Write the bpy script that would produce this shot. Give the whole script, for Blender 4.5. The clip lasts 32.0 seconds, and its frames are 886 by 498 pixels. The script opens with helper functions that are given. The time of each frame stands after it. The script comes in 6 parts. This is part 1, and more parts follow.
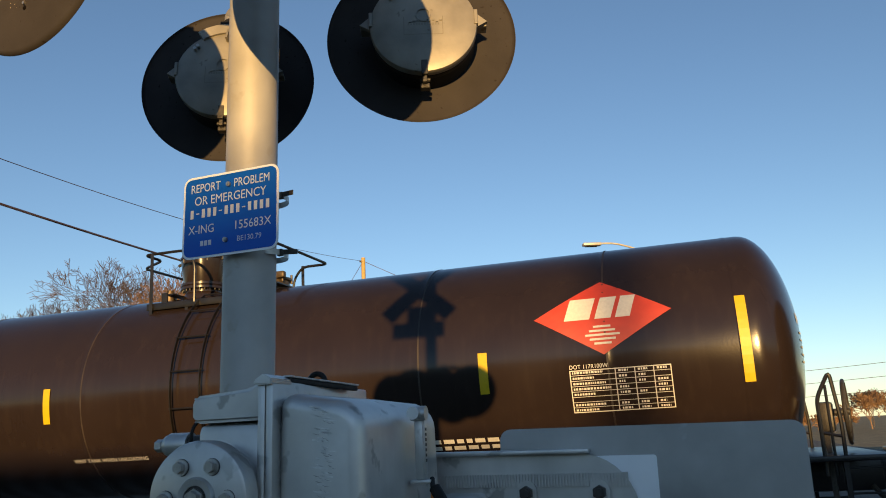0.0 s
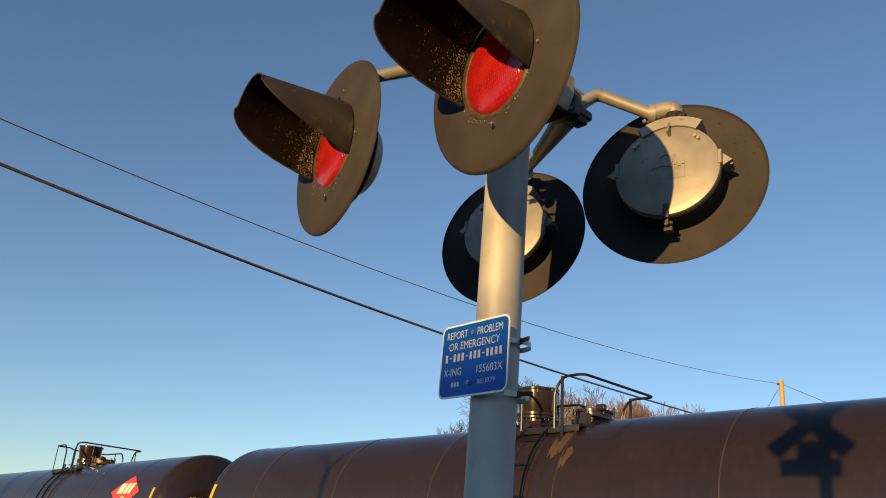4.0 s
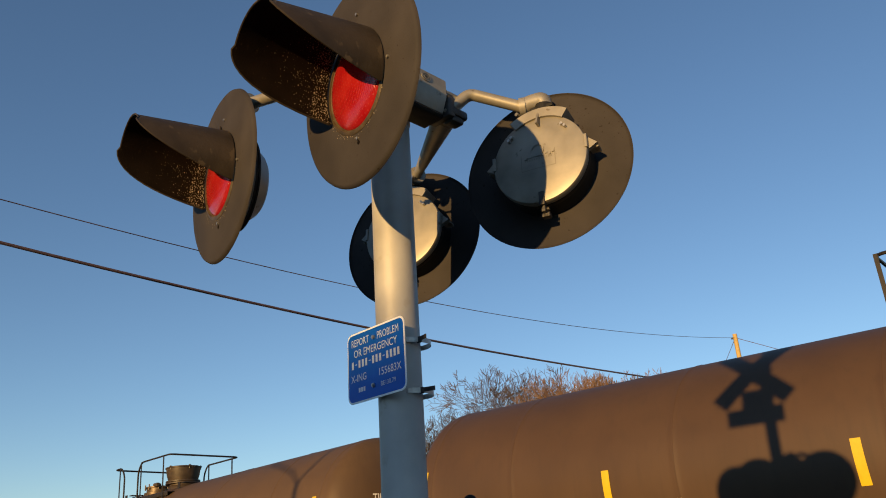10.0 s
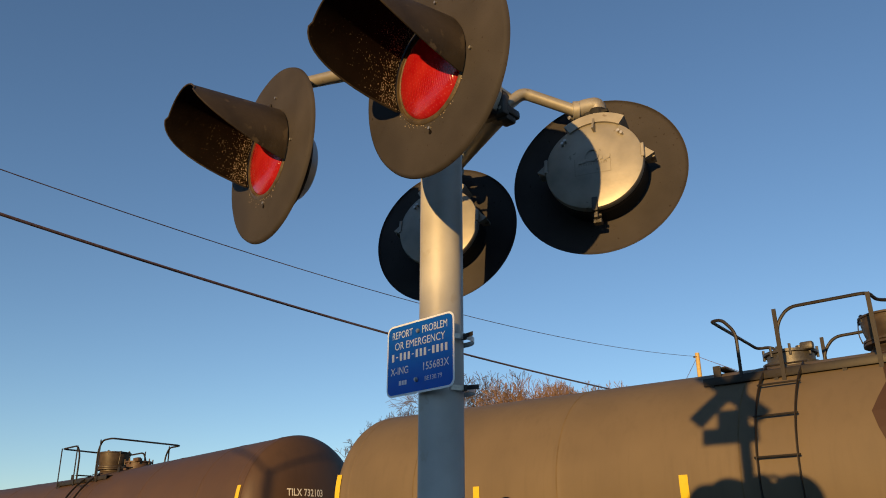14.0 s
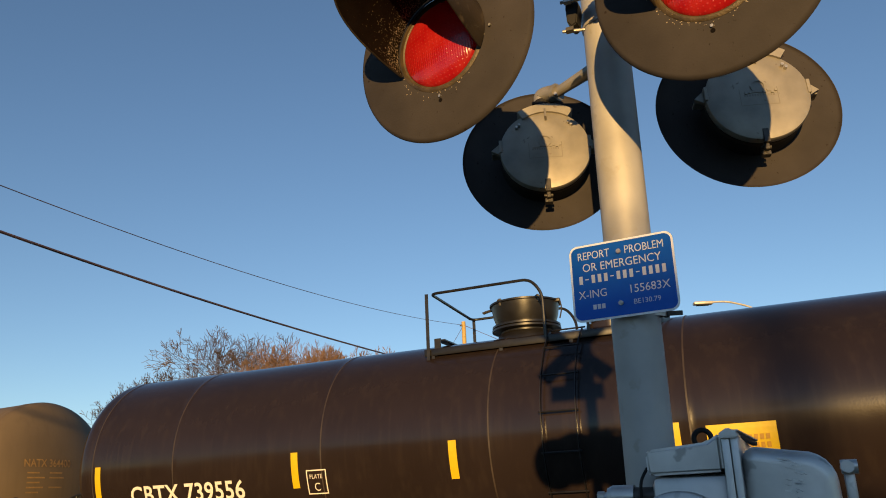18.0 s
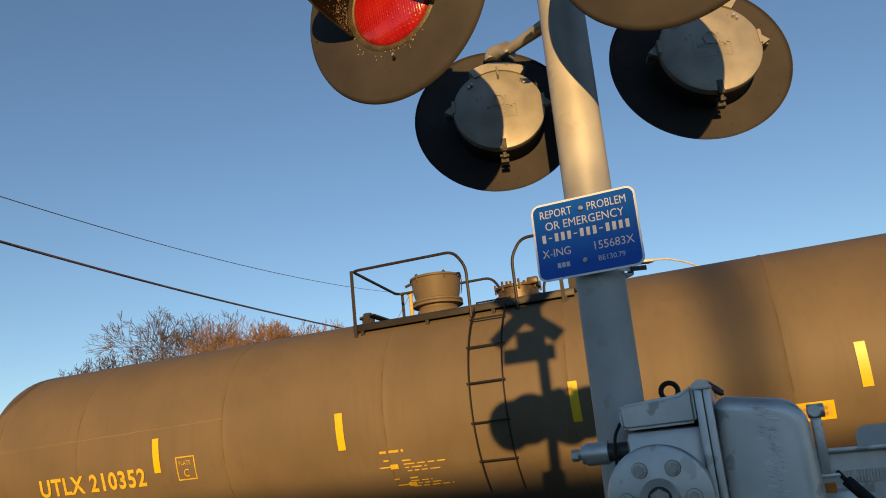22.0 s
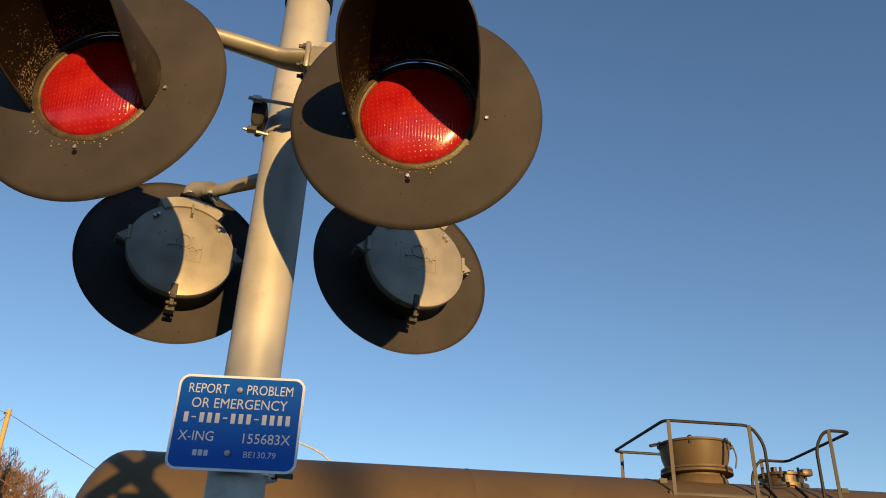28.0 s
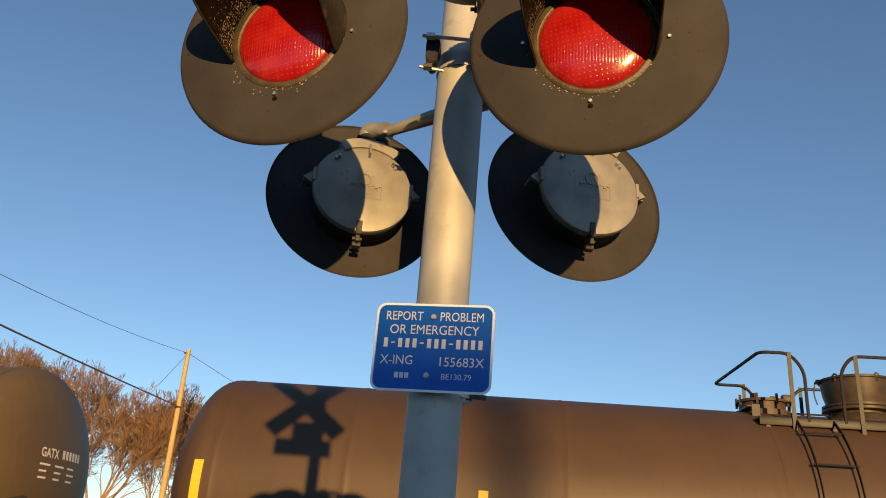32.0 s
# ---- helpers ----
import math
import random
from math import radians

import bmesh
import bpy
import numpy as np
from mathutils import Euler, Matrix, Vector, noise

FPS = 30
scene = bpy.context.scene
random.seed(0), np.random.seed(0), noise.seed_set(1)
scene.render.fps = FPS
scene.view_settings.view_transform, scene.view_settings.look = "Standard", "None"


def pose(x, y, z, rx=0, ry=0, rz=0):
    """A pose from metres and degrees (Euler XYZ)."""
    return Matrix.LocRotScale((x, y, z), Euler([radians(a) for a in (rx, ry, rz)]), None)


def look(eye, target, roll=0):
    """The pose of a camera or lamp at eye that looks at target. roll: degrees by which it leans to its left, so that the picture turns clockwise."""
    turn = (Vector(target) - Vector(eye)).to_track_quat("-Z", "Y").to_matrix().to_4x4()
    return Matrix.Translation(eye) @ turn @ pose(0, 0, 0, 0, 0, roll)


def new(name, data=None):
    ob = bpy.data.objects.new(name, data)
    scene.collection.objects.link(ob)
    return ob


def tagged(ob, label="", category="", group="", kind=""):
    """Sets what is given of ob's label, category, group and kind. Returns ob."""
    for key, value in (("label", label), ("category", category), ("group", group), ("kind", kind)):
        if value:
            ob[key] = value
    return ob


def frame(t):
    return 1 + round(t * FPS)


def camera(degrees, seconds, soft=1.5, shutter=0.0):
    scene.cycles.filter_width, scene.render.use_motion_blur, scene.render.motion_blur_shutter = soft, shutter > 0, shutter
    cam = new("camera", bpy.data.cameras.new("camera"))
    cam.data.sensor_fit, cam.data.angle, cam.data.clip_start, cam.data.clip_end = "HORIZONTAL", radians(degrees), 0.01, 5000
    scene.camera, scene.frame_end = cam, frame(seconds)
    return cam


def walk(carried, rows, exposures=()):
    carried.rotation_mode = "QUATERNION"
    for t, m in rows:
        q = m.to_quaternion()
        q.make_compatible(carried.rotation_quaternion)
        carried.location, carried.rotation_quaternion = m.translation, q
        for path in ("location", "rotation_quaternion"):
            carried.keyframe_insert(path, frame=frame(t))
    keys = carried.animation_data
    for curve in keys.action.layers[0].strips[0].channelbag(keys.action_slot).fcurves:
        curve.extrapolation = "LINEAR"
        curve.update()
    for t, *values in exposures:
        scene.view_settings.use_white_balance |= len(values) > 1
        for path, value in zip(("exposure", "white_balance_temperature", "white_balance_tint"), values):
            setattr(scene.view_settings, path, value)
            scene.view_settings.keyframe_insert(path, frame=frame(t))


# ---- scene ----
cam = camera(57.66, 32.0, 1.0)
PATH = [
    (0, (1.107, -1.849, 1.529), (0.559, 0.022, 1.979), -2.73),
    (0.5, (1.108, -1.852, 1.537), (0.590, 0.027, 1.986), -2.13),
    (1, (1.157, -1.812, 1.546), (0.627, 0.057, 2.023), -0.62),
    (1.5, (1.233, -1.783, 1.545), (0.681, 0.026, 2.195), 0.63),
    (2, (1.269, -1.704, 1.530), (0.692, 0.087, 2.208), 1.22),
    (2.5, (1.259, -1.598, 1.539), (0.628, 0.131, 2.320), 1.88),
    (3, (1.399, -1.599, 1.549), (0.416, -0.065, 2.374), 1.35),
    (3.5, (1.525, -1.674, 1.561), (0.226, -0.346, 2.303), 2.29),
    (5.5, (1.770, -1.818, 1.556), (0.391, -0.559, 2.272), 6.83),
    (6, (1.765, -1.803, 1.563), (0.385, -0.546, 2.281), 6.77),
    (6.5, (1.786, -1.804, 1.571), (0.452, -0.500, 2.293), 5.57),
    (7, (1.797, -1.800, 1.581), (0.473, -0.485, 2.301), 4.44),
    (7.5, (1.799, -1.792, 1.568), (0.456, -0.494, 2.284), 3.60),
    (8, (1.791, -1.781, 1.570), (0.435, -0.497, 2.285), 2.45),
    (8.5, (1.799, -1.753, 1.572), (0.445, -0.468, 2.288), 0.82),
    (9, (1.819, -1.735, 1.566), (0.454, -0.461, 2.283), -2.08),
    (9.5, (1.815, -1.723, 1.562), (0.455, -0.444, 2.279), -2.83),
    (10, (1.833, -1.697, 1.547), (0.569, -0.320, 2.259), -4.27),
    (10.5, (1.886, -1.673, 1.556), (0.848, -0.104, 2.234), -3.11),
    (11, (1.913, -1.674, 1.564), (1.040, -0.002, 2.231), -2.46),
    (11.5, (1.934, -1.669, 1.565), (1.129, 0.036, 2.230), -2.57),
    (12, (1.907, -1.693, 1.576), (1.088, 0.009, 2.236), -3.75),
    (12.5, (1.871, -1.768, 1.568), (0.826, -0.206, 2.251), -1.62),
    (13, (1.850, -1.792, 1.575), (0.653, -0.345, 2.264), -0.21),
    (13.5, (1.755, -1.825, 1.567), (0.518, -0.415, 2.260), 0.22),
    (15.5, (1.036, -1.891, 1.558), (-0.011, -0.361, 2.309), -5.02),
    (16, (0.780, -2.069, 1.576), (-0.263, -0.531, 2.315), -5.02),
    (16.5, (0.554, -2.152, 1.571), (-0.472, -0.611, 2.327), -4.95),
    (17, (0.409, -2.271, 1.507), (-0.439, -0.595, 2.194), -2.60),
    (17.5, (0.396, -2.280, 1.540), (-0.333, -0.523, 2.158), -3.33),
    (18, (0.383, -2.273, 1.528), (-0.353, -0.516, 2.139), -2.50),
    (18.5, (0.363, -2.271, 1.537), (-0.304, -0.485, 2.142), -2.03),
    (19, (0.367, -2.259, 1.537), (-0.241, -0.451, 2.139), -1.61),
    (19.5, (0.364, -2.250, 1.542), (-0.206, -0.429, 2.141), -0.62),
    (20, (0.357, -2.237, 1.551), (-0.176, -0.404, 2.148), -0.58),
    (20.5, (0.358, -2.231, 1.550), (-0.177, -0.399, 2.147), -0.58),
    (21, (0.348, -2.231, 1.549), (-0.206, -0.403, 2.142), -3.75),
    (21.5, (0.319, -2.229, 1.534), (-0.279, -0.396, 2.067), -5.20),
    (22, (0.315, -2.238, 1.534), (-0.305, -0.410, 2.061), -6.04),
    (22.5, (0.340, -2.253, 1.546), (-0.297, -0.428, 2.060), -5.56),
    (23, (0.339, -2.244, 1.545), (-0.131, -0.375, 2.079), -2.20),
    (23.5, (0.318, -2.286, 1.624), (0.094, -0.469, 2.429), -2.21),
    (24, (0.292, -2.244, 1.653), (0.190, -0.482, 2.594), 1.71),
    (24.5, (0.325, -2.128, 1.662), (0.247, -0.368, 2.608), 1.22),
    (25, (0.238, -2.101, 1.671), (0.312, -0.339, 2.614), -1.14),
    (25.5, (0.149, -2.068, 1.663), (0.290, -0.306, 2.598), -2.05),
    (27.5, (0.231, -2.014, 1.662), (0.364, -0.238, 2.572), 1.93),
    (28, (0.247, -1.992, 1.662), (0.457, -0.212, 2.550), 1.85),
    (28.5, (0.234, -2.004, 1.659), (0.433, -0.205, 2.510), 2.43),
    (29, (0.189, -2.010, 1.635), (0.273, -0.168, 2.410), 3.51),
    (29.5, (0.165, -2.013, 1.626), (0.112, -0.160, 2.378), 4.23),
    (30, (0.157, -2.022, 1.622), (0.078, -0.163, 2.356), 4.09),
    (30.5, (0.138, -2.023, 1.617), (0.044, -0.164, 2.349), 3.89),
    (31, (0.131, -2.024, 1.618), (0.010, -0.164, 2.343), 3.84),
    (31.5, (0.130, -2.022, 1.608), (-0.010, -0.165, 2.339), 3.95),
    (32, (0.146, -2.013, 1.618), (0.013, -0.156, 2.350), 4.00),
]
walk(cam, [(t, look(eye, target, roll)) for t, eye, target, roll in PATH],
     [(0, 0.62, 6870, 10), (1, 0.62, 6870, 10), (2.5, 0.64, 6720, 10), (3.2, 0.69, 6720, 10), (5.5, 0.53, 6620, 10), (9, 0.48, 6570, 10), (16, 0.49, 6520, 10), (17, 0.48, 6620, 10), (18.2, 0.54, 6820, 10), (19, 0.66, 6870, 10), (20.5, 0.62, 6870, 10), (22, 0.57, 6870, 10), (23, 0.58, 6770, 10), (24.5, 0.72, 6620, 10), (28, 0.68, 6620, 10), (32, 0.63, 6670, 10)])

# ---------------------------------------------------------------- light
SUN_AZ, SUN_EL = 14.1, 5.8          # the light travels towards +y, swung this much to -x, and falls this much
world = bpy.data.worlds.new("world")
scene.world = world
world.use_nodes = True
wn = world.node_tree.nodes
sky = wn.new("ShaderNodeTexSky")
sky.sky_type = 'NISHITA'
sky.sun_disc = False
sky.sun_elevation = radians(SUN_EL + 5)
sky.sun_rotation = radians(180 - SUN_AZ)
sky.air_density = 0.9
sky.dust_density = 0.05
sky.ozone_density = 2.7
world.node_tree.links.new(sky.outputs[0], wn["Background"].inputs[0])
wn["Background"].inputs[1].default_value = 0.103

sun_data = bpy.data.lights.new("sun", 'SUN')
sun_data.energy = 5.0
sun_data.angle = radians(0.53)
sun_data.color = (1.0, 0.63, 0.24)
sun = new("sun", sun_data)
ca, ce = radians(SUN_AZ), radians(SUN_EL)
SUN_DIR = Vector((-math.sin(ca) * math.cos(ce), math.cos(ca) * math.cos(ce), -math.sin(ce)))
sun.matrix_world = look((0, -30, 30), Vector((0, -30, 30)) + SUN_DIR)
scene.view_settings.exposure = 0.55


# ---------------------------------------------------------------- materials
def mat(name, color, rough=0.5, metal=0.0, var=0.15, scale=6.0, bump=0.0, bump_scale=80.0, spots=None, spot_scale=40.0, spot_cut=0.62,
        streak=None, random_tint=0.0, coat=0.0, spec=0.5):
    """A paint or metal with broad variation, optional specks, drips and fine relief."""
    m = bpy.data.materials.new(name)
    m.use_nodes = True
    n, l = m.node_tree.nodes, m.node_tree.links
    b = n["Principled BSDF"]
    b.inputs["Metallic"].default_value = metal
    b.inputs["Coat Weight"].default_value = coat
    b.inputs["Specular IOR Level"].default_value = spec
    tc = n.new("ShaderNodeTexCoord")
    no = n.new("ShaderNodeTexNoise")
    no.inputs["Scale"].default_value = scale
    no.inputs["Detail"].default_value = 6
    l.new(tc.outputs["Object"], no.inputs["Vector"])
    ramp = n.new("ShaderNodeValToRGB")
    ramp.color_ramp.elements[0].position, ramp.color_ramp.elements[1].position = 0.3, 0.72
    ramp.color_ramp.elements[0].color = (*[c * (1 - var) for c in color], 1)
    ramp.color_ramp.elements[1].color = (*[min(1, c * (1 + var)) for c in color], 1)
    l.new(no.outputs["Fac"], ramp.inputs[0])
    out = ramp.outputs[0]
    if spots:
        v = n.new("ShaderNodeTexNoise")
        v.inputs["Scale"].default_value = spot_scale
        v.inputs["Detail"].default_value = 3
        l.new(tc.outputs["Object"], v.inputs["Vector"])
        r2 = n.new("ShaderNodeValToRGB")
        r2.color_ramp.elements[0].position, r2.color_ramp.elements[1].position = spot_cut, spot_cut + 0.05
        l.new(v.outputs["Fac"], r2.inputs[0])
        mix = n.new("ShaderNodeMix")
        mix.data_type = 'RGBA'
        l.new(r2.outputs[0], mix.inputs[0])
        l.new(out, mix.inputs[6])
        mix.inputs[7].default_value = (*spots, 1)
        out = mix.outputs[2]
    if streak:
        mp = n.new("ShaderNodeMapping")
        mp.inputs["Scale"].default_value = (5.0, 5.0, 0.35)
        l.new(tc.outputs["Object"], mp.inputs["Vector"])
        v = n.new("ShaderNodeTexNoise")
        v.inputs["Scale"].default_value = 2.2
        v.inputs["Detail"].default_value = 5
        l.new(mp.outputs[0], v.inputs["Vector"])
        r2 = n.new("ShaderNodeValToRGB")
        r2.color_ramp.elements[0].position, r2.color_ramp.elements[1].position = 0.5, 0.75
        r2.color_ramp.elements[1].color = (0.4, 0.4, 0.4, 1)
        l.new(v.outputs["Fac"], r2.inputs[0])
        mix = n.new("ShaderNodeMix")
        mix.data_type = 'RGBA'
        l.new(r2.outputs[0], mix.inputs[0])
        l.new(out, mix.inputs[6])
        mix.inputs[7].default_value = (*streak, 1)
        out = mix.outputs[2]
    if random_tint:
        oi = n.new("ShaderNodeObjectInfo")
        hsv = n.new("ShaderNodeHueSaturation")
        mr = n.new("ShaderNodeMapRange")
        mr.inputs[3].default_value, mr.inputs[4].default_value = 1 - random_tint, 1 + random_tint
        l.new(oi.outputs["Random"], mr.inputs[0])
        l.new(mr.outputs[0], hsv.inputs["Value"])
        l.new(out, hsv.inputs["Color"])
        out = hsv.outputs[0]
    l.new(out, b.inputs["Base Color"])
    rr = n.new("ShaderNodeMapRange")
    rr.inputs[3].default_value, rr.inputs[4].default_value = max(0.02, rough - 0.08), min(1, rough + 0.08)
    l.new(no.outputs["Fac"], rr.inputs[0])
    l.new(rr.outputs[0], b.inputs["Roughness"])
    if bump:
        f = n.new("ShaderNodeTexNoise")
        f.inputs["Scale"].default_value = bump_scale
        f.inputs["Detail"].default_value = 5
        l.new(tc.outputs["Object"], f.inputs["Vector"])
        bp = n.new("ShaderNodeBump")
        bp.inputs["Strength"].default_value = bump
        bp.inputs["Distance"].default_value = 0.01
        l.new(f.outputs["Fac"], bp.inputs["Height"])
        l.new(bp.outputs[0], b.inputs["Normal"])
    return m


M = {}
M["pole"] = mat("silver_pole_paint", (0.38, 0.365, 0.34), 0.55, 0.20, 0.20, 5, 0.06, 40, (0.35, 0.33, 0.29), 16, 0.63, (0.33, 0.31, 0.28))
M["silver"] = mat("silver_cast_paint", (0.26, 0.238, 0.20), 0.46, 0.36, 0.26, 9, 0.03, 120, (0.16, 0.13, 0.098), 24, 0.66)
M["case"] = mat("weathered_aluminium_paint", (0.56, 0.545, 0.52), 0.40, 0.65, 0.30, 4, 0.10, 13, (0.36, 0.35, 0.33), 15, 0.62, (0.40, 0.39, 0.37))
M["plate"] = mat("zinc_plate", (0.42, 0.41, 0.39), 0.42, 0.4, 0.22, 5, 0.03, 60, (0.5, 0.52, 0.54), 9, 0.66)
M["black"] = mat("faded_black_paint", (0.038, 0.0335, 0.033), 0.7, 0.0, 0.20, 7, 0.05, 160, (0.020, 0.015, 0.012), 75, 0.665, spec=0.12)
M["sooty"] = mat("sooty_steel", (0.009, 0.008, 0.007), 0.8, 0.0, 0.3, 8, 0.1, 60, spec=0.1)
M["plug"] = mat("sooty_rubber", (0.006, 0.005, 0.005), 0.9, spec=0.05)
M["hood"] = mat("dull_black_hood", (0.028, 0.021, 0.015), 0.55, 0.0, 0.45, 9, 0.10, 110, (0.060, 0.045, 0.030), 22, 0.60, spec=0.25)
M["gasket"] = mat("black_rubber", (0.014, 0.013, 0.012), 0.6, spec=0.25)
M["steel"] = mat("bolt_steel", (0.42, 0.40, 0.37), 0.38, 0.8, 0.2, 60, 0.1, 200)
M["dark_steel"] = mat("dark_oily_steel", (0.05, 0.045, 0.04), 0.45, 0.3, 0.3, 40, 0.15, 150)
M["blue"] = mat("blue_reflective_sheet", (0.003, 0.100, 0.50), 0.36, 0.0, 0.05, 5, 0.02, 300, spec=0.2)
M["white"] = mat("white_reflective_sheet", (0.90, 0.90, 0.90), 0.4, 0.0, 0.04, 8)
M["sign_letter"] = mat("white_sign_lettering", (0.62, 0.65, 0.70), 0.45, 0.0, 0.05, 20)
M["ring"] = mat("brass_lens_ring", (0.065, 0.045, 0.022), 0.5, 0.2, 0.35, 30, 0.2, 180, (0.22, 0.16, 0.08), 90, 0.68)
M["yellow"] = mat("yellow_reflective_tape", (0.56, 0.38, 0.008), 0.42, 0.0, 0.06, 20)
M["yellow_paint"] = mat("yellow_stencil_paint", (0.52, 0.33, 0.022), 0.6, 0.0, 0.22, 18)
M["white_paint"] = mat("white_stencil_paint", (0.66, 0.63, 0.57), 0.55, 0.0, 0.08, 30)
M["red_panel"] = mat("red_panel", (0.52, 0.05, 0.028), 0.45, 0.0, 0.08, 8)
M["orange"] = mat("orange_plastic", (0.62, 0.20, 0.02), 0.4)
M["teal_paint"] = mat("teal_spray_paint", (0.16, 0.42, 0.42), 0.5, 0.0, 0.15, 12)
M["chip"] = mat("lifted_paint_chips", (0.30, 0.24, 0.17), 0.7)
M["maker"] = mat("worn_raised_lines", (0.20, 0.18, 0.14), 0.5, 0.3)
M["placard"] = mat("faded_placard_sheet", (0.46, 0.31, 0.035), 0.6)
M["faded"] = mat("faded_ochre_print", (0.24, 0.145, 0.05), 0.6, 0.0, 0.25, 20)
M["ochre"] = mat("ochre_print", (0.36, 0.19, 0.012), 0.5)
M["rub"] = mat("rubbed_bare_casting", (0.66, 0.65, 0.63), 0.5, 0.5, 0.25, 40)
M["scrape"] = mat("scraped_paint", (0.30, 0.29, 0.275), 0.6, 0.4, 0.2, 60)
M["wood"] = mat("pole_timber", (0.42, 0.29, 0.11), 0.8, 0.0, 0.2, 8, 0.4, 60, (0.2, 0.12, 0.05), 22, 0.62)
M["car_steel"] = mat("grimy_rail_steel", (0.018, 0.0135, 0.010), 0.5, 0.1, 0.3, 8, 0.1, 60, spec=0.35)
M["black_steel"] = mat("black_rail_steel", (0.011, 0.010, 0.010), 0.36, 0.1, 0.3, 8, 0.05, 60)
M["bark"] = mat("bare_bark", (0.080, 0.057, 0.045), 0.85, 0.0, 0.25, 5, random_tint=0.15)
M["bark_tan"] = mat("sunlit_tan_twigs", (0.26, 0.16, 0.085), 0.85, 0.0, 0.25, 5, random_tint=0.15)
M["bark_red"] = mat("reddish_bark", (0.23, 0.135, 0.075), 0.85, 0.0, 0.25, 5, random_tint=0.15)
M["wire"] = mat("brown_black_cable", (0.11, 0.062, 0.055), 0.5)
M["lamp_paint"] = mat("lamp_aluminium", (0.55, 0.50, 0.42), 0.45, 0.4)
M["ground"] = mat("dry_winter_grass", (0.17, 0.13, 0.06), 0.95, 0.0, 0.35, 0.8, 0.7, 9, (0.10, 0.09, 0.04), 3, 0.55)
M["asphalt"] = mat("asphalt", (0.055, 0.053, 0.05), 0.85, 0.0, 0.2, 3, 0.5, 120, (0.09, 0.085, 0.08), 160, 0.62)
M["ballast"] = mat("ballast", (0.22, 0.20, 0.18), 0.9, 0.0, 0.4, 20, 0.9, 26, (0.10, 0.09, 0.08), 24, 0.55)
M["tie"] = mat("creosoted_tie", (0.07, 0.05, 0.035), 0.9, 0.0, 0.3, 12, 0.5, 50, random_tint=0.2)
M["rail"] = mat("rusty_rail", (0.17, 0.08, 0.045), 0.7, 0.3, 0.3, 20, 0.3, 90)
M["brick"] = mat("tan_wall", (0.42, 0.33, 0.24), 0.85, 0.0, 0.12, 4, 0.2, 40)
M["roof"] = mat("shingle_roof", (0.11, 0.085, 0.07), 0.9, 0.0, 0.25, 6, 0.4, 30)
M["tower_steel"] = mat("tower_galvanised", (0.42, 0.42, 0.43), 0.5, 0.5)
M["running"] = mat("truck_grime", (0.045, 0.038, 0.03), 0.75, 0.2, 0.35, 9, 0.3, 50)

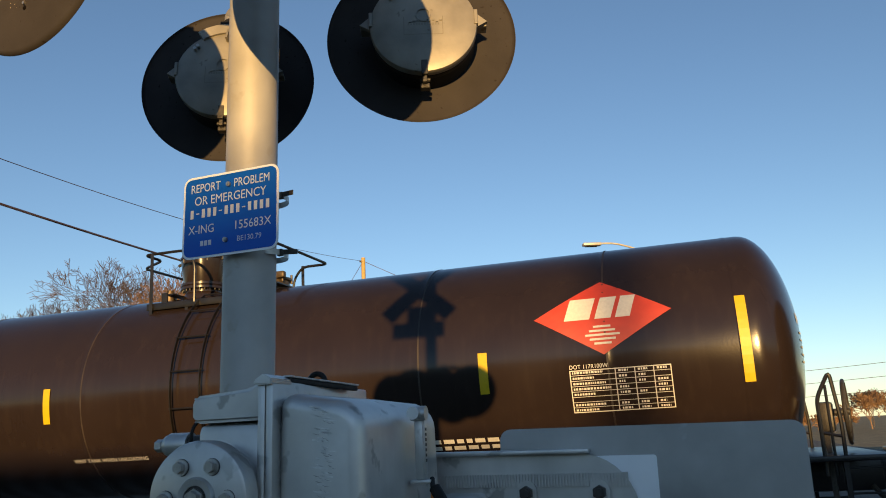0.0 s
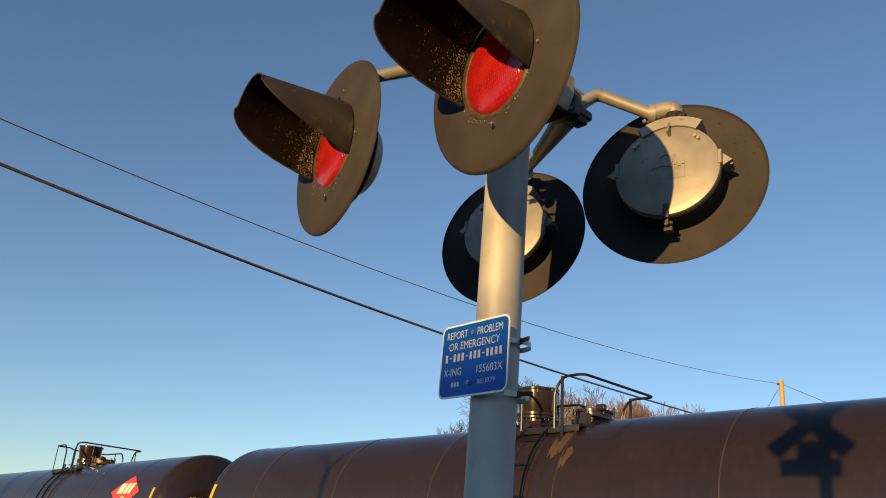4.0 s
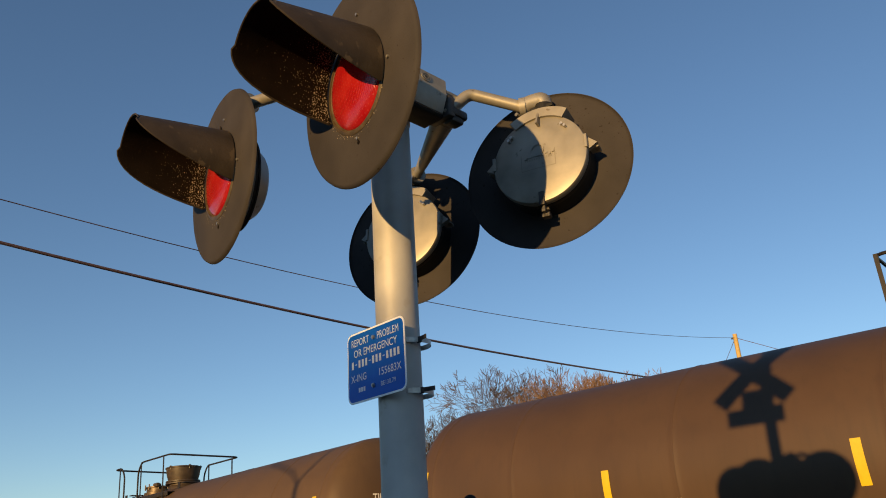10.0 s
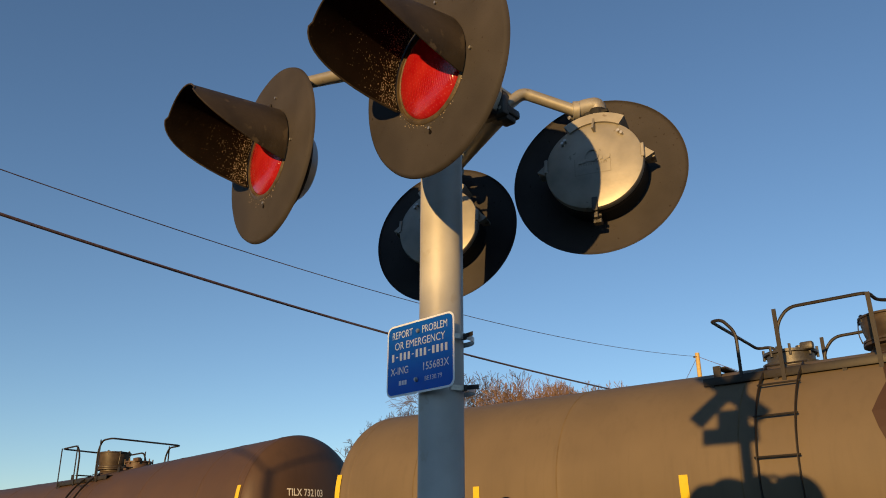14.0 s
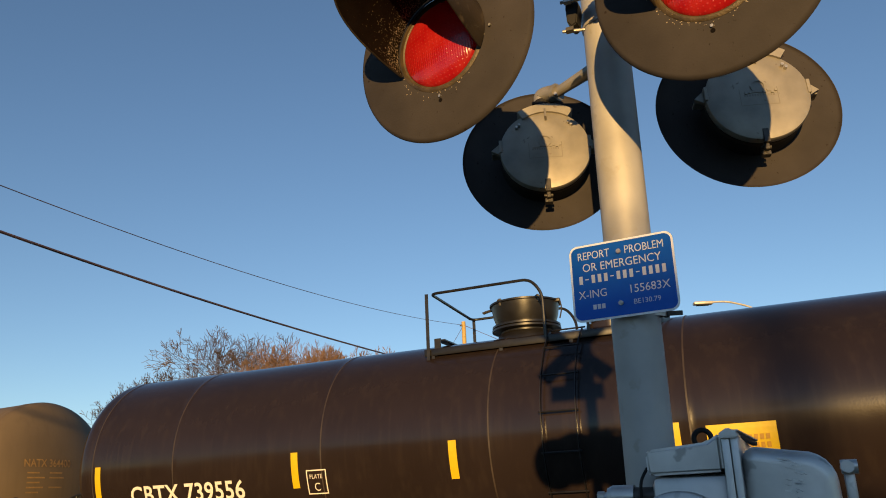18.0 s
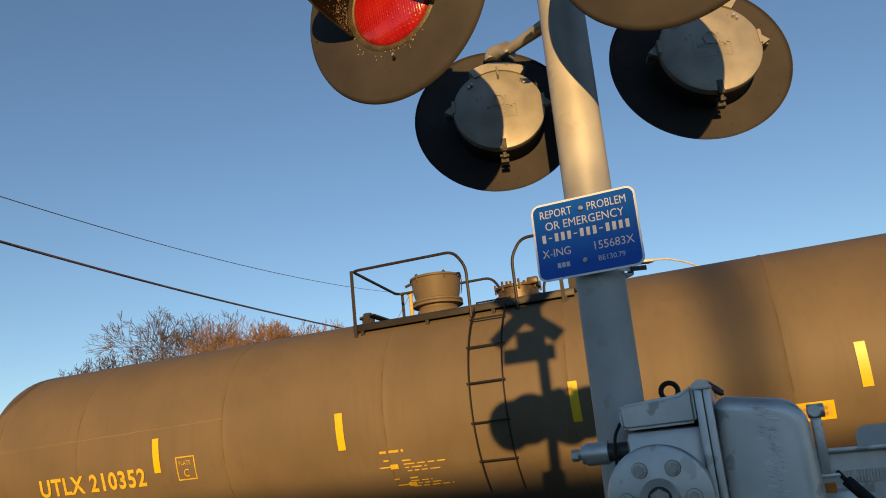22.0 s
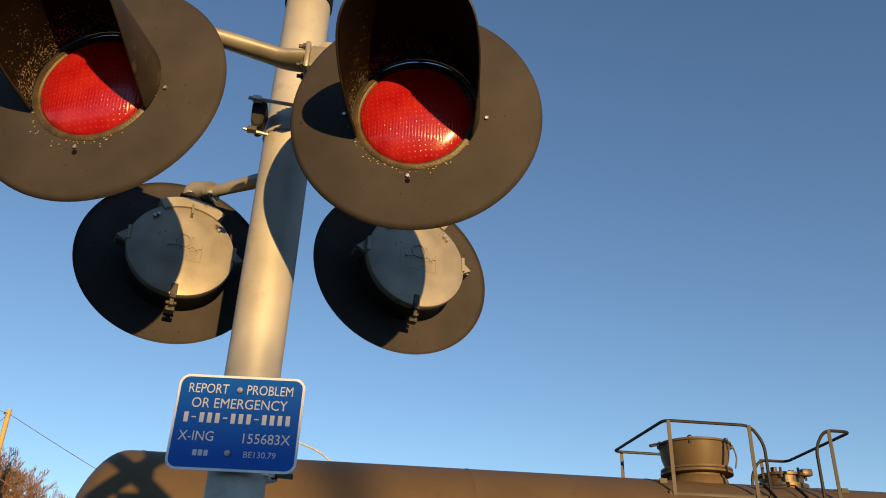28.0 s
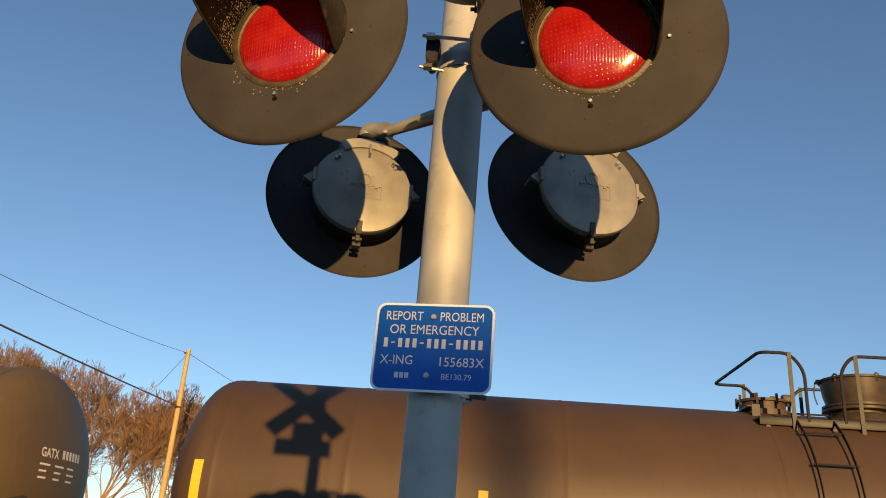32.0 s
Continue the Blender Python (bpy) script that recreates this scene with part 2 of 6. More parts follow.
def red_glass():
    """Red moulded glass: a grid of small prisms, drawn out into upright ribs."""
    m = bpy.data.materials.new("red_lens")
    m.use_nodes = True
    n, l = m.node_tree.nodes, m.node_tree.links
    b = n["Principled BSDF"]
    b.inputs["Base Color"].default_value = (0.235, 0.012, 0.010, 1)
    tl = n.new("ShaderNodeBsdfTranslucent")
    tl.inputs["Color"].default_value = (0.72, 0.008, 0.010, 1)
    both = n.new("ShaderNodeMixShader")
    both.inputs[0].default_value = 0.18
    l.new(b.outputs[0], both.inputs[1])
    l.new(tl.outputs[0], both.inputs[2])
    l.new(both.outputs[0], n["Material Output"].inputs["Surface"])
    b.inputs["Roughness"].default_value = 0.24
    b.inputs["Coat Weight"].default_value = 0.6
    b.inputs["Coat Roughness"].default_value = 0.16
    b.inputs["Specular IOR Level"].default_value = 0.3
    tc = n.new("ShaderNodeTexCoord")
    ribs = n.new("ShaderNodeTexWave")
    ribs.wave_type, ribs.bands_direction = 'BANDS', 'X'
    ribs.inputs["Scale"].default_value = 42
    l.new(tc.outputs["Object"], ribs.inputs["Vector"])
    sep = n.new("ShaderNodeSeparateXYZ")
    l.new(tc.outputs["Object"], sep.inputs[0])
    # the ribs are moulded in a band below the middle of the lens, the rest is pebbled
    band = n.new("ShaderNodeValToRGB")
    stops = band.color_ramp.elements
    stops[0].position, stops[0].color = 0.18, (0, 0, 0, 1)
    stops[1].position, stops[1].color = 0.42, (0, 0, 0, 1)
    for at in (0.24, 0.34):
        stops.new(at).color = (1, 1, 1, 1)
    span = n.new("ShaderNodeMapRange")
    span.inputs[1].default_value, span.inputs[2].default_value = -0.14, 0.14
    l.new(sep.outputs["Z"], span.inputs[0])
    l.new(span.outputs[0], band.inputs[0])
    cut = n.new("ShaderNodeMath")
    cut.operation = 'MULTIPLY'
    l.new(ribs.outputs["Fac"], cut.inputs[0])
    l.new(band.outputs[0], cut.inputs[1])
    bp = n.new("ShaderNodeBump")
    bp.inputs["Strength"].default_value = 0.34
    bp.inputs["Distance"].default_value = 0.002
    l.new(cut.outputs[0], bp.inputs["Height"])
    flat = n.new("ShaderNodeMapping")
    flat.inputs["Scale"].default_value = (1, 0, 1)
    flat.inputs["Rotation"].default_value = (0, radians(8), 0)
    l.new(tc.outputs["Object"], flat.inputs["Vector"])
    studs = n.new("ShaderNodeTexVoronoi")          # a square grid of small round studs
    studs.inputs["Scale"].default_value = 78
    studs.inputs["Randomness"].default_value = 0.12
    l.new(flat.outputs[0], studs.inputs["Vector"])
    stud = n.new("ShaderNodeMapRange")
    stud.inputs[1].default_value, stud.inputs[2].default_value = 0.26, 0.08
    l.new(studs.outputs["Distance"], stud.inputs[0])
    bq = n.new("ShaderNodeBump")
    bq.inputs["Strength"].default_value = 0.40
    bq.inputs["Distance"].default_value = 0.0015
    l.new(stud.outputs[0], bq.inputs["Height"])
    l.new(bp.outputs[0], bq.inputs["Normal"])
    l.new(bq.outputs[0], b.inputs["Normal"])
    dust = n.new("ShaderNodeTexNoise")
    dust.inputs["Scale"].default_value = 16
    dust.inputs["Detail"].default_value = 5
    l.new(tc.outputs["Object"], dust.inputs["Vector"])
    cr = n.new("ShaderNodeValToRGB")
    cr.color_ramp.elements[0].position, cr.color_ramp.elements[1].position = 0.35, 0.75
    cr.color_ramp.elements[0].color, cr.color_ramp.elements[1].color = (0.30, 0.005, 0.008, 1), (0.40, 0.022, 0.020, 1)
    l.new(dust.outputs["Fac"], cr.inputs[0])
    caps = n.new("ShaderNodeMix")                  # bright glint of the stud tips, mixed into the colour
    caps.data_type = 'RGBA'
    tip = n.new("ShaderNodeMath")
    tip.operation = 'MULTIPLY'
    tip.inputs[1].default_value = 0.20
    l.new(stud.outputs[0], tip.inputs[0])
    l.new(tip.outputs[0], caps.inputs[0])
    l.new(cr.outputs[0], caps.inputs[6])
    caps.inputs[7].default_value = (0.62, 0.09, 0.08, 1)
    l.new(caps.outputs[2], b.inputs["Base Color"])
    return m


def flaking():
    """Black hood lining whose paint flakes off in short specks, most of them close to the lens."""
    m = mat("flaking_hood_lining", (0.0075, 0.0047, 0.0032), 0.7, 0.0, 0.35, 14, 0.12, 140, spec=0.08)
    n, l = m.node_tree.nodes, m.node_tree.links
    b = n["Principled BSDF"]
    base = b.inputs["Base Color"].links[0].from_socket
    tc = n.new("ShaderNodeTexCoord")
    mp = n.new("ShaderNodeMapping")
    mp.inputs["Scale"].default_value = (1.0, 1.0, 0.55)
    l.new(tc.outputs["Object"], mp.inputs["Vector"])
    fine = n.new("ShaderNodeTexNoise")
    fine.inputs["Scale"].default_value = 300
    fine.inputs["Detail"].default_value = 2
    l.new(mp.outputs[0], fine.inputs["Vector"])
    patch = n.new("ShaderNodeTexNoise")
    patch.inputs["Scale"].default_value = 22
    l.new(tc.outputs["Object"], patch.inputs["Vector"])
    sep = n.new("ShaderNodeSeparateXYZ")
    l.new(tc.outputs["Object"], sep.inputs[0])
    near = n.new("ShaderNodeMapRange")
    near.inputs[1].default_value, near.inputs[2].default_value = -0.15, -0.02
    near.inputs[3].default_value, near.inputs[4].default_value = -0.10, 0.06
    l.new(sep.outputs["Y"], near.inputs[0])
    ps = n.new("ShaderNodeMapRange")
    ps.inputs[3].default_value, ps.inputs[4].default_value = -0.12, 0.12
    l.new(patch.outputs["Fac"], ps.inputs[0])
    a1 = n.new("ShaderNodeMath")
    l.new(fine.outputs["Fac"], a1.inputs[0])
    l.new(near.outputs[0], a1.inputs[1])
    a2 = n.new("ShaderNodeMath")
    l.new(a1.outputs[0], a2.inputs[0])
    l.new(ps.outputs[0], a2.inputs[1])
    r = n.new("ShaderNodeValToRGB")
    r.color_ramp.elements[0].position, r.color_ramp.elements[1].position = 0.63, 0.67
    l.new(a2.outputs[0], r.inputs[0])
    mix = n.new("ShaderNodeMix")
    mix.data_type = 'RGBA'
    l.new(r.outputs[0], mix.inputs[0])
    l.new(base, mix.inputs[6])
    mix.inputs[7].default_value = (0.40, 0.33, 0.25, 1)
    l.new(mix.outputs[2], b.inputs["Base Color"])
    return m


M["lens"] = red_glass()
M["reflector"] = mat("silvered_reflector", (0.82, 0.82, 0.80), 0.25, 0.3, 0.05, 20)
M["hood_in"] = flaking()


# ---------------------------------------------------------------- mesh helpers
def thing(name, loc=(0, 0, 0), label="", category="", group="", kind=""):
    ob = new(name)
    ob.location = loc
    ob.empty_display_size = 0.1
    return tagged(ob, label, category, group, kind)


def part(name, bm, material, parent=None, label="", smooth=None):
    me = bpy.data.meshes.new(name)
    bm.normal_update()
    if smooth is not None:
        for f in bm.faces:
            f.smooth = True
        for e in bm.edges:
            if len(e.link_faces) == 2 and e.calc_face_angle(0) > radians(smooth):
                e.smooth = False
    bm.to_mesh(me)
    bm.free()
    me.materials.append(material)
    ob = new(name, me)
    if parent:
        ob.parent = parent
    if label:
        ob["label"] = label
    return ob


def box(bm, c, s, bevel=0.0, rot=None):
    r = bmesh.ops.create_cube(bm, size=1.0)
    vs = r["verts"]
    bmesh.ops.scale(bm, vec=s, verts=vs)
    if bevel:
        es = list({e for v in vs for e in v.link_edges})
        r = bmesh.ops.bevel(bm, geom=es, offset=bevel, segments=2, affect='EDGES', profile=0.5)
        vs = list({v for f in r["faces"] for v in f.verts} | {v for v in vs if v.is_valid})
    mt = Matrix.Translation(c) @ (rot.to_4x4() if rot else Matrix.Identity(4))
    bmesh.ops.transform(bm, matrix=mt, verts=vs)
    return vs


def rod(bm, p, q, r, seg=10, r2=None, caps=True):
    p, q = Vector(p), Vector(q)
    d = q - p
    ret = bmesh.ops.create_cone(bm, cap_ends=caps, segments=seg, radius1=r, radius2=r if r2 is None else r2, depth=d.length)
    mt = Matrix.Translation((p + q) / 2) @ d.to_track_quat('Z', 'Y').to_matrix().to_4x4()
    bmesh.ops.transform(bm, matrix=mt, verts=ret["verts"])
    return ret["verts"]


def lathe(bm, profile, seg=48, m=None):
    """Turns a profile of (radius, y) round the y axis."""
    rings = []
    for r, y in profile:
        if r < 1e-6:
            rings.append([bm.verts.new((0, y, 0))])
        else:
            rings.append([bm.verts.new((r * math.sin(2 * math.pi * i / seg), y, r * math.cos(2 * math.pi * i / seg))) for i in range(seg)])
    for a, b in zip(rings, rings[1:]):
        for i in range(seg):
            j = (i + 1) % seg
            f = [a[i % len(a)], a[j % len(a)], b[j % len(b)], b[i % len(b)]]
            f = [v for k, v in enumerate(f) if v not in f[:k]]
            if len(f) > 2:
                bm.faces.new(f)
    vs = [v for ring in rings for v in ring]
    if m:
        bmesh.ops.transform(bm, matrix=m, verts=vs)
    return vs


def tube(bm, path, r, seg=8, closed=False):
    """A round bar along a path of points, its corners rounded by the points given."""
    pts = [Vector(p) for p in path]
    n = len(pts)
    rings = []
    up = None
    for i, p in enumerate(pts):
        a = pts[i - 1] if i or closed else p
        b = pts[(i + 1) % n] if i < n - 1 or closed else p
        t = (b - a).normalized()
        if up is None:
            up = t.orthogonal().normalized()
        up = (up - t * up.dot(t)).normalized()
        side = t.cross(up)
        rings.append([bm.verts.new(p + r * (math.cos(2 * math.pi * k / seg) * up + math.sin(2 * math.pi * k / seg) * side)) for k in range(seg)])
    for i in range(n if closed else n - 1):
        a, b = rings[i], rings[(i + 1) % n]
        for k in range(seg):
            bm.faces.new((a[k], a[(k + 1) % seg], b[(k + 1) % seg], b[k]))
    if not closed:
        bm.faces.new(rings[0][::-1])
        bm.faces.new(rings[-1])


def bend(points, radius=0.06, steps=4):
    """Rounds the inner corners of a polyline."""
    pts = [Vector(p) for p in points]
    out = [pts[0]]
    for a, b, c in zip(pts, pts[1:], pts[2:]):
        r = min(radius, (b - a).length * 0.45, (c - b).length * 0.45)
        p, q = b + (a - b).normalized() * r, b + (c - b).normalized() * r
        for i in range(steps + 1):
            t = i / steps
            out.append(p * (1 - t) ** 2 + b * 2 * t * (1 - t) + q * t ** 2)
    out.append(pts[-1])
    return out


def plate(bm, outline, y0, y1):
    """A flat sheet with the outline in x and z, between two depths in y."""
    a = [bm.verts.new((x, y0, z)) for x, z in outline]
    b = [bm.verts.new((x, y1, z)) for x, z in outline]
    n = len(a)
    bm.faces.new(a)
    bm.faces.new(b[::-1])
    for i in range(n):
        bm.faces.new((a[i], b[i], b[(i + 1) % n], a[(i + 1) % n]))
    bmesh.ops.recalc_face_normals(bm, faces=bm.faces[:])
    return a + b


def rounded(x0, z0, x1, z1, r, steps=5):
    out = []
    for cx, cz, a0 in ((x1 - r, z1 - r, 0), (x0 + r, z1 - r, 90), (x0 + r, z0 + r, 180), (x1 - r, z0 + r, 270)):
        for i in range(steps + 1):
            a = radians(a0 + 90 * i / steps)
            out.append((cx + r * math.cos(a), cz + r * math.sin(a)))
    return out


TEXTS = {}


def letters(text, size, align='LEFT', spacing=1.0, squeeze=1.0, thick=0.0):
    """The vertices and faces of a line of words in the built-in font, in x and y."""
    key = (text, size, align, spacing, squeeze, thick)
    if key not in TEXTS:
        cu = bpy.data.curves.new("words", 'FONT')
        cu.body, cu.size, cu.align_x, cu.space_character, cu.resolution_u, cu.offset = text, size, align, spacing, 3, thick
        ob = bpy.data.objects.new("words", cu)
        me = bpy.data.meshes.new_from_object(ob)
        TEXTS[key] = ([(v.co.x * squeeze, v.co.y) for v in me.vertices], [tuple(p.vertices) for p in me.polygons])
        bpy.data.objects.remove(ob)
        bpy.data.curves.remove(cu)
        bpy.data.meshes.remove(me)
    return TEXTS[key]


def put_flat(bm, shape, place):
    """Lays a shape in (u, v) into space by the function place(u, v)."""
    vs, fs = shape
    made = [bm.verts.new(place(u, v)) for u, v in vs]
    for f in fs:
        try:
            bm.faces.new([made[i] for i in f])
        except ValueError:
            pass


def bar_shape(u0, v0, u1, v1, nu=1, nv=1):
    vs = [(u0 + (u1 - u0) * i / nu, v0 + (v1 - v0) * j / nv) for j in range(nv + 1) for i in range(nu + 1)]
    fs = [(j * (nu + 1) + i, j * (nu + 1) + i + 1, (j + 1) * (nu + 1) + i + 1, (j + 1) * (nu + 1) + i) for j in range(nv) for i in range(nu)]
    return vs, fs


# ---------------------------------------------------------------- ground, road, track
GROUND = -0.16
TRACK_Y = 9.14


def grade(x):
    """How far the track has sunk at x: a fall to -x, shaped to fit the camera's view."""
    return -0.55 * (1 - math.exp(-(max(0.0, -x - 6.0) / 20) ** 1.5))


bm = bmesh.new()
xs = [-600, -300] + list(range(-140, 1, 7)) + [60, 140, 300, 600, 900]
ys = [-600, -200, -60, 0, TRACK_Y - 4.2, TRACK_Y - 2.7, TRACK_Y + 2.7, TRACK_Y + 4.2, 40, 150, 500, 1200]
rows = [[bm.verts.new((x, y, GROUND + (grade(x) if abs(y - TRACK_Y) < 3 else 0))) for x in xs] for y in ys]
for r0, r1 in zip(rows, rows[1:]):
    for k in range(len(xs) - 1):
        bm.faces.new((r0[k], r0[k + 1], r1[k + 1], r1[k]))
tagged(part("ground", bm, M["ground"]), "dry winter grass and dirt beside the track", "ground", kind="structure")

bm = bmesh.new()
box(bm, (5.6, -22, GROUND + 0.03), (7.4, 56, 0.10), 0.02)
tagged(part("road", bm, M["asphalt"]), "grey asphalt road leading up to the crossing", "road", kind="structure")
bm = bmesh.new()
box(bm, (5.6, 130, GROUND + 0.03), (7.4, 235, 0.10), 0.02)
tagged(part("road", bm, M["asphalt"]), "grey asphalt road beyond the crossing", "road", kind="structure")

bm = bmesh.new()
prof = [(-2.6, GROUND + 0.004), (-1.7, -0.17 + 0.06), (1.7, -0.17 + 0.06), (2.6, GROUND + 0.004)]
for x0, x1 in zip(xs[2:-3], xs[3:-2]):
    vs = [[bm.verts.new((x, TRACK_Y + y, z + grade(x))) for y, z in prof] for x in (x0, x1)]
    for i in range(3):
        bm.faces.new((vs[0][i], vs[1][i], vs[1][i + 1], vs[0][i + 1]))
tagged(part("ballast", bm, M["ballast"]), "grey crushed stone ballast under the track", "ballast", kind="stuff")

rng = random.Random(5)
track = thing("track", (0, TRACK_Y, 0), "railway track with rusty rails on timber ties", "track", kind="structure")
for y in (-0.7525, 0.7525):
    bm = bmesh.new()
    for x in range(-140, 140, 7):
        box(bm, (x + 3.5, y, -0.02), (7, 0.07, 0.04), 0.006)
        box(bm, (x + 3.5, y, -0.085), (7, 0.018, 0.09))
        box(bm, (x + 3.5, y, -0.14), (7, 0.14, 0.02))
    for v in bm.verts:
        v.co.z += grade(v.co.x)
    part("rail", bm, M["rail"], track)
bm = bmesh.new()
box(bm, (0, 0, 0), (0.22, 2.6, 0.17), 0.012)
me = bpy.data.meshes.new("tie")
bm.to_mesh(me)
bm.free()
me.materials.append(M["tie"])
for i in range(150):
    t = new("tie", me)
    t.parent = track
    t.location = (-41 + i * 0.55 + rng.uniform(-0.03, 0.03), rng.uniform(-0.05, 0.05), -0.175)
    t.location.z += grade(t.location.x)
    t.rotation_euler[2] = rng.uniform(-0.02, 0.02)


# ---------------------------------------------------------------- crossing signal
FR = pose(0.357, -0.402, 2.819, 3.5, 0, -9.65)
FL = pose(-0.391, -0.376, 2.815, 1.3, 0, -12.25)
BR = pose(0.397, 0.442, 2.788, 6.5, 0, 196.7)
BL = pose(-0.353, 0.508, 2.777, 8.0, 0, 198.2)
DISC_R, LENS_R, HOOD_L = 0.3055, 0.1345, 0.30

mast = thing("crossing_signal", (0, 0, GROUND), "silver steel mast with four red flashing lights on black round backgrounds", "crossing signal")


def at_mast(ob):
    ob.parent = mast
    ob.matrix_parent_inverse = Matrix.Translation((0, 0, -GROUND))
    return ob


POLE_R = 0.0705
PX, PY = 0.014, 0.048            # the mast stands a little behind the sign
UPM = Matrix.Translation((PX, PY, 0)) @ Matrix.Rotation(radians(90), 4, 'X')
bm = bmesh.new()
prof = [(0, GROUND), (POLE_R, GROUND), (POLE_R, 4.72), (POLE_R * 0.85, 4.76), (0, 4.78)]
lathe(bm, [(r, z) for r, z in prof], 48, UPM)
at_mast(part("pole", bm, M["pole"], smooth=40))
bm = bmesh.new()
lathe(bm, [(0, GROUND), (0.19, GROUND), (0.19, GROUND + 0.03), (0.11, GROUND + 0.05), (0.085, GROUND + 0.2), (POLE_R + 0.0002, GROUND + 0.21)], 32, UPM)
at_mast(part("base", bm, M["silver"], smooth=40))


def hood_mesh(inner):
    """The long sheet hood: a tube cut away below, its lip slanting back to the disc at both sides."""
    bm = bmesh.new()
    na, nl = 44, 14
    grid = []
    for i in range(na + 1):
        u = -1 + 2 * i / na
        a = u * radians(118)
        s = abs(u) * 118
        full = HOOD_L if s < 50 else HOOD_L * (1 - ((s - 50) / 68) ** 2.2) + 0.008
        col = []
        for j in range(nl + 1):
            y = full * j / nl
            r = 0.156 - 0.003 * y / HOOD_L - (0.004 if inner else 0)
            flat = 1 - 0.01 * (y / HOOD_L) * max(0, math.cos(a))
            col.append(bm.verts.new((r * math.sin(a), -0.006 - y, r * math.cos(a) * flat - 0.004 * (y / HOOD_L) ** 1.5)))
        grid.append(col)
    for i in range(na):
        for j in range(nl):
            f = (grid[i][j], grid[i + 1][j], grid[i + 1][j + 1], grid[i][j + 1])
            bm.faces.new(f if inner else f[::-1])
    if not inner:
        # the rolled lip
        rim = [grid[i][nl].co.copy() for i in range(na + 1)]
        tube(bm, rim, 0.0028, 6)
        # the riveted flange on the disc
        box(bm, (0, -0.006, 0.172), (0.026, 0.006, 0.026), 0.002)
    return bm


def domed_cover(disc):
    """The cover of a light that faces away: a shallow dome with lugs, latch, flange and fin."""
    bm = bmesh.new()
    dome = [(0.163 * k / 8, 0.089 + 0.010 * (1 - (k / 8) ** 2)) for k in range(8, -1, -1)]
    lathe(bm, [(0.160, 0.066), (0.1675, 0.067), (0.169, 0.071), (0.169, 0.083), (0.167, 0.088)] + [(0 if q < 1e-6 else q, y) for q, y in dome], 72)
    part("cover", bm, M["silver"], disc, "shallow domed silver cover", 28)
    bm = bmesh.new()
    for u0, v0, u1, v1 in ((-0.062, -0.046, 0.062, -0.043), (-0.062, -0.046, -0.0595, 0.02), (0.0595, -0.046, 0.062, 0.02)):
        put_flat(bm, bar_shape(u0, v0, u1, v1, 8, 6), lambda u, v: (u, 0.0895 + 0.010 * (1 - (u * u + v * v) / 0.0266), v))
    for k in range(12):
        u0 = -0.05 + 0.0085 * k
        put_flat(bm, bar_shape(u0, -0.012, u0 + 0.0055, -0.004, 1, 1), lambda u, v: (u, 0.0895 + 0.010 * (1 - (u * u + v * v) / 0.0266), v))
    part("maker_plate", bm, M["maker"], disc, "thin raised lines of the maker's plate")
    bm = bmesh.new()
    lathe(bm, [(0.020, 0.0), (0.024, 0.0), (0.024, 0.003), (0.020, 0.003)], 24, Matrix.Translation((0, 0.0985, 0.025)))
    for k in range(9):   # the rest of the cast lines
        put = random.Random(k)
        u0, v0 = -0.055 + 0.012 * k, 0.030 + 0.004 * put.uniform(-1, 1)
        box(bm, (u0, 0.0995, v0 - 0.026), (0.008, 0.003, 0.005 + 0.004 * put.random()))
    part("maker_ring", bm, M["silver"], disc)
    # two side lugs, latch, top flange, elbow
    for s in (-1, 1):
        bm = bmesh.new()
        plate(bm, [(s * 0.160, 0.050), (s * 0.202, 0.012), (s * 0.160, -0.012)][::s], 0.066, 0.078)
        box(bm, (s * 0.166, 0.078, 0.02), (0.012, 0.028, 0.052), 0.002)
        box(bm, (s * 0.184, 0.050, 0.010), (0.034, 0.032, 0.010), 0.002)
        part("hinge_lug", bm, M["silver"], disc)
    bm = bmesh.new()
    box(bm, (0, 0.088, -0.156), (0.020, 0.012, 0.05), 0.002)
    box(bm, (0, 0.075, -0.176), (0.014, 0.02, 0.05), 0.002)
    rod(bm, (-0.016, 0.07, -0.186), (0.016, 0.07, -0.186), 0.006, 8)
    box(bm, (0, 0.06, -0.203), (0.03, 0.02, 0.016), 0.003)
    part("latch", bm, M["dark_steel"], disc, "small hinged cover latch")
    bm = bmesh.new()
    na = 14
    outer, inn = [], []
    for i in range(na + 1):
        a = radians(-34 + 68 * i / na)
        outer.append((0.187 * math.sin(a), 0.187 * math.cos(a)))
        inn.append((0.151 * math.sin(a), 0.151 * math.cos(a)))
    vs = plate(bm, outer + inn[::-1], 0.03, 0.0965)
    part("top_flange", bm, M["silver"], disc)
    bm = bmesh.new()
    fin = [(0.070, 0.206), (0.084, 0.200), (0.118, 0.112), (0.070, 0.112)]
    a, c = [[bm.verts.new((x, y, z)) for y, z in fin] for x in (-0.0035, 0.0035)]
    bm.faces.new(a[::-1])
    bm.faces.new(c)
    for k in range(4):
        bm.faces.new((a[k], a[(k + 1) % 4], c[(k + 1) % 4], c[k]))
    part("fin", bm, M["silver"], disc)
    for k in (-48, -42, 42, 48):
        bm = bmesh.new()
        x, z = 0.138 * math.sin(radians(k)), 0.138 * math.cos(radians(k))
        rod(bm, (x, 0.090, z), (x, 0.104, z), 0.0055, 8)
        part("cover_screw", bm, M["steel"], disc)


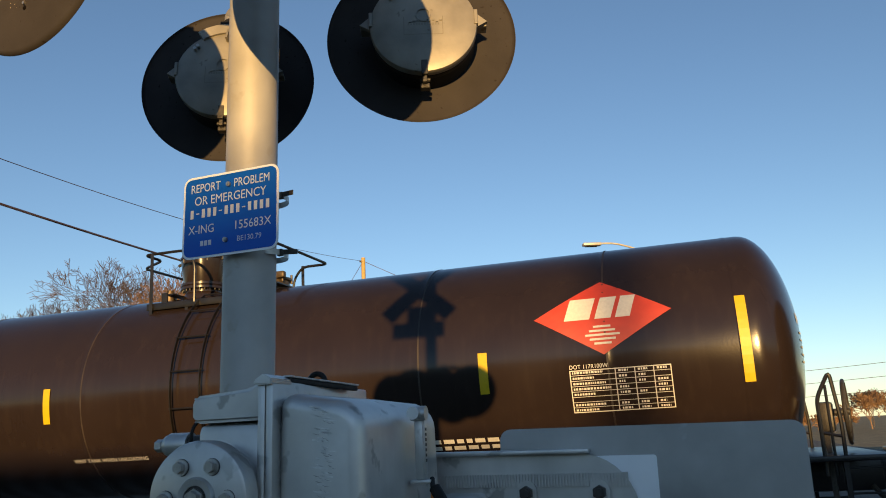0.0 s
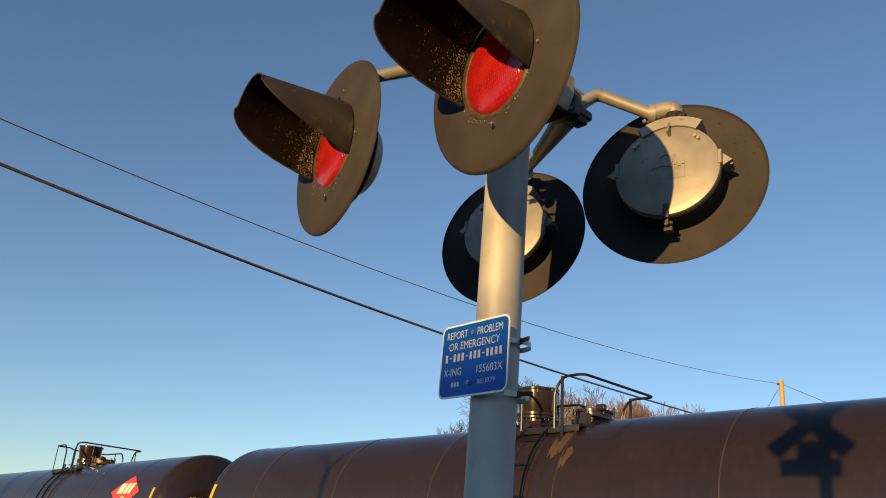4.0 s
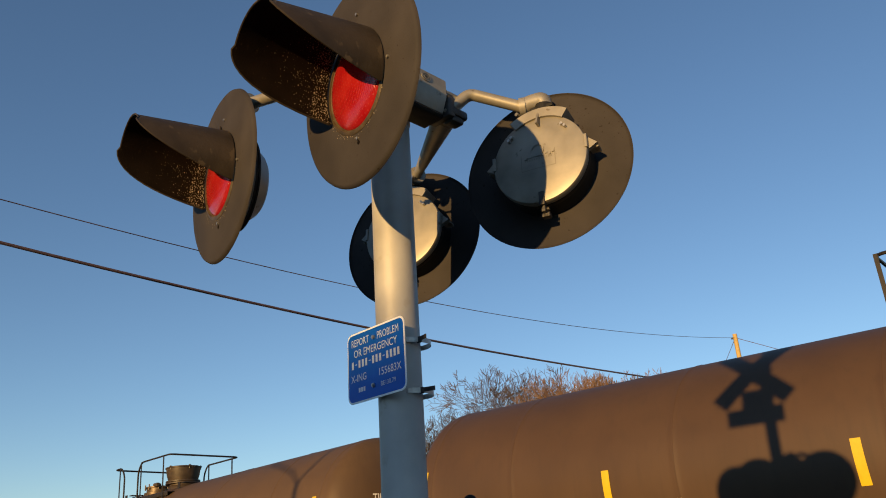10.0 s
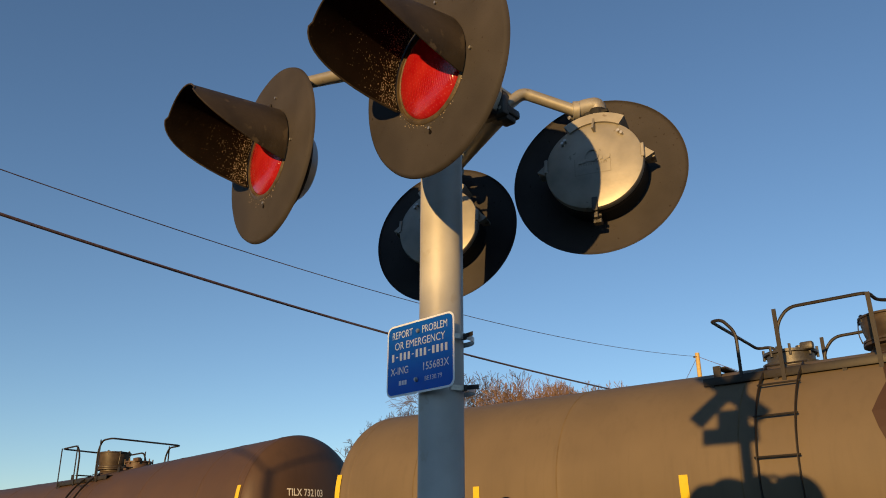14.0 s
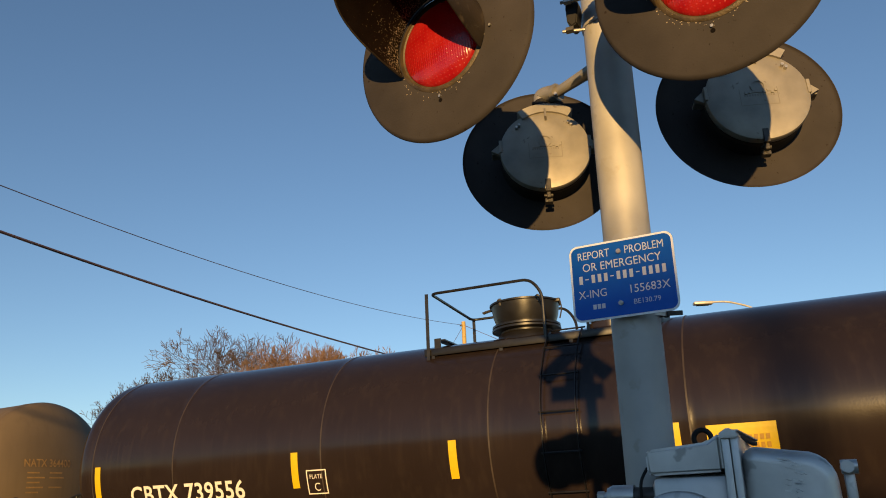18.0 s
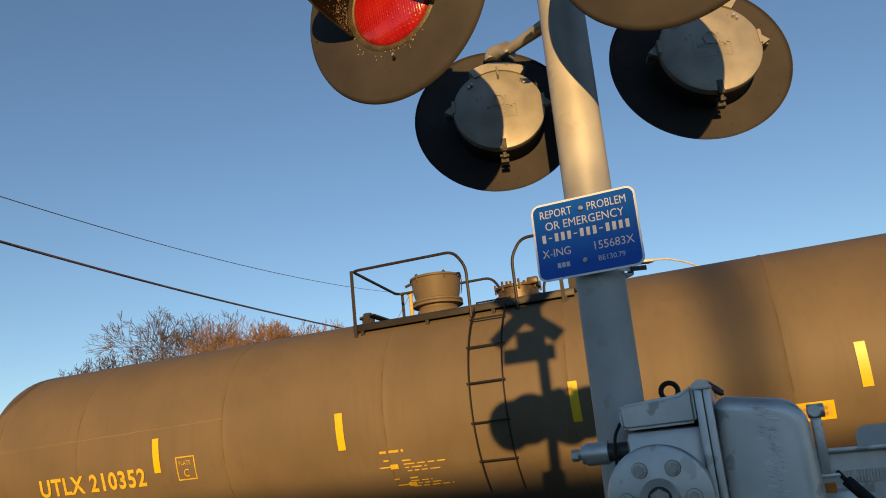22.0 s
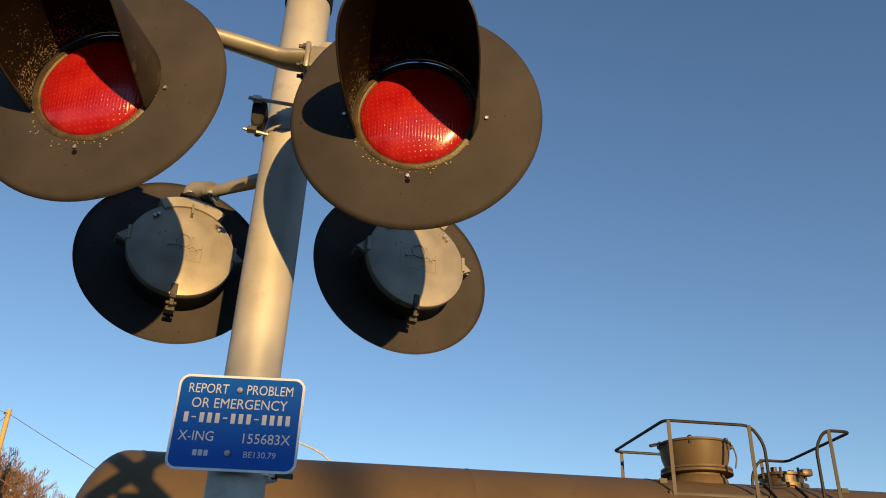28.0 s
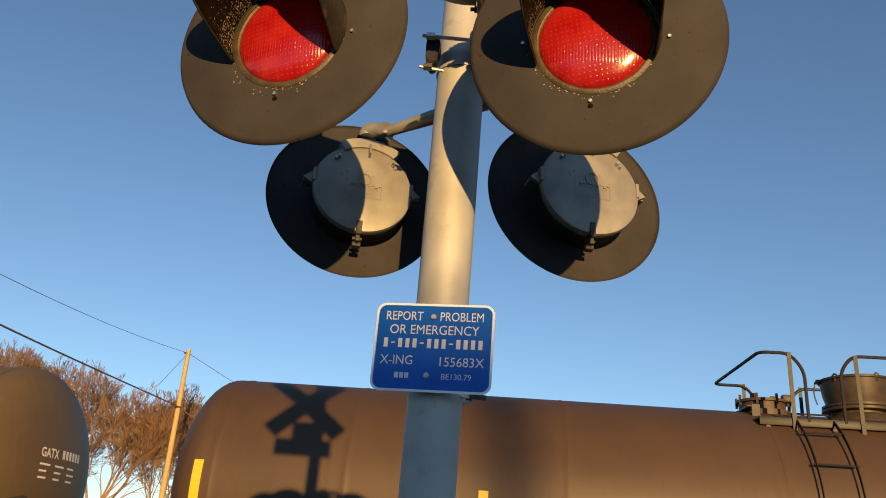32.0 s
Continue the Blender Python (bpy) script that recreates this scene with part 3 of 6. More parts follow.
def signal_light(m, seed):
    """One light: the black background is the part, all else hangs on it."""
    r = random.Random(seed)
    bm = bmesh.new()
    lathe(bm, [(0.150, -0.001), (DISC_R - 0.012, -0.001), (DISC_R - 0.003, 0.004), (DISC_R, 0.012), (DISC_R - 0.002, 0.012), (DISC_R - 0.005, 0.006),
               (DISC_R - 0.014, 0.003), (0.150, 0.003), (0.150, -0.001)], 96)
    disc = at_mast(part("signal_light", bm, M["black"], None, "black round background of a flashing light", smooth=50))
    disc.matrix_basis = m
    # lens
    bm = bmesh.new()
    prof = [(LENS_R * math.sin(radians(a)), 0.004 - 0.030 * math.cos(radians(a))) for a in range(0, 91, 9)]
    prof = [(0 if r0 < 1e-6 else r0, y) for r0, y in prof] + [(LENS_R, 0.010)]
    lathe(bm, prof, 64)
    part("lens", bm, M["lens"], disc, "ribbed red glass lens", 60)
    bm = bmesh.new()
    bowl = [(LENS_R * math.sin(radians(a)), 0.012 + 0.040 * math.cos(radians(a))) for a in range(90, -1, -10)]
    lathe(bm, [(0 if q < 1e-6 else q, y) for q, y in bowl], 48)
    part("reflector", bm, M["reflector"], disc, "silvered reflector bowl behind the lens", 60)
    # ring round the lens
    bm = bmesh.new()
    lathe(bm, [(LENS_R - 0.001, 0.008), (LENS_R - 0.001, 0.000), (LENS_R + 0.003, -0.003), (0.1385, -0.003), (0.1395, -0.006), (0.1440, -0.006), (0.1505, -0.002), (0.1505, 0.002)], 64)
    part("lens_ring", bm, M["ring"], disc, "worn dark brass lens ring", 40)
    hood = part("hood", hood_mesh(False), M["hood"], disc, "long dull black sheet hood", 50)
    part("hood_lining", hood_mesh(True), M["hood_in"], disc, "flaking inside of the hood", 50)
    # housing behind
    bm = bmesh.new()
    lathe(bm, [(0.150, 0.002), (0.166, 0.003), (0.163, 0.012), (0.160, 0.045), (0.160, 0.050)], 64)
    part("housing", bm, M["gasket"], disc, "black cast lamp housing", 35)
    bm = bmesh.new()
    lathe(bm, [(0.160, 0.050), (0.167, 0.051), (0.167, 0.057), (0.161, 0.058), (0.168, 0.059), (0.168, 0.064), (0.16, 0.066)], 64)
    part("gasket", bm, M["hood"], disc, "black rubber gasket", 30)
    if seed < 2:   # the lights that face the road: a plain deep cone
        bm = bmesh.new()
        lathe(bm, [(0.160, 0.040), (0.168, 0.041), (0.167, 0.050), (0.150, 0.062), (0.112, 0.100), (0.098, 0.108), (0.06, 0.113), (0, 0.115)], 72)
        part("cover", bm, M["silver"], disc, "plain deep conical grey cover", 40)
    else:
        domed_cover(disc)
    bm = bmesh.new()
    lathe(bm, [(0.020, 0), (0.036, 0.0), (0.036, 0.03), (0.026, 0.034)], 20, Matrix.Translation((0, 0.05, 0.208)) @ Matrix.Rotation(radians(90), 4, 'X'))
    box(bm, (0, 0.05, 0.222), (0.085, 0.06, 0.014), 0.003)
    part("swivel", bm, M["gasket"], disc, "dark swivel joint")
    # screws on the disc
    for a, rr in ((183, 0.174), (95, 0.172), (-93, 0.172), (12, 0.2)):
        bm = bmesh.new()
        x, z = rr * math.sin(radians(a)), rr * math.cos(radians(a))
        rod(bm, (x, 0.0, z), (x, -0.007, z), 0.0043, 10)
        part("screw", bm, M["steel"], disc)
    # flat near-black disc: paints the shade of an open screw hole
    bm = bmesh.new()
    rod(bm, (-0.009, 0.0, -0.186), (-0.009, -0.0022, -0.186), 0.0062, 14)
    part("plug", bm, M["plug"], disc, "dark disc painting the shade in a spare screw hole")
    if seed < 2:   # pale chips where the paint lifts below the lens
        bm = bmesh.new()
        for k in range(46):
            a = radians(r.gauss(188, 30))
            rr = 0.153 + abs(r.gauss(0, 0.010))
            x, z, w = rr * math.sin(a), rr * math.cos(a), r.uniform(0.0008, 0.0026)
            ring = [bm.verts.new((x + w * r.uniform(0.5, 1.2) * math.cos(q), -0.0014, z + w * r.uniform(0.4, 1.0) * math.sin(q))) for q in (0, 1.3, 2.5, 3.8, 5.1)]
            bm.faces.new(ring)
        tagged(part("paint_chip", bm, M["chip"], disc, "pale chips of lifted paint"), kind="stuff")
    # the round housing is deep and hangs a little below the middle of the background
    deep = Matrix.Translation((0, 0, -0.018)) @ Matrix.Diagonal((0.99, 1.27, 1.0, 1))
    for ob in disc.children:
        kind = ob.name.split(".")[0]
        if kind in ("housing", "gasket", "cover", "maker_plate", "maker_ring", "hinge_lug", "latch", "cover_screw"):
            ob.data.transform(deep)
            if seed > 1:
                ob.data.transform(Matrix.Translation((-0.009, 0, 0)))
        elif kind in ("lens", "lens_ring", "reflector"):
            ob.data.transform(Matrix.Translation((0, 0, -0.006)))
        elif kind in ("top_flange", "fin"):
            ob.data.transform(Matrix.Translation((-0.018, 0, -0.010)) @ Matrix.Diagonal((1, 1.27, 1, 1)))
        elif kind == "swivel" and seed > 1:
            ob.data.transform(Matrix.Translation((-0.018, 0, -0.008)))
    return disc


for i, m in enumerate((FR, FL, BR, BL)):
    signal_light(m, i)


def light_point(m, x, y, z):
    return m @ Vector((x, y, z))


# the junction box on the mast and the four cast arms
def prism_y(bm, outline, y0, y1):
    """An outline in x and z drawn out along y."""
    a, c = [[bm.verts.new((x, y, z)) for x, z in outline] for y in (y0, y1)]
    bm.faces.new(a)
    bm.faces.new(c[::-1])
    for k in range(len(a)):
        q = (k + 1) % len(a)
        bm.faces.new((a[q], a[k], c[k], c[q]))
    bmesh.ops.recalc_face_normals(bm, faces=bm.faces[:])


bm = bmesh.new()
prism_y(bm, [(0.088, 3.005), (0.088, 3.125), (0.105, 3.145), (0.178, 3.145), (0.196, 3.130), (0.196, 3.066), (0.170, 3.005)], -0.235, 0.165)
bmesh.ops.bevel(bm, geom=bm.edges[:], offset=0.004, segments=2, affect='EDGES')
hub_box = at_mast(part("junction_box", bm, M["silver"], label="cast silver junction box clamped to the mast", smooth=35))
bm = bmesh.new()
for y, w in ((0.06, 0.012), (0.06, 0.005)):
    lathe(bm, [(w, 0), (w + 0.003, 0.0), (w + 0.003, 0.003), (w, 0.003)], 24, Matrix.Translation((0.1965, y, 3.105)) @ Matrix.Rotation(radians(-90), 4, 'Z') @ Matrix.Diagonal((1.5, 1, 1, 1)))
part("cast_mark", bm, M["silver"], hub_box).matrix_parent_inverse = hub_box.matrix_world.inverted()
bm = bmesh.new()
prism_y(bm, [(0.075, 2.990), (0.075, 3.003), (0.175, 3.003), (0.167, 2.990)], -0.20, 0.165)
bmesh.ops.bevel(bm, geom=bm.edges[:], offset=0.003, segments=1, affect='EDGES')
at_mast(part("box_lid", bm, M["gasket"], label="dark sheet under the junction box", smooth=35))
bm = bmesh.new()
box(bm, (0.145, 0.185, 3.040), (0.105, 0.036, 0.085), 0.008)
at_mast(part("rear_flange", bm, M["dark_steel"], label="dark rear flange of the junction box", smooth=35))
bm = bmesh.new()
box(bm, (0.152, 0.225, 3.024), (0.096, 0.085, 0.034), 0.010)
box(bm, (0.168, 0.222, 3.000), (0.05, 0.06, 0.03), 0.010)
at_mast(part("rear_bracket", bm, M["dark_steel"], label="dark cast arm bracket", smooth=35))
for x in (0.180, 0.190):
    bm = bmesh.new()
    rod(bm, (x, 0.165, 3.02 + (x - 0.180) * 7), (x, 0.222, 3.02 + (x - 0.180) * 7), 0.007, 8)
    at_mast(part("flange_bolt", bm, M["steel"]))


def cast_arm(pts, w0, w1):
    """A cast arm of oval section, wide at the mast and narrowing to a pipe."""
    line = bend(pts, 0.045, 6)
    dense = []
    for p, q in zip(line, line[1:]):
        p, q = Vector(p), Vector(q)
        k = max(1, int((q - p).length / 0.03))
        dense += [p + (q - p) * (i / k) for i in range(k)]
    dense.append(Vector(line[-1]))
    bm = bmesh.new()
    prev = None
    for i, p in enumerate(dense):
        f = i / (len(dense) - 1)
        d = (dense[min(i + 1, len(dense) - 1)] - dense[max(i - 1, 0)]).normalized()
        side = d.cross(Vector((0, 0, 1))).normalized()
        top = side.cross(d)
        w = w0 + (w1 - w0) * min(1, f * 1.15)
        ring = [bm.verts.new(p + side * (w * math.cos(2 * math.pi * k / 16)) + top * (0.0215 * math.sin(2 * math.pi * k / 16))) for k in range(16)]
        if prev:
            for k in range(16):
                bm.faces.new((prev[k], prev[(k + 1) % 16], ring[(k + 1) % 16], ring[k]))
        else:
            bm.faces.new(ring[::-1])
        prev = ring
    bm.faces.new(prev)
    bmesh.ops.recalc_face_normals(bm, faces=bm.faces[:])
    at_mast(part("arm", bm, M["silver"], label="tapered cast pipe arm", smooth=40))


def elbow(m, towards, off=0.0):
    e = light_point(m, off, 0.05, 0.230 + off * 0.45)
    top = e + Vector((0, 0, 0.036))
    d = Vector(towards) - top
    d.z = 0
    d.normalize()
    low = Vector((0, 0, 0.022 if off else 0.0))      # the rear elbows hook over and down to the arm
    bm = bmesh.new()
    tube(bm, bend([e, top, top + d * (0.045 if off else 0.075) - low * 0.35, top + d * 0.080 - low], 0.05, 6), 0.032, 14)
    at_mast(part("elbow", bm, M["silver"], label="cast pipe elbow", smooth=40))
    p = top + d * 0.072 - low * 0.85
    bm = bmesh.new()
    rod(bm, p - d * 0.008, p + d * 0.014, 0.036, 16)
    at_mast(part("collar", bm, M["silver"], smooth=40))
    bm = bmesh.new()
    c = p + d * 0.02 + d.cross(Vector((0, 0, 1))) * 0.018 - Vector((0, 0, 0.020))
    rod(bm, c, c + Vector((0, -0.014, 0)), 0.007, 8)
    at_mast(part("set_screw", bm, M["steel"]))
    return p


p = elbow(FR, (0.15, -0.20, 3.05))
cast_arm([(0.16, -0.255, 3.06), p], 0.034, 0.022)
p = elbow(FL, (0.06, -0.26, 3.05))
cast_arm([(0.060, -0.262, 3.046), (0.01, -0.264, 3.043), p], 0.042, 0.022)
p = elbow(BR, (0.20, 0.27, 3.08), -0.018)
cast_arm([(0.172, 0.215, 3.046), (0.186, 0.232, 3.070), (0.216, 0.262, 3.108), p], 0.030, 0.021)
p = elbow(BL, (0.10, 0.27, 3.03), -0.015)
cast_arm([(0.110, 0.235, 3.035), p], 0.048, 0.019)
# flange and bolts where the front arm meets the box
bm = bmesh.new()
box(bm, (0.070, -0.262, 3.044), (0.014, 0.075, 0.085), 0.005)
at_mast(part("front_flange", bm, M["silver"], smooth=35))
bm = bmesh.new()
box(bm, (0.116, -0.250, 3.054), (0.088, 0.062, 0.072), 0.010)
at_mast(part("front_socket", bm, M["silver"], smooth=35))
for dz in (-0.030, 0.030):
    for dy in (-0.024, 0.024):
        bm = bmesh.new()
        rod(bm, (0.070, -0.262 + dy, 3.044 + dz), (0.045, -0.262 + dy, 3.044 + dz), 0.0055, 8)
        rod(bm, (0.064, -0.262 + dy, 3.044 + dz), (0.056, -0.262 + dy, 3.044 + dz), 0.010, 6)
        at_mast(part("flange_bolt", bm, M["dark_steel"]))
# clamp on the mast below the front arm
bm = bmesh.new()
lathe(bm, [(POLE_R, 2.985), (POLE_R + 0.004, 2.985), (POLE_R + 0.004, 3.045), (POLE_R, 3.045)], 32, UPM @ Matrix.Rotation(0, 4, 'X'))
at_mast(part("saddle", bm, M["pole"], smooth=35))
bm = bmesh.new()
prism_y(bm, [(-0.086, 2.978), (-0.088, 3.036), (-0.082, 3.058), (-0.050, 3.058), (-0.046, 3.033), (-0.055, 2.968), (-0.072, 2.958)], -0.060, 0.0)
bmesh.ops.bevel(bm, geom=bm.edges[:], offset=0.004, segments=2, affect='EDGES')
at_mast(part("clamp", bm, M["gasket"], label="black cast clamp jaw", smooth=35))
for z, x1 in ((3.041, 0.085), (2.936, -0.03)):
    bm = bmesh.new()
    rod(bm, (-0.098, -0.078, z), (x1, -0.066, z - 0.004), 0.0055, 8)
    at_mast(part("clamp_bolt", bm, M["steel"]))
    bm = bmesh.new()
    rod(bm, (-0.086, -0.077, z), (-0.062, -0.076, z), 0.012, 6)
    at_mast(part("clamp_nut", bm, M["steel"] if z > 3 else M["dark_steel"]))

# crossbuck and track sign, carried forward of the mast on two bracket arms
SIGN_Y = -0.56
XB_Z = 4.315
crossbuck = thing("crossbuck", (0, SIGN_Y, XB_Z), "white crossed blades of a railway crossing sign on a bracket arm", "crossbuck")
for a, dy in ((45, -0.012), (-45, -0.007)):
    bm = bmesh.new()
    plate(bm, rounded(-0.61, -0.115, 0.61, 0.115, 0.02, 3), -0.002, 0.002)
    ob = part("blade", bm, M["white"], crossbuck, "long white sign blade")
    ob.matrix_basis = Matrix.Translation((0, dy, 0)) @ Matrix.Rotation(radians(a), 4, 'Y')
bm = bmesh.new()
box(bm, (0.0, 0.27, 0.0), (0.045, 0.55, 0.05), 0.006)
part("bracket_arm", bm, M["dark_steel"], crossbuck, "rusty flat bracket arm")
tracks = thing("track_count_sign", (0, SIGN_Y, 3.585), "white inverted T sign plate on a rusty bracket arm", "sign")
bm = bmesh.new()
plate(bm, [(-0.343, 0.0), (0.343, 0.0), (0.343, 0.215), (0.15, 0.215), (0.15, 0.45), (-0.15, 0.45), (-0.15, 0.215), (-0.343, 0.215)], -0.004, 0.0)
part("plate", bm, M["white"], tracks)
bm = bmesh.new()
tube(bm, bend([(-0.055, 0.012, 0.36), (-0.05, 0.22, 0.22), (-0.02, 0.535, -0.045)], 0.1), 0.017, 4)
part("bracket_arm", bm, M["rail"], tracks, "rusty bent bracket arm")
bm = bmesh.new()
box(bm, (-0.012, 0.532, -0.045), (0.055, 0.03, 0.055), 0.006)
lathe(bm, [(POLE_R + 0.001, -0.07), (POLE_R + 0.006, -0.07), (POLE_R + 0.006, -0.03), (POLE_R + 0.001, -0.03)], 28, Matrix.Translation((PX, PY - SIGN_Y, 0)) @ Matrix.Rotation(radians(90), 4, 'X'))
part("band", bm, M["gasket"], tracks, "dark band round the mast")

# ---------------------------------------------------------------- emergency sign
sign = thing("emergency_sign", (0.005, -0.044, 2.127), "blue notice plate with white words strapped to the mast", "sign")
sign.rotation_euler = (0, 0, radians(-5.8))
W, H = 0.305, 0.228
bm = bmesh.new()
plate(bm, rounded(-W / 2, -H / 2, W / 2, H / 2, 0.025), -0.001, 0.001)
part("plate", bm, M["white"], sign, "white-edged aluminium plate")
bm = bmesh.new()
plate(bm, rounded(-W / 2 + 0.006, -H / 2 + 0.006, W / 2 - 0.006, H / 2 - 0.006, 0.020), -0.0018, -0.0008)
part("face", bm, M["blue"], sign, "blue reflective face")


def on_sign(u, v):
    return (u, -0.0024, v)


for words, x, z, size, al, sq in (("REPORT", -0.128, 0.069, 0.0335, 'LEFT', 0.80), ("PROBLEM", 0.012, 0.069, 0.0335, 'LEFT', 0.80),
                                  ("OR EMERGENCY", 0.0, 0.033, 0.0345, 'CENTER', 0.90),
                                  ("X-ING", -0.132, -0.046, 0.0330, 'LEFT', 0.92), ("155683X", 0.132, -0.048, 0.0335, 'RIGHT', 0.95),
                                  ("BE130.79", 0.103, -0.081, 0.0205, 'RIGHT', 1.0)):
    bm = bmesh.new()
    vs, fs = letters(words, size, al, 1.0, sq, 0.0)
    put_flat(bm, ([(u + x, v + z) for u, v in vs], fs), on_sign)
    part("lettering", bm, M["sign_letter"], sign)
for i in range(14):   # the long number, as plain bars
    bm = bmesh.new()
    low, high = (0.008, 0.011) if i in (1, 5, 9) else (-0.003, 0.021)
    put_flat(bm, bar_shape(-0.13 + i * 0.0186 + 0.003, low, -0.13 + i * 0.0186 + 0.0135, high), on_sign)
    part("number_bar", bm, M["sign_letter"], sign)

bm = bmesh.new()
for i in range(3):
    put_flat(bm, bar_shape(-0.092 + i * 0.013, -0.081, -0.082 + i * 0.013, -0.067), on_sign)
part("mark_bars", bm, M["sign_letter"], sign)
for z in (0.062, -0.098):
    bm = bmesh.new()
    box(bm, (0.0, 0.026, z), (0.04, 0.048, 0.018), 0.003)
    part("standoff", bm, M["steel"], sign, "steel standoff between plate and strap")
for x, z in ((-0.003, 0.078), (-0.010, -0.073)):
    bm = bmesh.new()
    rod(bm, (x, -0.001, z), (x, -0.008, z), 0.0068, 12)
    rod(bm, (x, -0.008, z), (x, -0.011, z), 0.0042, 8)
    part("bolt", bm, M["steel"], sign)
for z in (0.062, -0.098):
    bm = bmesh.new()
    lathe(bm, [(POLE_R + 0.0005, z - 0.008), (POLE_R + 0.002, z - 0.008), (POLE_R + 0.002, z + 0.008), (POLE_R + 0.0005, z + 0.008)], 32,
          Matrix.Translation((PX + 0.004, PY + 0.0715, 0)) @ Matrix.Rotation(radians(90), 4, 'X'))
    part("strap", bm, M["steel"], sign, "steel band strap")
    bm = bmesh.new()
    box(bm, (0.104, 0.118 if z < 0 else 0.105, z + 0.002), (0.052, 0.003, 0.014), 0.001, Matrix.Rotation(radians(22 if z < 0 else -8), 3, 'Z'))
    box(bm, (0.086, 0.108, z), (0.016, 0.012, 0.020), 0.003)
    part("strap_end", bm, M["dark_steel"], sign, "bent dark end of the band strap")


# ---------------------------------------------------------------- gate mechanism
gate = thing("gate_mechanism", (0.25, -0.02, GROUND), "grey cast crossing gate machine bolted to the mast", "gate machine")


def at_gate(ob):
    ob.parent = gate
    ob.matrix_parent_inverse = Matrix.Translation((-0.25, 0.02, -GROUND))
    return ob


bm = bmesh.new()
box(bm, (0.108, -0.165, 1.40), (0.186, 0.165, 0.40), 0.02)
box(bm, (0.135, 0.09, 1.40), (0.115, 0.34, 0.42), 0.02)
at_gate(part("case", bm, M["case"], label="left half of the cast case", smooth=35))
bm = bmesh.new()
prism_y(bm, [(0.010, 1.606), (0.008, 1.652), (0.016, 1.660), (0.152, 1.672), (0.184, 1.692), (0.184, 1.603), (0.02, 1.600)], -0.262, 0.21)
bmesh.ops.bevel(bm, geom=bm.edges[:], offset=0.008, segments=3, affect='EDGES')
at_gate(part("case_top", bm, M["case"], label="sloping top of the cast case", smooth=35))
bm = bmesh.new()


def cover_outline(inset, n=6):
    """The cover's outline, drawn in by inset: square below, rounded at both upper corners."""
    pts = [(0.222 + inset, 1.20)]
    for cx, cz, rad, a0 in ((0.256, 1.622, 0.034, -90), (0.350, 1.572, 0.070, 0)):
        for k in range(n + 1):
            a = radians(a0 + 90 * k / n)
            pts.append((cx + (rad - inset) * math.sin(a), cz + (rad - inset) * math.cos(a)))
    return pts + [(0.430 - inset, 1.20)]


rings = []
for k in range(7):   # the front edge is rounded over
    a = radians(15 * k)
    rings.append([bm.verts.new((x, -0.265 + 0.032 * (1 - math.sin(a)), z)) for x, z in cover_outline(0.032 * (1 - math.cos(a)))])
rings = rings[::-1] + [[bm.verts.new((x, 0.235, z)) for x, z in cover_outline(0)]]
for a, c in zip(rings, rings[1:]):
    for k in range(len(a)):
        bm.faces.new((a[k], a[(k + 1) % len(a)], c[(k + 1) % len(a)], c[k]))
bm.faces.new(rings[0])
bm.faces.new(rings[-1][::-1])
bmesh.ops.recalc_face_normals(bm, faces=bm.faces[:])
cover = at_gate(part("cover", bm, M["case"], label="large rounded cover with scrape marks", smooth=40))
for x, w in ((0.1965, 0.019), (0.2155, 0.018)):
    bm = bmesh.new()
    box(bm, (x, -0.02, 1.437), (w, 0.53, 0.495), 0.005)
    at_gate(part("seam_flange", bm, M["case"], smooth=35))
bm = bmesh.new()
prism_y(bm, [(0.182, 1.676), (0.182, 1.686), (0.204, 1.700), (0.226, 1.688), (0.226, 1.676)], -0.295, -0.20)
bmesh.ops.bevel(bm, geom=bm.edges[:], offset=0.003, segments=2, affect='EDGES')
at_gate(part("seam_cap", bm, M["case"], label="peaked cap at the head of the seam", smooth=35))
# underside of the thin seam plate, its shade painted as a black strip
bm = bmesh.new()
turn = Matrix.Rotation(radians(-4.5), 3, 'Z') @ Matrix.Rotation(radians(-1.2), 3, 'X')
box(bm, (0.226, -0.035, 1.686), (0.014, 0.335, 0.012), 0.003, turn)
at_gate(part("drip_strip", bm, M["gasket"], label="black strip painting the shaded underside of the seam plate"))
bm = bmesh.new()
box(bm, (0.226, -0.035, 1.6945), (0.018, 0.340, 0.004), 0.001, turn)
at_gate(part("strip_cap", bm, M["case"], label="thin grey plate on the strip"))
bm = bmesh.new()
FC = Vector((0.084, -0.255, 1.447))
fm = Matrix.Translation(FC)
lathe(bm, [(0, -0.09), (0.108, -0.09), (0.114, -0.087), (0.117, -0.080), (0.117, -0.045), (0.100, -0.035), (0.100, 0.02)], 56, fm)
at_gate(part("shaft_flange", bm, M["case"], label="round bolted shaft flange", smooth=35))
for k in range(6):
    a = radians(30 + 60 * k)
    bm = bmesh.new()
    c = FC + Vector((0.073 * math.sin(a), 0, 0.073 * math.cos(a)))
    # dark disc behind the washer, painting the shade round its rim
    rod(bm, c + Vector((0, -0.086, 0)), c + Vector((0, -0.0915, 0)), 0.0178, 18)
    at_gate(part("washer_gap", bm, M["dark_steel"], label="dark disc painting the shaded gap round the washer"))
    bm = bmesh.new()
    rod(bm, c + Vector((0, -0.088, 0)), c + Vector((0, -0.096, 0)), 0.0168, 18)
    at_gate(part("washer", bm, M["case"]))
    bm = bmesh.new()
    rod(bm, c + Vector((0, -0.094, 0)), c + Vector((0, -0.108, 0)), 0.0118, 6)
    at_gate(part("bolt", bm, M["steel"]))
bm = bmesh.new()
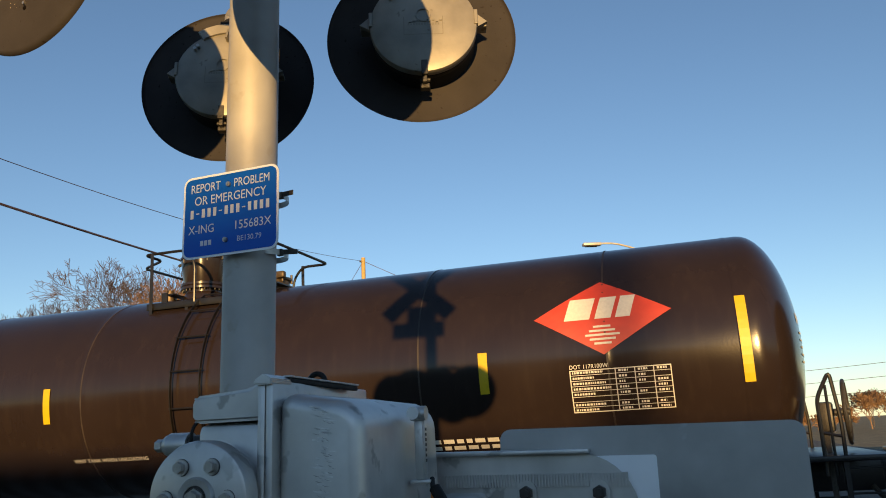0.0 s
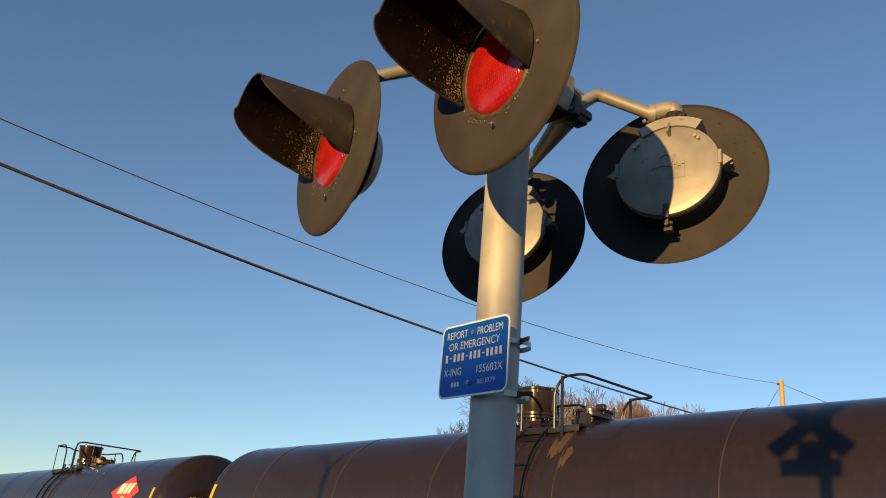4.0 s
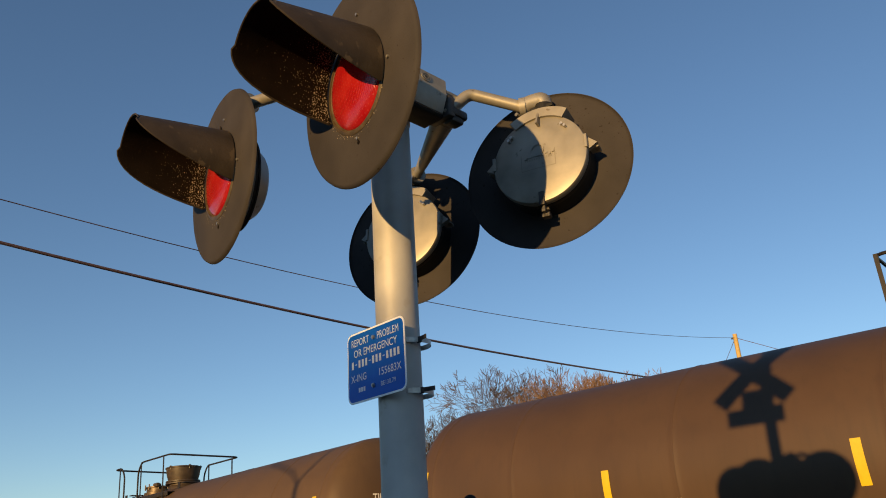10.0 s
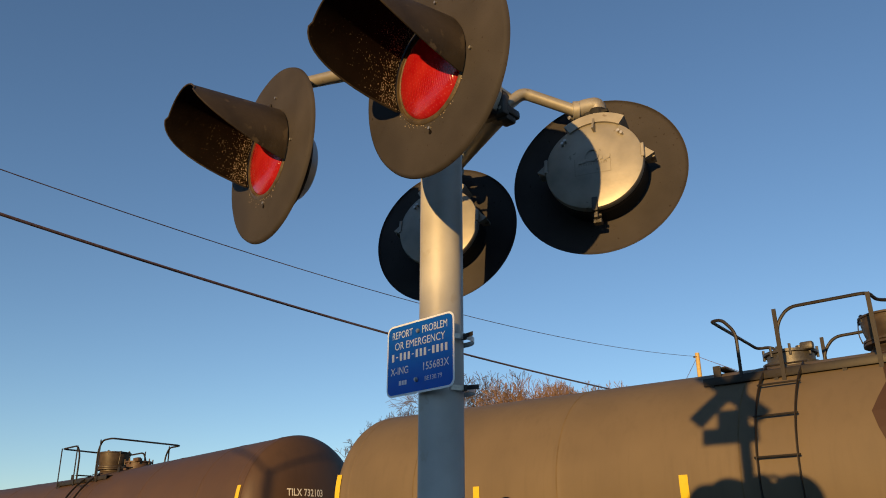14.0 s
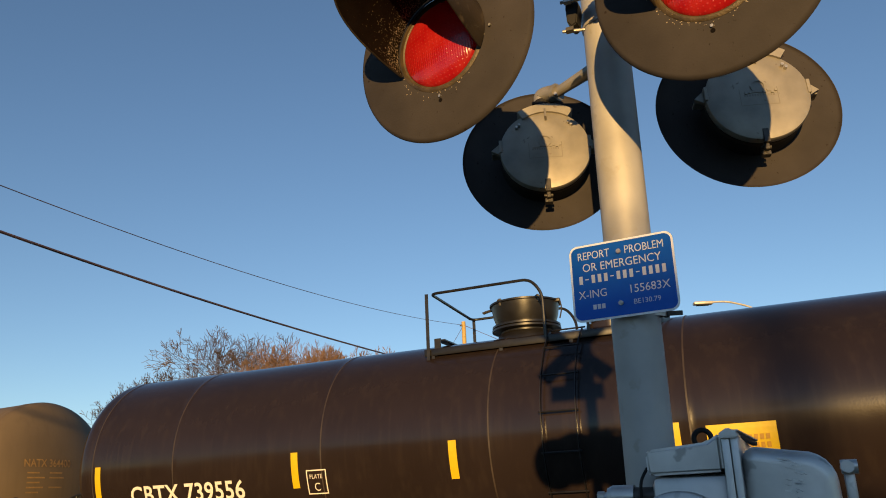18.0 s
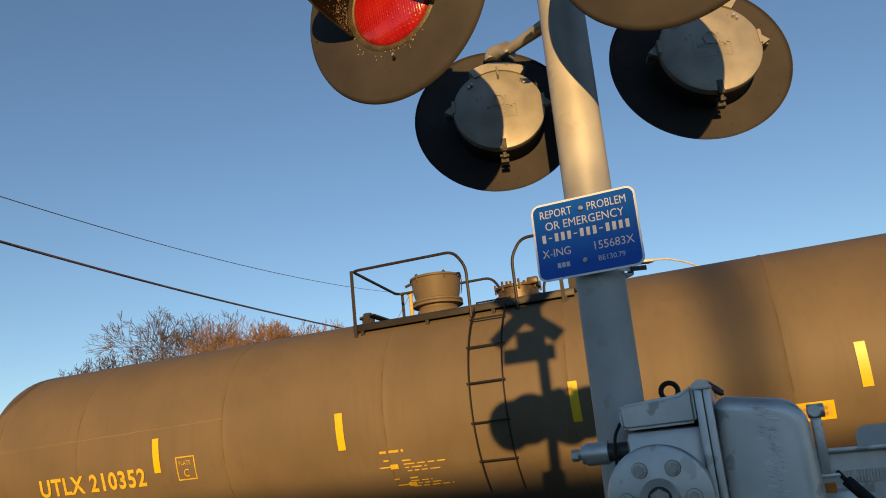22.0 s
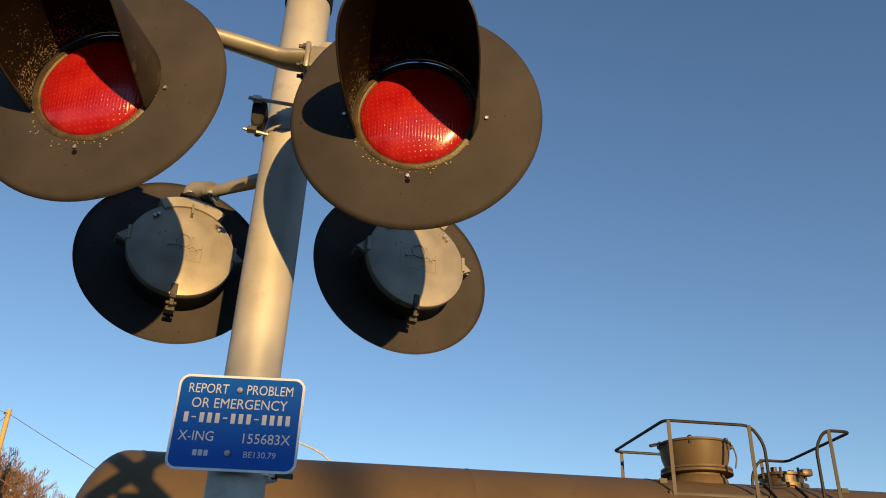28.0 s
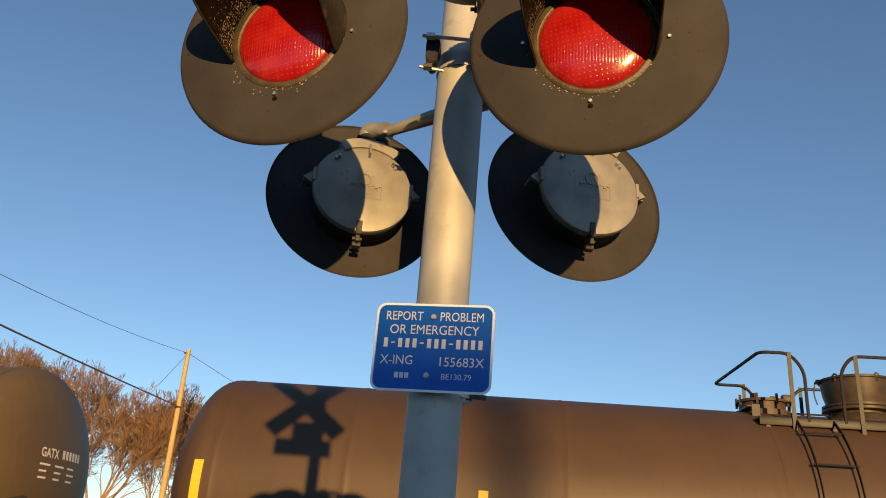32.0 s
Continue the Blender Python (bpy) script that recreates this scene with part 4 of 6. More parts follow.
lathe(bm, [(0.027, -0.088), (0.027, -0.097), (0.040, -0.099), (0.044, -0.092), (0.044, -0.085)], 32, fm)
at_gate(part("shaft_ring", bm, M["case"], smooth=35))
# the recess's shade is put into the colour of this disc
bm = bmesh.new()
rod(bm, FC + Vector((0, -0.085, 0)), FC + Vector((0, -0.093, 0)), 0.0268, 20)
at_gate(part("shaft_recess", bm, M["dark_steel"], label="dark disc painting the shade inside the shaft ring"))
bm = bmesh.new()
rod(bm, FC + Vector((0, -0.09, 0)), FC + Vector((0, -0.100, 0)), 0.022, 6)
rod(bm, FC + Vector((0, -0.096, 0)), FC + Vector((0, -0.112, 0)), 0.017, 6)
at_gate(part("shaft_end", bm, M["steel"], label="worn hexagon shaft end"))
# cover latch at the far edge
bm = bmesh.new()
box(bm, (0.452, 0.02, 1.532), (0.022, 0.034, 0.15), 0.005)
box(bm, (0.463, 0.02, 1.532), (0.004, 0.018, 0.125), 0.001)
at_gate(part("latch_bar", bm, M["case"], label="cast latch bar of the cover", smooth=35))
bm = bmesh.new()
for k in range(7):
    box(bm, (0.4655, 0.02, 1.572 - 0.012 * k), (0.001, 0.009, 0.007))
at_gate(part("cast_bars", bm, M["dark_steel"], label="small raised marks"))
bm = bmesh.new()
rod(bm, (0.436, 0.0, 1.609), (0.474, 0.0, 1.609), 0.017, 14)
rod(bm, (0.450, 0.036, 1.609), (0.450, -0.03, 1.609), 0.015, 14)
at_gate(part("latch_hinge", bm, M["case"], smooth=35))
bm = bmesh.new()
box(bm, (0.456, 0.02, 1.452), (0.05, 0.05, 0.010), 0.003)
at_gate(part("latch_foot", bm, M["case"], smooth=35))
bm = bmesh.new()
tube(bm, bend([(0.478, 0.02, 1.458), (0.492, -0.02, 1.435), (0.515, -0.03, 1.40), (0.505, 0.0, 1.36)], 0.03), 0.006, 8)
at_gate(part("padlock_cable", bm, M["gasket"], label="black padlock cable"))
bm = bmesh.new()
rod(bm, (0.492, -0.005, 1.438), (0.532, -0.035, 1.388), 0.014, 12)
at_gate(part("padlock", bm, M["gasket"], label="black padlock", smooth=40))
bm = bmesh.new()
box(bm, (0.462, 0.10, 1.418), (0.026, 0.014, 0.026), 0.003)
at_gate(part("reflector", bm, M["orange"], label="small orange reflector"))
# lifting ring
bm = bmesh.new()
rc = Vector((0.098, 0.195, 1.708))
tube(bm, [rc + Vector((0.024 * math.cos(a), 0, 0.024 * math.sin(a))) for a in [2 * math.pi * k / 20 for k in range(20)]], 0.0075, 10, True)
rod(bm, rc + Vector((0, 0, -0.03)), rc + Vector((0, 0, -0.11)), 0.01, 10)
at_gate(part("lifting_ring", bm, M["gasket"], label="black lifting eye", smooth=60))
# crank plug on the near side of the mast
bm = bmesh.new()
rod(bm, (-0.092, -0.185, 1.555), (-0.038, -0.185, 1.555), 0.028, 20)
rod(bm, (-0.104, -0.185, 1.555), (-0.092, -0.185, 1.555), 0.022, 18, 0.027)
rod(bm, (-0.114, -0.185, 1.555), (-0.102, -0.185, 1.555), 0.012, 8)
rod(bm, (-0.130, -0.185, 1.555), (-0.113, -0.185, 1.555), 0.015, 6)
at_gate(part("crank_plug", bm, M["case"], smooth=40))
bm = bmesh.new()
rod(bm, (-0.039, -0.185, 1.555), (0.02, -0.185, 1.555), 0.022, 18)
at_gate(part("plug_socket", bm, M["dark_steel"], label="dark socket of the crank", smooth=40))
bm = bmesh.new()
tube(bm, bend([(0.0, -0.20, 1.62), (-0.015, -0.222, 1.59), (-0.02, -0.215, 1.52), (-0.015, -0.20, 1.44), (-0.01, -0.2, 1.30)], 0.03), 0.004, 8)
at_gate(part("cord", bm, M["gasket"], label="black cord"))
# scrape marks on the cover: broad pale rubs with dark scores in them
rng = random.Random(11)
for name, material, count, wide, high, label in (("rub_mark", M["rub"], 46, (0.010, 0.030), (0.002, 0.006), "broad pale rub marks"),
                                                ("scrape_mark", M["scrape"], 70, (0.003, 0.010), (0.0006, 0.0016), "short dark scrape marks")):
    bm = bmesh.new()
    for k in range(count):
        z = 1.625 - 0.38 * k / count + rng.uniform(-0.004, 0.004)
        x = 0.335 + rng.gauss(0, 0.010)
        w, h = rng.uniform(*wide), rng.uniform(*high)
        for q in range(3):   # a short arc in three steps
            box(bm, (x + w * (q - 1) * 0.45, -0.2650 - (0.0003 if count > 50 else 0), z + 0.0006 * (q - 1) ** 2 - 0.0012 * (q - 1)), (w * 0.5, 0.0010, h * (1 if q == 1 else 0.6)), 0, Matrix.Rotation(radians(-3 * (q - 1) + 7), 3, 'Y'))
    tagged(at_gate(part(name, bm, material, label=label)), kind="stuff")

# arm bracket and plate
armset = thing("gate_arm_bracket", (0.8, 0.30, GROUND), "grey steel gate arm bracket with a plain zinc plate", "gate arm bracket")


def at_armset(ob):
    ob.parent = armset
    ob.matrix_parent_inverse = Matrix.Translation((-0.8, -0.30, -GROUND))
    return ob


bm = bmesh.new()
vs = plate(bm, rounded(0.574, 1.05, 1.338, 1.556, 0.03), 0.0, 0.006)
bmesh.ops.transform(bm, matrix=Matrix.Translation((0, 0.345, 0)) @ Matrix.Rotation(radians(-4), 4, 'Z') @ Matrix.Translation((0, 0.04, 0)), verts=bm.verts)
at_armset(part("backing_plate", bm, M["plate"], label="plain zinc backing plate", smooth=35))
bm = bmesh.new()
out = [(0.40, 1.20), (0.40, 1.49)] + [(0.786 + 0.15 * math.sin(radians(a)), 1.34 + 0.15 * math.cos(radians(a))) for a in range(0, 91, 10)] + [(0.936, 1.20)]
plate(bm, out, 0.300, 0.312)
box(bm, (0.60, 0.295, 1.496), (0.44, 0.05, 0.012), 0.003)
at_armset(part("channel", bm, M["case"], label="curved steel arm channel", smooth=35))
bm = bmesh.new()
plate(bm, rounded(0.60, 1.18, 0.985, 1.482, 0.006, 2), 0.316, 0.322)
at_armset(part("shim_plate", bm, M["white"], label="pale inner plate"))
bm = bmesh.new()
box(bm, (0.67, 0.2965, 1.425), (0.485, 0.003, 0.034))
strip = at_armset(part("toothed_strip", bm, M["case"], label="ribbed adjusting strip"))
tooth = bpy.data.meshes.new("tooth")
bm = bmesh.new()
box(bm, (0, 0, 0), (0.0036, 0.006, 0.032))
bm.to_mesh(tooth)
bm.free()
tooth.materials.append(M["case"])
for k in range(62):
    ob = new("tooth", tooth)
    ob.parent = strip
    ob.location = (0.43 + k * 0.0078, 0.2925, 1.425)
for x in (0.653, 0.84):
    bm = bmesh.new()
    plate(bm, rounded(x - 0.026, 1.30, x + 0.026, 1.425, 0.025), 0.284, 0.292)
    at_armset(part("lug", bm, M["case"], smooth=35))
    bm = bmesh.new()
    rod(bm, (x, 0.284, 1.395), (x, 0.268, 1.395), 0.018, 6)
    rod(bm, (x, 0.27, 1.395), (x, 0.258, 1.395), 0.010, 10)
    at_armset(part("bolt", bm, M["dark_steel"]))
bm = bmesh.new()
box(bm, (0.50, 0.22, 1.35), (0.12, 0.10, 0.10), 0.02)
box(bm, (0.24, 0.29, 1.30), (0.30, 0.05, 0.2), 0.02)
at_armset(part("shaft_hub", bm, M["case"], smooth=35))


# the whole signal is tilted a little towards the road, to fit the camera's view
LEAN = Matrix.Translation((PX, PY, 2.8)) @ Matrix.Rotation(radians(0.7), 4, 'Y') @ Matrix.Translation((-PX, -PY, -2.8))
for ob in (mast, crossbuck, tracks, sign, gate, armset):
    ob.matrix_basis = LEAN @ ob.matrix_basis
gate.location += Vector((0.045, 0, -0.022))
armset.location += Vector((0.040, 0, -0.014))


# ---------------------------------------------------------------- tank cars
R_T, Z_T, HALF, HEAD = 1.50, 2.35, 7.95, 0.62
SEAMS = (-7.80, -6.2, -3.6, -1.1, 1.4, 3.9, 6.2, 7.80)
SEAM_PAINT = {}
SPEED = 4.889


def tank_paint(name, color, rough, streak, coat=0.0, var=0.10, spec=0.5):
    return mat(name, color, rough, 0.0, var, 1.2, 0.04, 40, None, 30, 0.7, streak, coat=coat, spec=spec)


def side_point(u, v, off=0.004):
    """A point on the near flank: u along the car, v the height above the middle of the tank, along the skin."""
    a = v / R_T
    r = R_T + off
    return (u, -r * math.cos(a), Z_T + r * math.sin(a))


def head_point(u, v, off=0.006):
    """A point on the head at the +x end: u across, v up from the middle."""
    q = min(0.999, (u * u + v * v) / (R_T * R_T))
    return (HALF + HEAD * math.sqrt(1 - q) + off, u, Z_T + v)


def word_shapes(text, size, spacing, squeeze, thick):
    """Each word's letters, with the way along the line at which the word begins."""
    out, said = [], ""
    for word in text.split(" "):
        if not word:
            continue
        said = (said + " " + word).strip()
        line, _ = letters(said, size, 'LEFT', spacing, squeeze, thick)
        vs, fs = letters(word, size, 'LEFT', spacing, squeeze, thick)
        out.append((max(a for a, b in line) - max(a for a, b in vs), vs, fs))
    return out


def put_text(car, text, u, v, size, material, squeeze=0.9, thick=0.0, name="lettering", spacing=1.04):
    for shift, vs, fs in word_shapes(text, size, spacing, squeeze, thick):
        bm = bmesh.new()
        put_flat(bm, ([(a + u + shift, b + v) for a, b in vs], fs), lambda a, b: side_point(a, b, 0.012))
        part(name, bm, material, car)


def put_bars(car, bars, material, name):
    bm = bmesh.new()
    for u0, v0, u1, v1 in bars:
        put_flat(bm, bar_shape(u0, v0, u1, v1, 1, max(1, int(abs(v1 - v0) / 0.08))), lambda a, b: side_point(a, b, 0.007))
    part(name, bm, material, car)


def frame_bars(u0, v0, u1, v1, w=0.018):
    return [(u0, v0, u1, v0 + w), (u0, v1 - w, u1, v1), (u0, v0, u0 + w, v1), (u1 - w, v0, u1, v1)]


def data_table(car, u, v, material, rng):
    """The stencilled test table: its ruled lines and rows of unreadable words."""
    bars = frame_bars(u, v, u + 1.15, v + 0.50, 0.011)
    for k in range(1, 8):
        bars.append((u, v + 0.0625 * k, u + 1.15, v + 0.0625 * k + 0.0055))
    for x in (0.52, 0.74, 0.95):
        bars.append((u + x, v, u + x + 0.010, v + 0.50))
    for k in range(8):
        z = v + 0.0625 * k + 0.021
        if k == 2:
            continue
        spans = [(0.03, 0.03 + rng.uniform(0.24, 0.46))] + [(x, x + rng.uniform(0.07, 0.13)) for x in (0.56, 0.78, 0.99) if rng.random() < 0.85]
        for x0, x1 in spans:     # broken into short strokes
            x = x0
            while x < x1:
                w = rng.uniform(0.012, 0.03)
                bars.append((u + x, z, u + min(x + w, x1), z + 0.024))
                x += w + 0.010
    put_bars(car, bars, material, "test_table")


def wheelset(bm, x):
    for s in (-1, 1):
        lathe(bm, [(0, -0.06), (0.10, -0.06), (0.13, -0.02), (0.38, -0.03), (0.40, -0.055), (0.455, -0.055), (0.458, 0.04), (0.49, 0.05), (0.49, 0.075), (0.38, 0.07), (0.13, 0.05), (0, 0.06)],
              24, Matrix.Translation((x, s * 0.79, 0.458)) @ Matrix.Rotation(0 if s < 0 else math.pi, 4, 'Z'))
    rod(bm, (x, -0.9, 0.458), (x, 0.9, 0.458), 0.085, 12)


# pieces that all cars share
SHARED = {}


def shared(name, make, material, smooth=None):
    if name not in SHARED:
        bm = make()
        me = bpy.data.meshes.new(name)
        bm.normal_update()
        if smooth:
            for f in bm.faces:
                f.smooth = True
            for e in bm.edges:
                if len(e.link_faces) == 2 and e.calc_face_angle(0) > radians(smooth):
                    e.smooth = False
        bm.to_mesh(me)
        bm.free()
        SHARED[name] = me
    key = (name, material.name)
    if key not in SHARED:
        me = SHARED[name].copy()
        me.materials.clear()
        me.materials.append(material)
        SHARED[key] = me
    return SHARED[key]


def add(car, name, key, make, material, m=None, label="", smooth=35):
    ob = new(name, shared(key, make, material, smooth))
    ob.parent = car
    if m:
        ob.matrix_basis = m
    if label:
        ob["label"] = label
    return ob


def shell_mesh():
    bm = bmesh.new()
    prof = []
    for k in range(0, 17):
        a = radians(90 * k / 16)
        prof.append((R_T * math.sin(a), -HALF - HEAD * math.cos(a)))
    for x in SEAMS:   # welded seams stand a few millimetres proud
        prof += [(R_T, x - 0.09), (R_T, x - 0.03), (R_T + 0.004, x - 0.012), (R_T + 0.004, x + 0.012), (R_T, x + 0.03), (R_T, x + 0.09)]
    for k in range(16, -1, -1):
        a = radians(90 * k / 16)
        prof.append((R_T * math.sin(a), HALF + HEAD * math.cos(a)))
    prof = [(0 if r < 1e-6 else r, y) for r, y in prof]
    out = [prof[0]]
    for p in prof[1:]:
        if p[1] - out[-1][1] > 1e-4:
            out.append(p)
    lathe(bm, out, 72, Matrix.Translation((0, 0, Z_T)) @ Matrix.Rotation(radians(-90), 4, 'Z'))
    bmesh.ops.recalc_face_normals(bm, faces=bm.faces[:])
    return bm


def settle(x, lift, sag):
    """How far the tank's axis lies above its usual height at x: both halves sloped to fit the camera's view."""
    tip = lift[0] if x < 0 else lift[1]
    return tip + (0.04 - sag - tip) * max(0.0, 1 - abs(x) / HALF) if sag else tip


def bent_shell(lift, sag, ends):
    """The shell with its slope; ends: how much is cut at -x and +x to fit the camera's view."""
    bm = shell_mesh()
    for v in bm.verts:
        v.co.z += settle(v.co.x, lift, sag)
        if v.co.x < -HALF + 0.2:
            v.co.x += ends[0]
        elif v.co.x > HALF - 0.2:
            v.co.x -= ends[1]
    return bm


def seam_mesh():
    bm = bmesh.new()
    lathe(bm, [(R_T - 0.01, -0.016), (R_T + 0.006, -0.010), (R_T + 0.006, 0.010), (R_T - 0.01, 0.016)], 72,
          Matrix.Translation((0, 0, Z_T)) @ Matrix.Rotation(radians(-90), 4, 'Z'))
    bmesh.ops.recalc_face_normals(bm, faces=bm.faces[:])
    return bm


def ladder_side(s):
    def make():
        bm = bmesh.new()
        pts = []
        for k in range(21):
            a = radians(60 - 105 * k / 20)
            pts.append((s * 0.225, -(R_T + 0.085) * math.cos(a), (R_T + 0.085) * math.sin(a)))
        prev = None
        for x, y, z in pts:
            n = Vector((0, y, z)).normalized()
            c = Vector((x, y, z))
            ring = [bm.verts.new(c + Vector((dx, 0, 0)) + n * dn) for dx, dn in ((-0.005, -0.022), (0.005, -0.022), (0.005, 0.022), (-0.005, 0.022))]
            if prev:
                for i in range(4):
                    bm.faces.new((prev[i], prev[(i + 1) % 4], ring[(i + 1) % 4], ring[i]))
            else:
                bm.faces.new(ring[::-1])
            prev = ring
        bm.faces.new(prev)
        bmesh.ops.recalc_face_normals(bm, faces=bm.faces[:])
        return bm
    return make


def rung_mesh():
    bm = bmesh.new()
    rod(bm, (-0.255, 0, 0), (0.255, 0, 0), 0.012, 8)
    return bm


def manway_mesh():
    bm = bmesh.new()
    up = Matrix.Rotation(radians(90), 4, 'X')
    lathe(bm, [(0, -0.1), (0.36, -0.1), (0.34, 0.06), (0.31, 0.10), (0.31, 0.14), (0.41, 0.145), (0.41, 0.18), (0.39, 0.20), (0.405, 0.205), (0.405, 0.24), (0.350, 0.26), (0.385, 0.42), (0.405, 0.62), (0.425, 0.63), (0.425, 0.66), (0.39, 0.675), (0.2, 0.685), (0, 0.69)], 40, up)
    return bm


def manway_bolt():
    bm = bmesh.new()
    rod(bm, (0, 0, 0.118), (0, 0, 0.142), 0.008, 6)
    return bm


def lid_hinge():
    bm = bmesh.new()
    box(bm, (0.39, -0.06, 0.64), (0.12, 0.06, 0.07), 0.01)
    return bm


def lid_handle():
    bm = bmesh.new()
    tube(bm, bend([(-0.36, 0, 0.64), (-0.46, 0, 0.63), (-0.54, 0, 0.60)], 0.05), 0.026, 8)
    return bm


def eye_bolt():
    bm = bmesh.new()
    rod(bm, (0, 0, 0.57), (0, 0, 0.70), 0.017, 6)
    box(bm, (0, 0, 0.67), (0.05, 0.05, 0.03), 0.006)
    return bm


def lid_chain():
    bm = bmesh.new()
    tube(bm, bend([(0.45, -0.08, 0.64), (0.475, -0.1, 0.46), (0.44, -0.10, 0.28)], 0.1), 0.009, 6)
    return bm


def valve_mesh():
    bm = bmesh.new()
    up = Matrix.Rotation(radians(90), 4, 'X')
    lathe(bm, [(0, -0.1), (0.36, -0.1), (0.36, 0.05), (0.30, 0.06), (0.30, 0.16), (0.34, 0.165), (0.34, 0.20), (0, 0.215)], 32, up)
    for k in range(8):
        a = 0.3 + k * math.pi / 4
        c = Vector((0.33 * math.cos(a), 0.33 * math.sin(a), 0.12))
        rod(bm, c, c + Vector((0, 0, 0.14)), 0.018, 6)
    for x, h in ((-0.12, 0.30), (0.14, 0.27), (0.02, 0.24)):
        rod(bm, (x, -0.05, 0.2), (x, -0.05, h), 0.045, 10)
    box(bm, (0.28, -0.2, 0.22), (0.16, 0.10, 0.10), 0.02)
    return bm


def relief_mesh():
    bm = bmesh.new()
    up = Matrix.Rotation(radians(90), 4, 'X')
    lathe(bm, [(0, -0.1), (0.15, -0.1), (0.15, 0.03), (0.10, 0.04), (0.10, 0.11), (0.14, 0.12), (0.14, 0.15), (0.06, 0.165), (0.06, 0.21), (0, 0.215)], 24, up)
    return bm


TOP = Z_T + R_T


DECK = 3.63     # the top platform runs along the shoulders of the tank


def platform_mesh(w):
    def make():
        bm = bmesh.new()
        for s in (-1, 1):
            box(bm, (0, s * 0.80, 0.02), (w, 0.27, 0.025))
            box(bm, (0, s * 0.935, -0.015), (w, 0.012, 0.10), 0.003)
        for x in (-w * 0.46, -w * 0.15, w * 0.15, w * 0.46):
            for s in (-1, 1):
                box(bm, (x, s * 0.90, -0.08), (0.05, 0.06, 0.20))
        for s in (-1, 1):
            box(bm, (s * (w / 2 - 0.07), 0, 0.245), (0.14, 1.0, 0.02))
            for y in (-0.55, 0.55):
                box(bm, (s * (w / 2 - 0.07), y * 1.1, 0.12), (0.10, 0.02, 0.26))
        return bm
    return make


RAIL_Y = 0.93


def guard_mesh(outer, inner, h, jog=0.0):
    """One bent pipe that guards an end of the top platform: up, along, across the tank and back; x is counted from the manway."""
    def make():
        bm = bmesh.new()
        out = 1 if outer > inner else -1
        path = [(inner, -RAIL_Y, 0.0), (inner, -RAIL_Y, h * 0.75), (inner + out * 0.16, -RAIL_Y, h), (outer, -RAIL_Y, h)]
        if jog:
            path += [(outer, -0.5, h), (outer + out * jog, -0.15, h), (outer + out * jog, RAIL_Y, h)]
        else:
            path += [(outer + out * 0.08, RAIL_Y, h * 0.97)]
        path += [(inner + out * 0.16, RAIL_Y, h * 0.97), (inner, RAIL_Y, h * 0.7), (inner, RAIL_Y, 0.0)]
        tube(bm, bend(path, 0.12, 5), 0.022, 8)
        return bm
    return make


def rail_post_mesh(h):
    def make():
        bm = bmesh.new()
        box(bm, (0, -0.012, h / 2 - 0.10), (0.050, 0.010, h + 0.20))
        return bm
    return make


# per kind of car: guard rails (outer, inner), posts, platform span, ladder, height
TOPS = {"narrow": ((-0.43, 0.445), (1.64, 1.095), (-0.275, 1.255), (-0.36, 1.56), 0.755, 0.79, 0.57),
        "walk": ((-0.85, 0.15), (1.52, 0.86), (-0.85, 1.38), (-1.1, 1.62), 0.57, 0.84, 0.0),
        "boxy": ((-1.14, 0.54), (1.95, 1.14), (-1.2, 1.75), (-1.27, 2.05), 0.80, 0.85, 0.0),
        "short": ((-1.0, -0.02), (1.54, 0.92), (-0.98, -0.14, 1.04), (-1.0, 1.50), 0.68, 0.90, 0.0),
        "low": ((0.02, 1.10), (1.92, 1.62), (0.02, 1.10), (-0.5, 2.12), 1.12, 0.77, 0.5),
        "mid": ((-0.80, 0.575), (1.86, 1.315), (-0.75, 0.38, 1.525), (-0.82, 1.90), 0.78, 0.85, 0.0),
        "wide": ((-1.0, 0.575), (1.86, 1.315), (-0.75, 0.38, 1.525), (-0.97, 1.90), 0.95, 0.89, 0.0),
        "rear": ((-1.0, 0.575), (1.56, 1.02), (-0.75, 0.38, 1.2), (-0.97, 1.62), 0.95, 0.86, 0.0),
        "long": ((-0.96, 0.79), (2.20, 1.46), (-0.96, 2.10), (-1.0, 2.25), 1.08, 0.87, 0.0)}


def end_rail_mesh():
    bm = bmesh.new()
    tube(bm, bend([(0.05, 0, 1.10), (0.05, 0, 2.08), (0.30, 0, 2.10), (0.60, 0, 2.00), (0.62, 0, 1.10)], 0.12, 4), 0.022, 8)
    tube(bm, bend([(0.05, 0, 1.60), (0.61, 0, 1.56)], 0.1), 0.018, 8)
    tube(bm, bend([(0.34, 0, 1.10), (0.34, 0, 2.07)], 0.1), 0.018, 8)
    return bm


def end_frame_mesh():
    bm = bmesh.new()
    tube(bm, bend([(0.42, 0, 1.05), (0.42, 0, 1.86), (0.58, 0, 2.15), (0.63, 0, 1.62), (0.62, 0, 1.05)], 0.08, 4), 0.022, 8)
    tube(bm, bend([(0.52, 0, 2.0), (0.52, 0, 1.05)], 0.1), 0.016, 8)
    tube(bm, bend([(0.42, 0, 1.5), (0.63, 0, 1.45)], 0.1), 0.016, 8)
    return bm


def end_rail_high_mesh():
    bm = bmesh.new()
    tube(bm, bend([(0.78, 0, 1.10), (0.76, 0, 2.20), (0.36, 0, 2.11), (0.02, 0, 2.04), (0.02, 0, 1.10)], 0.10, 4), 0.022, 8)
    tube(bm, bend([(0.05, 0, 1.62), (0.77, 0, 1.68)], 0.1), 0.018, 8)
    return bm


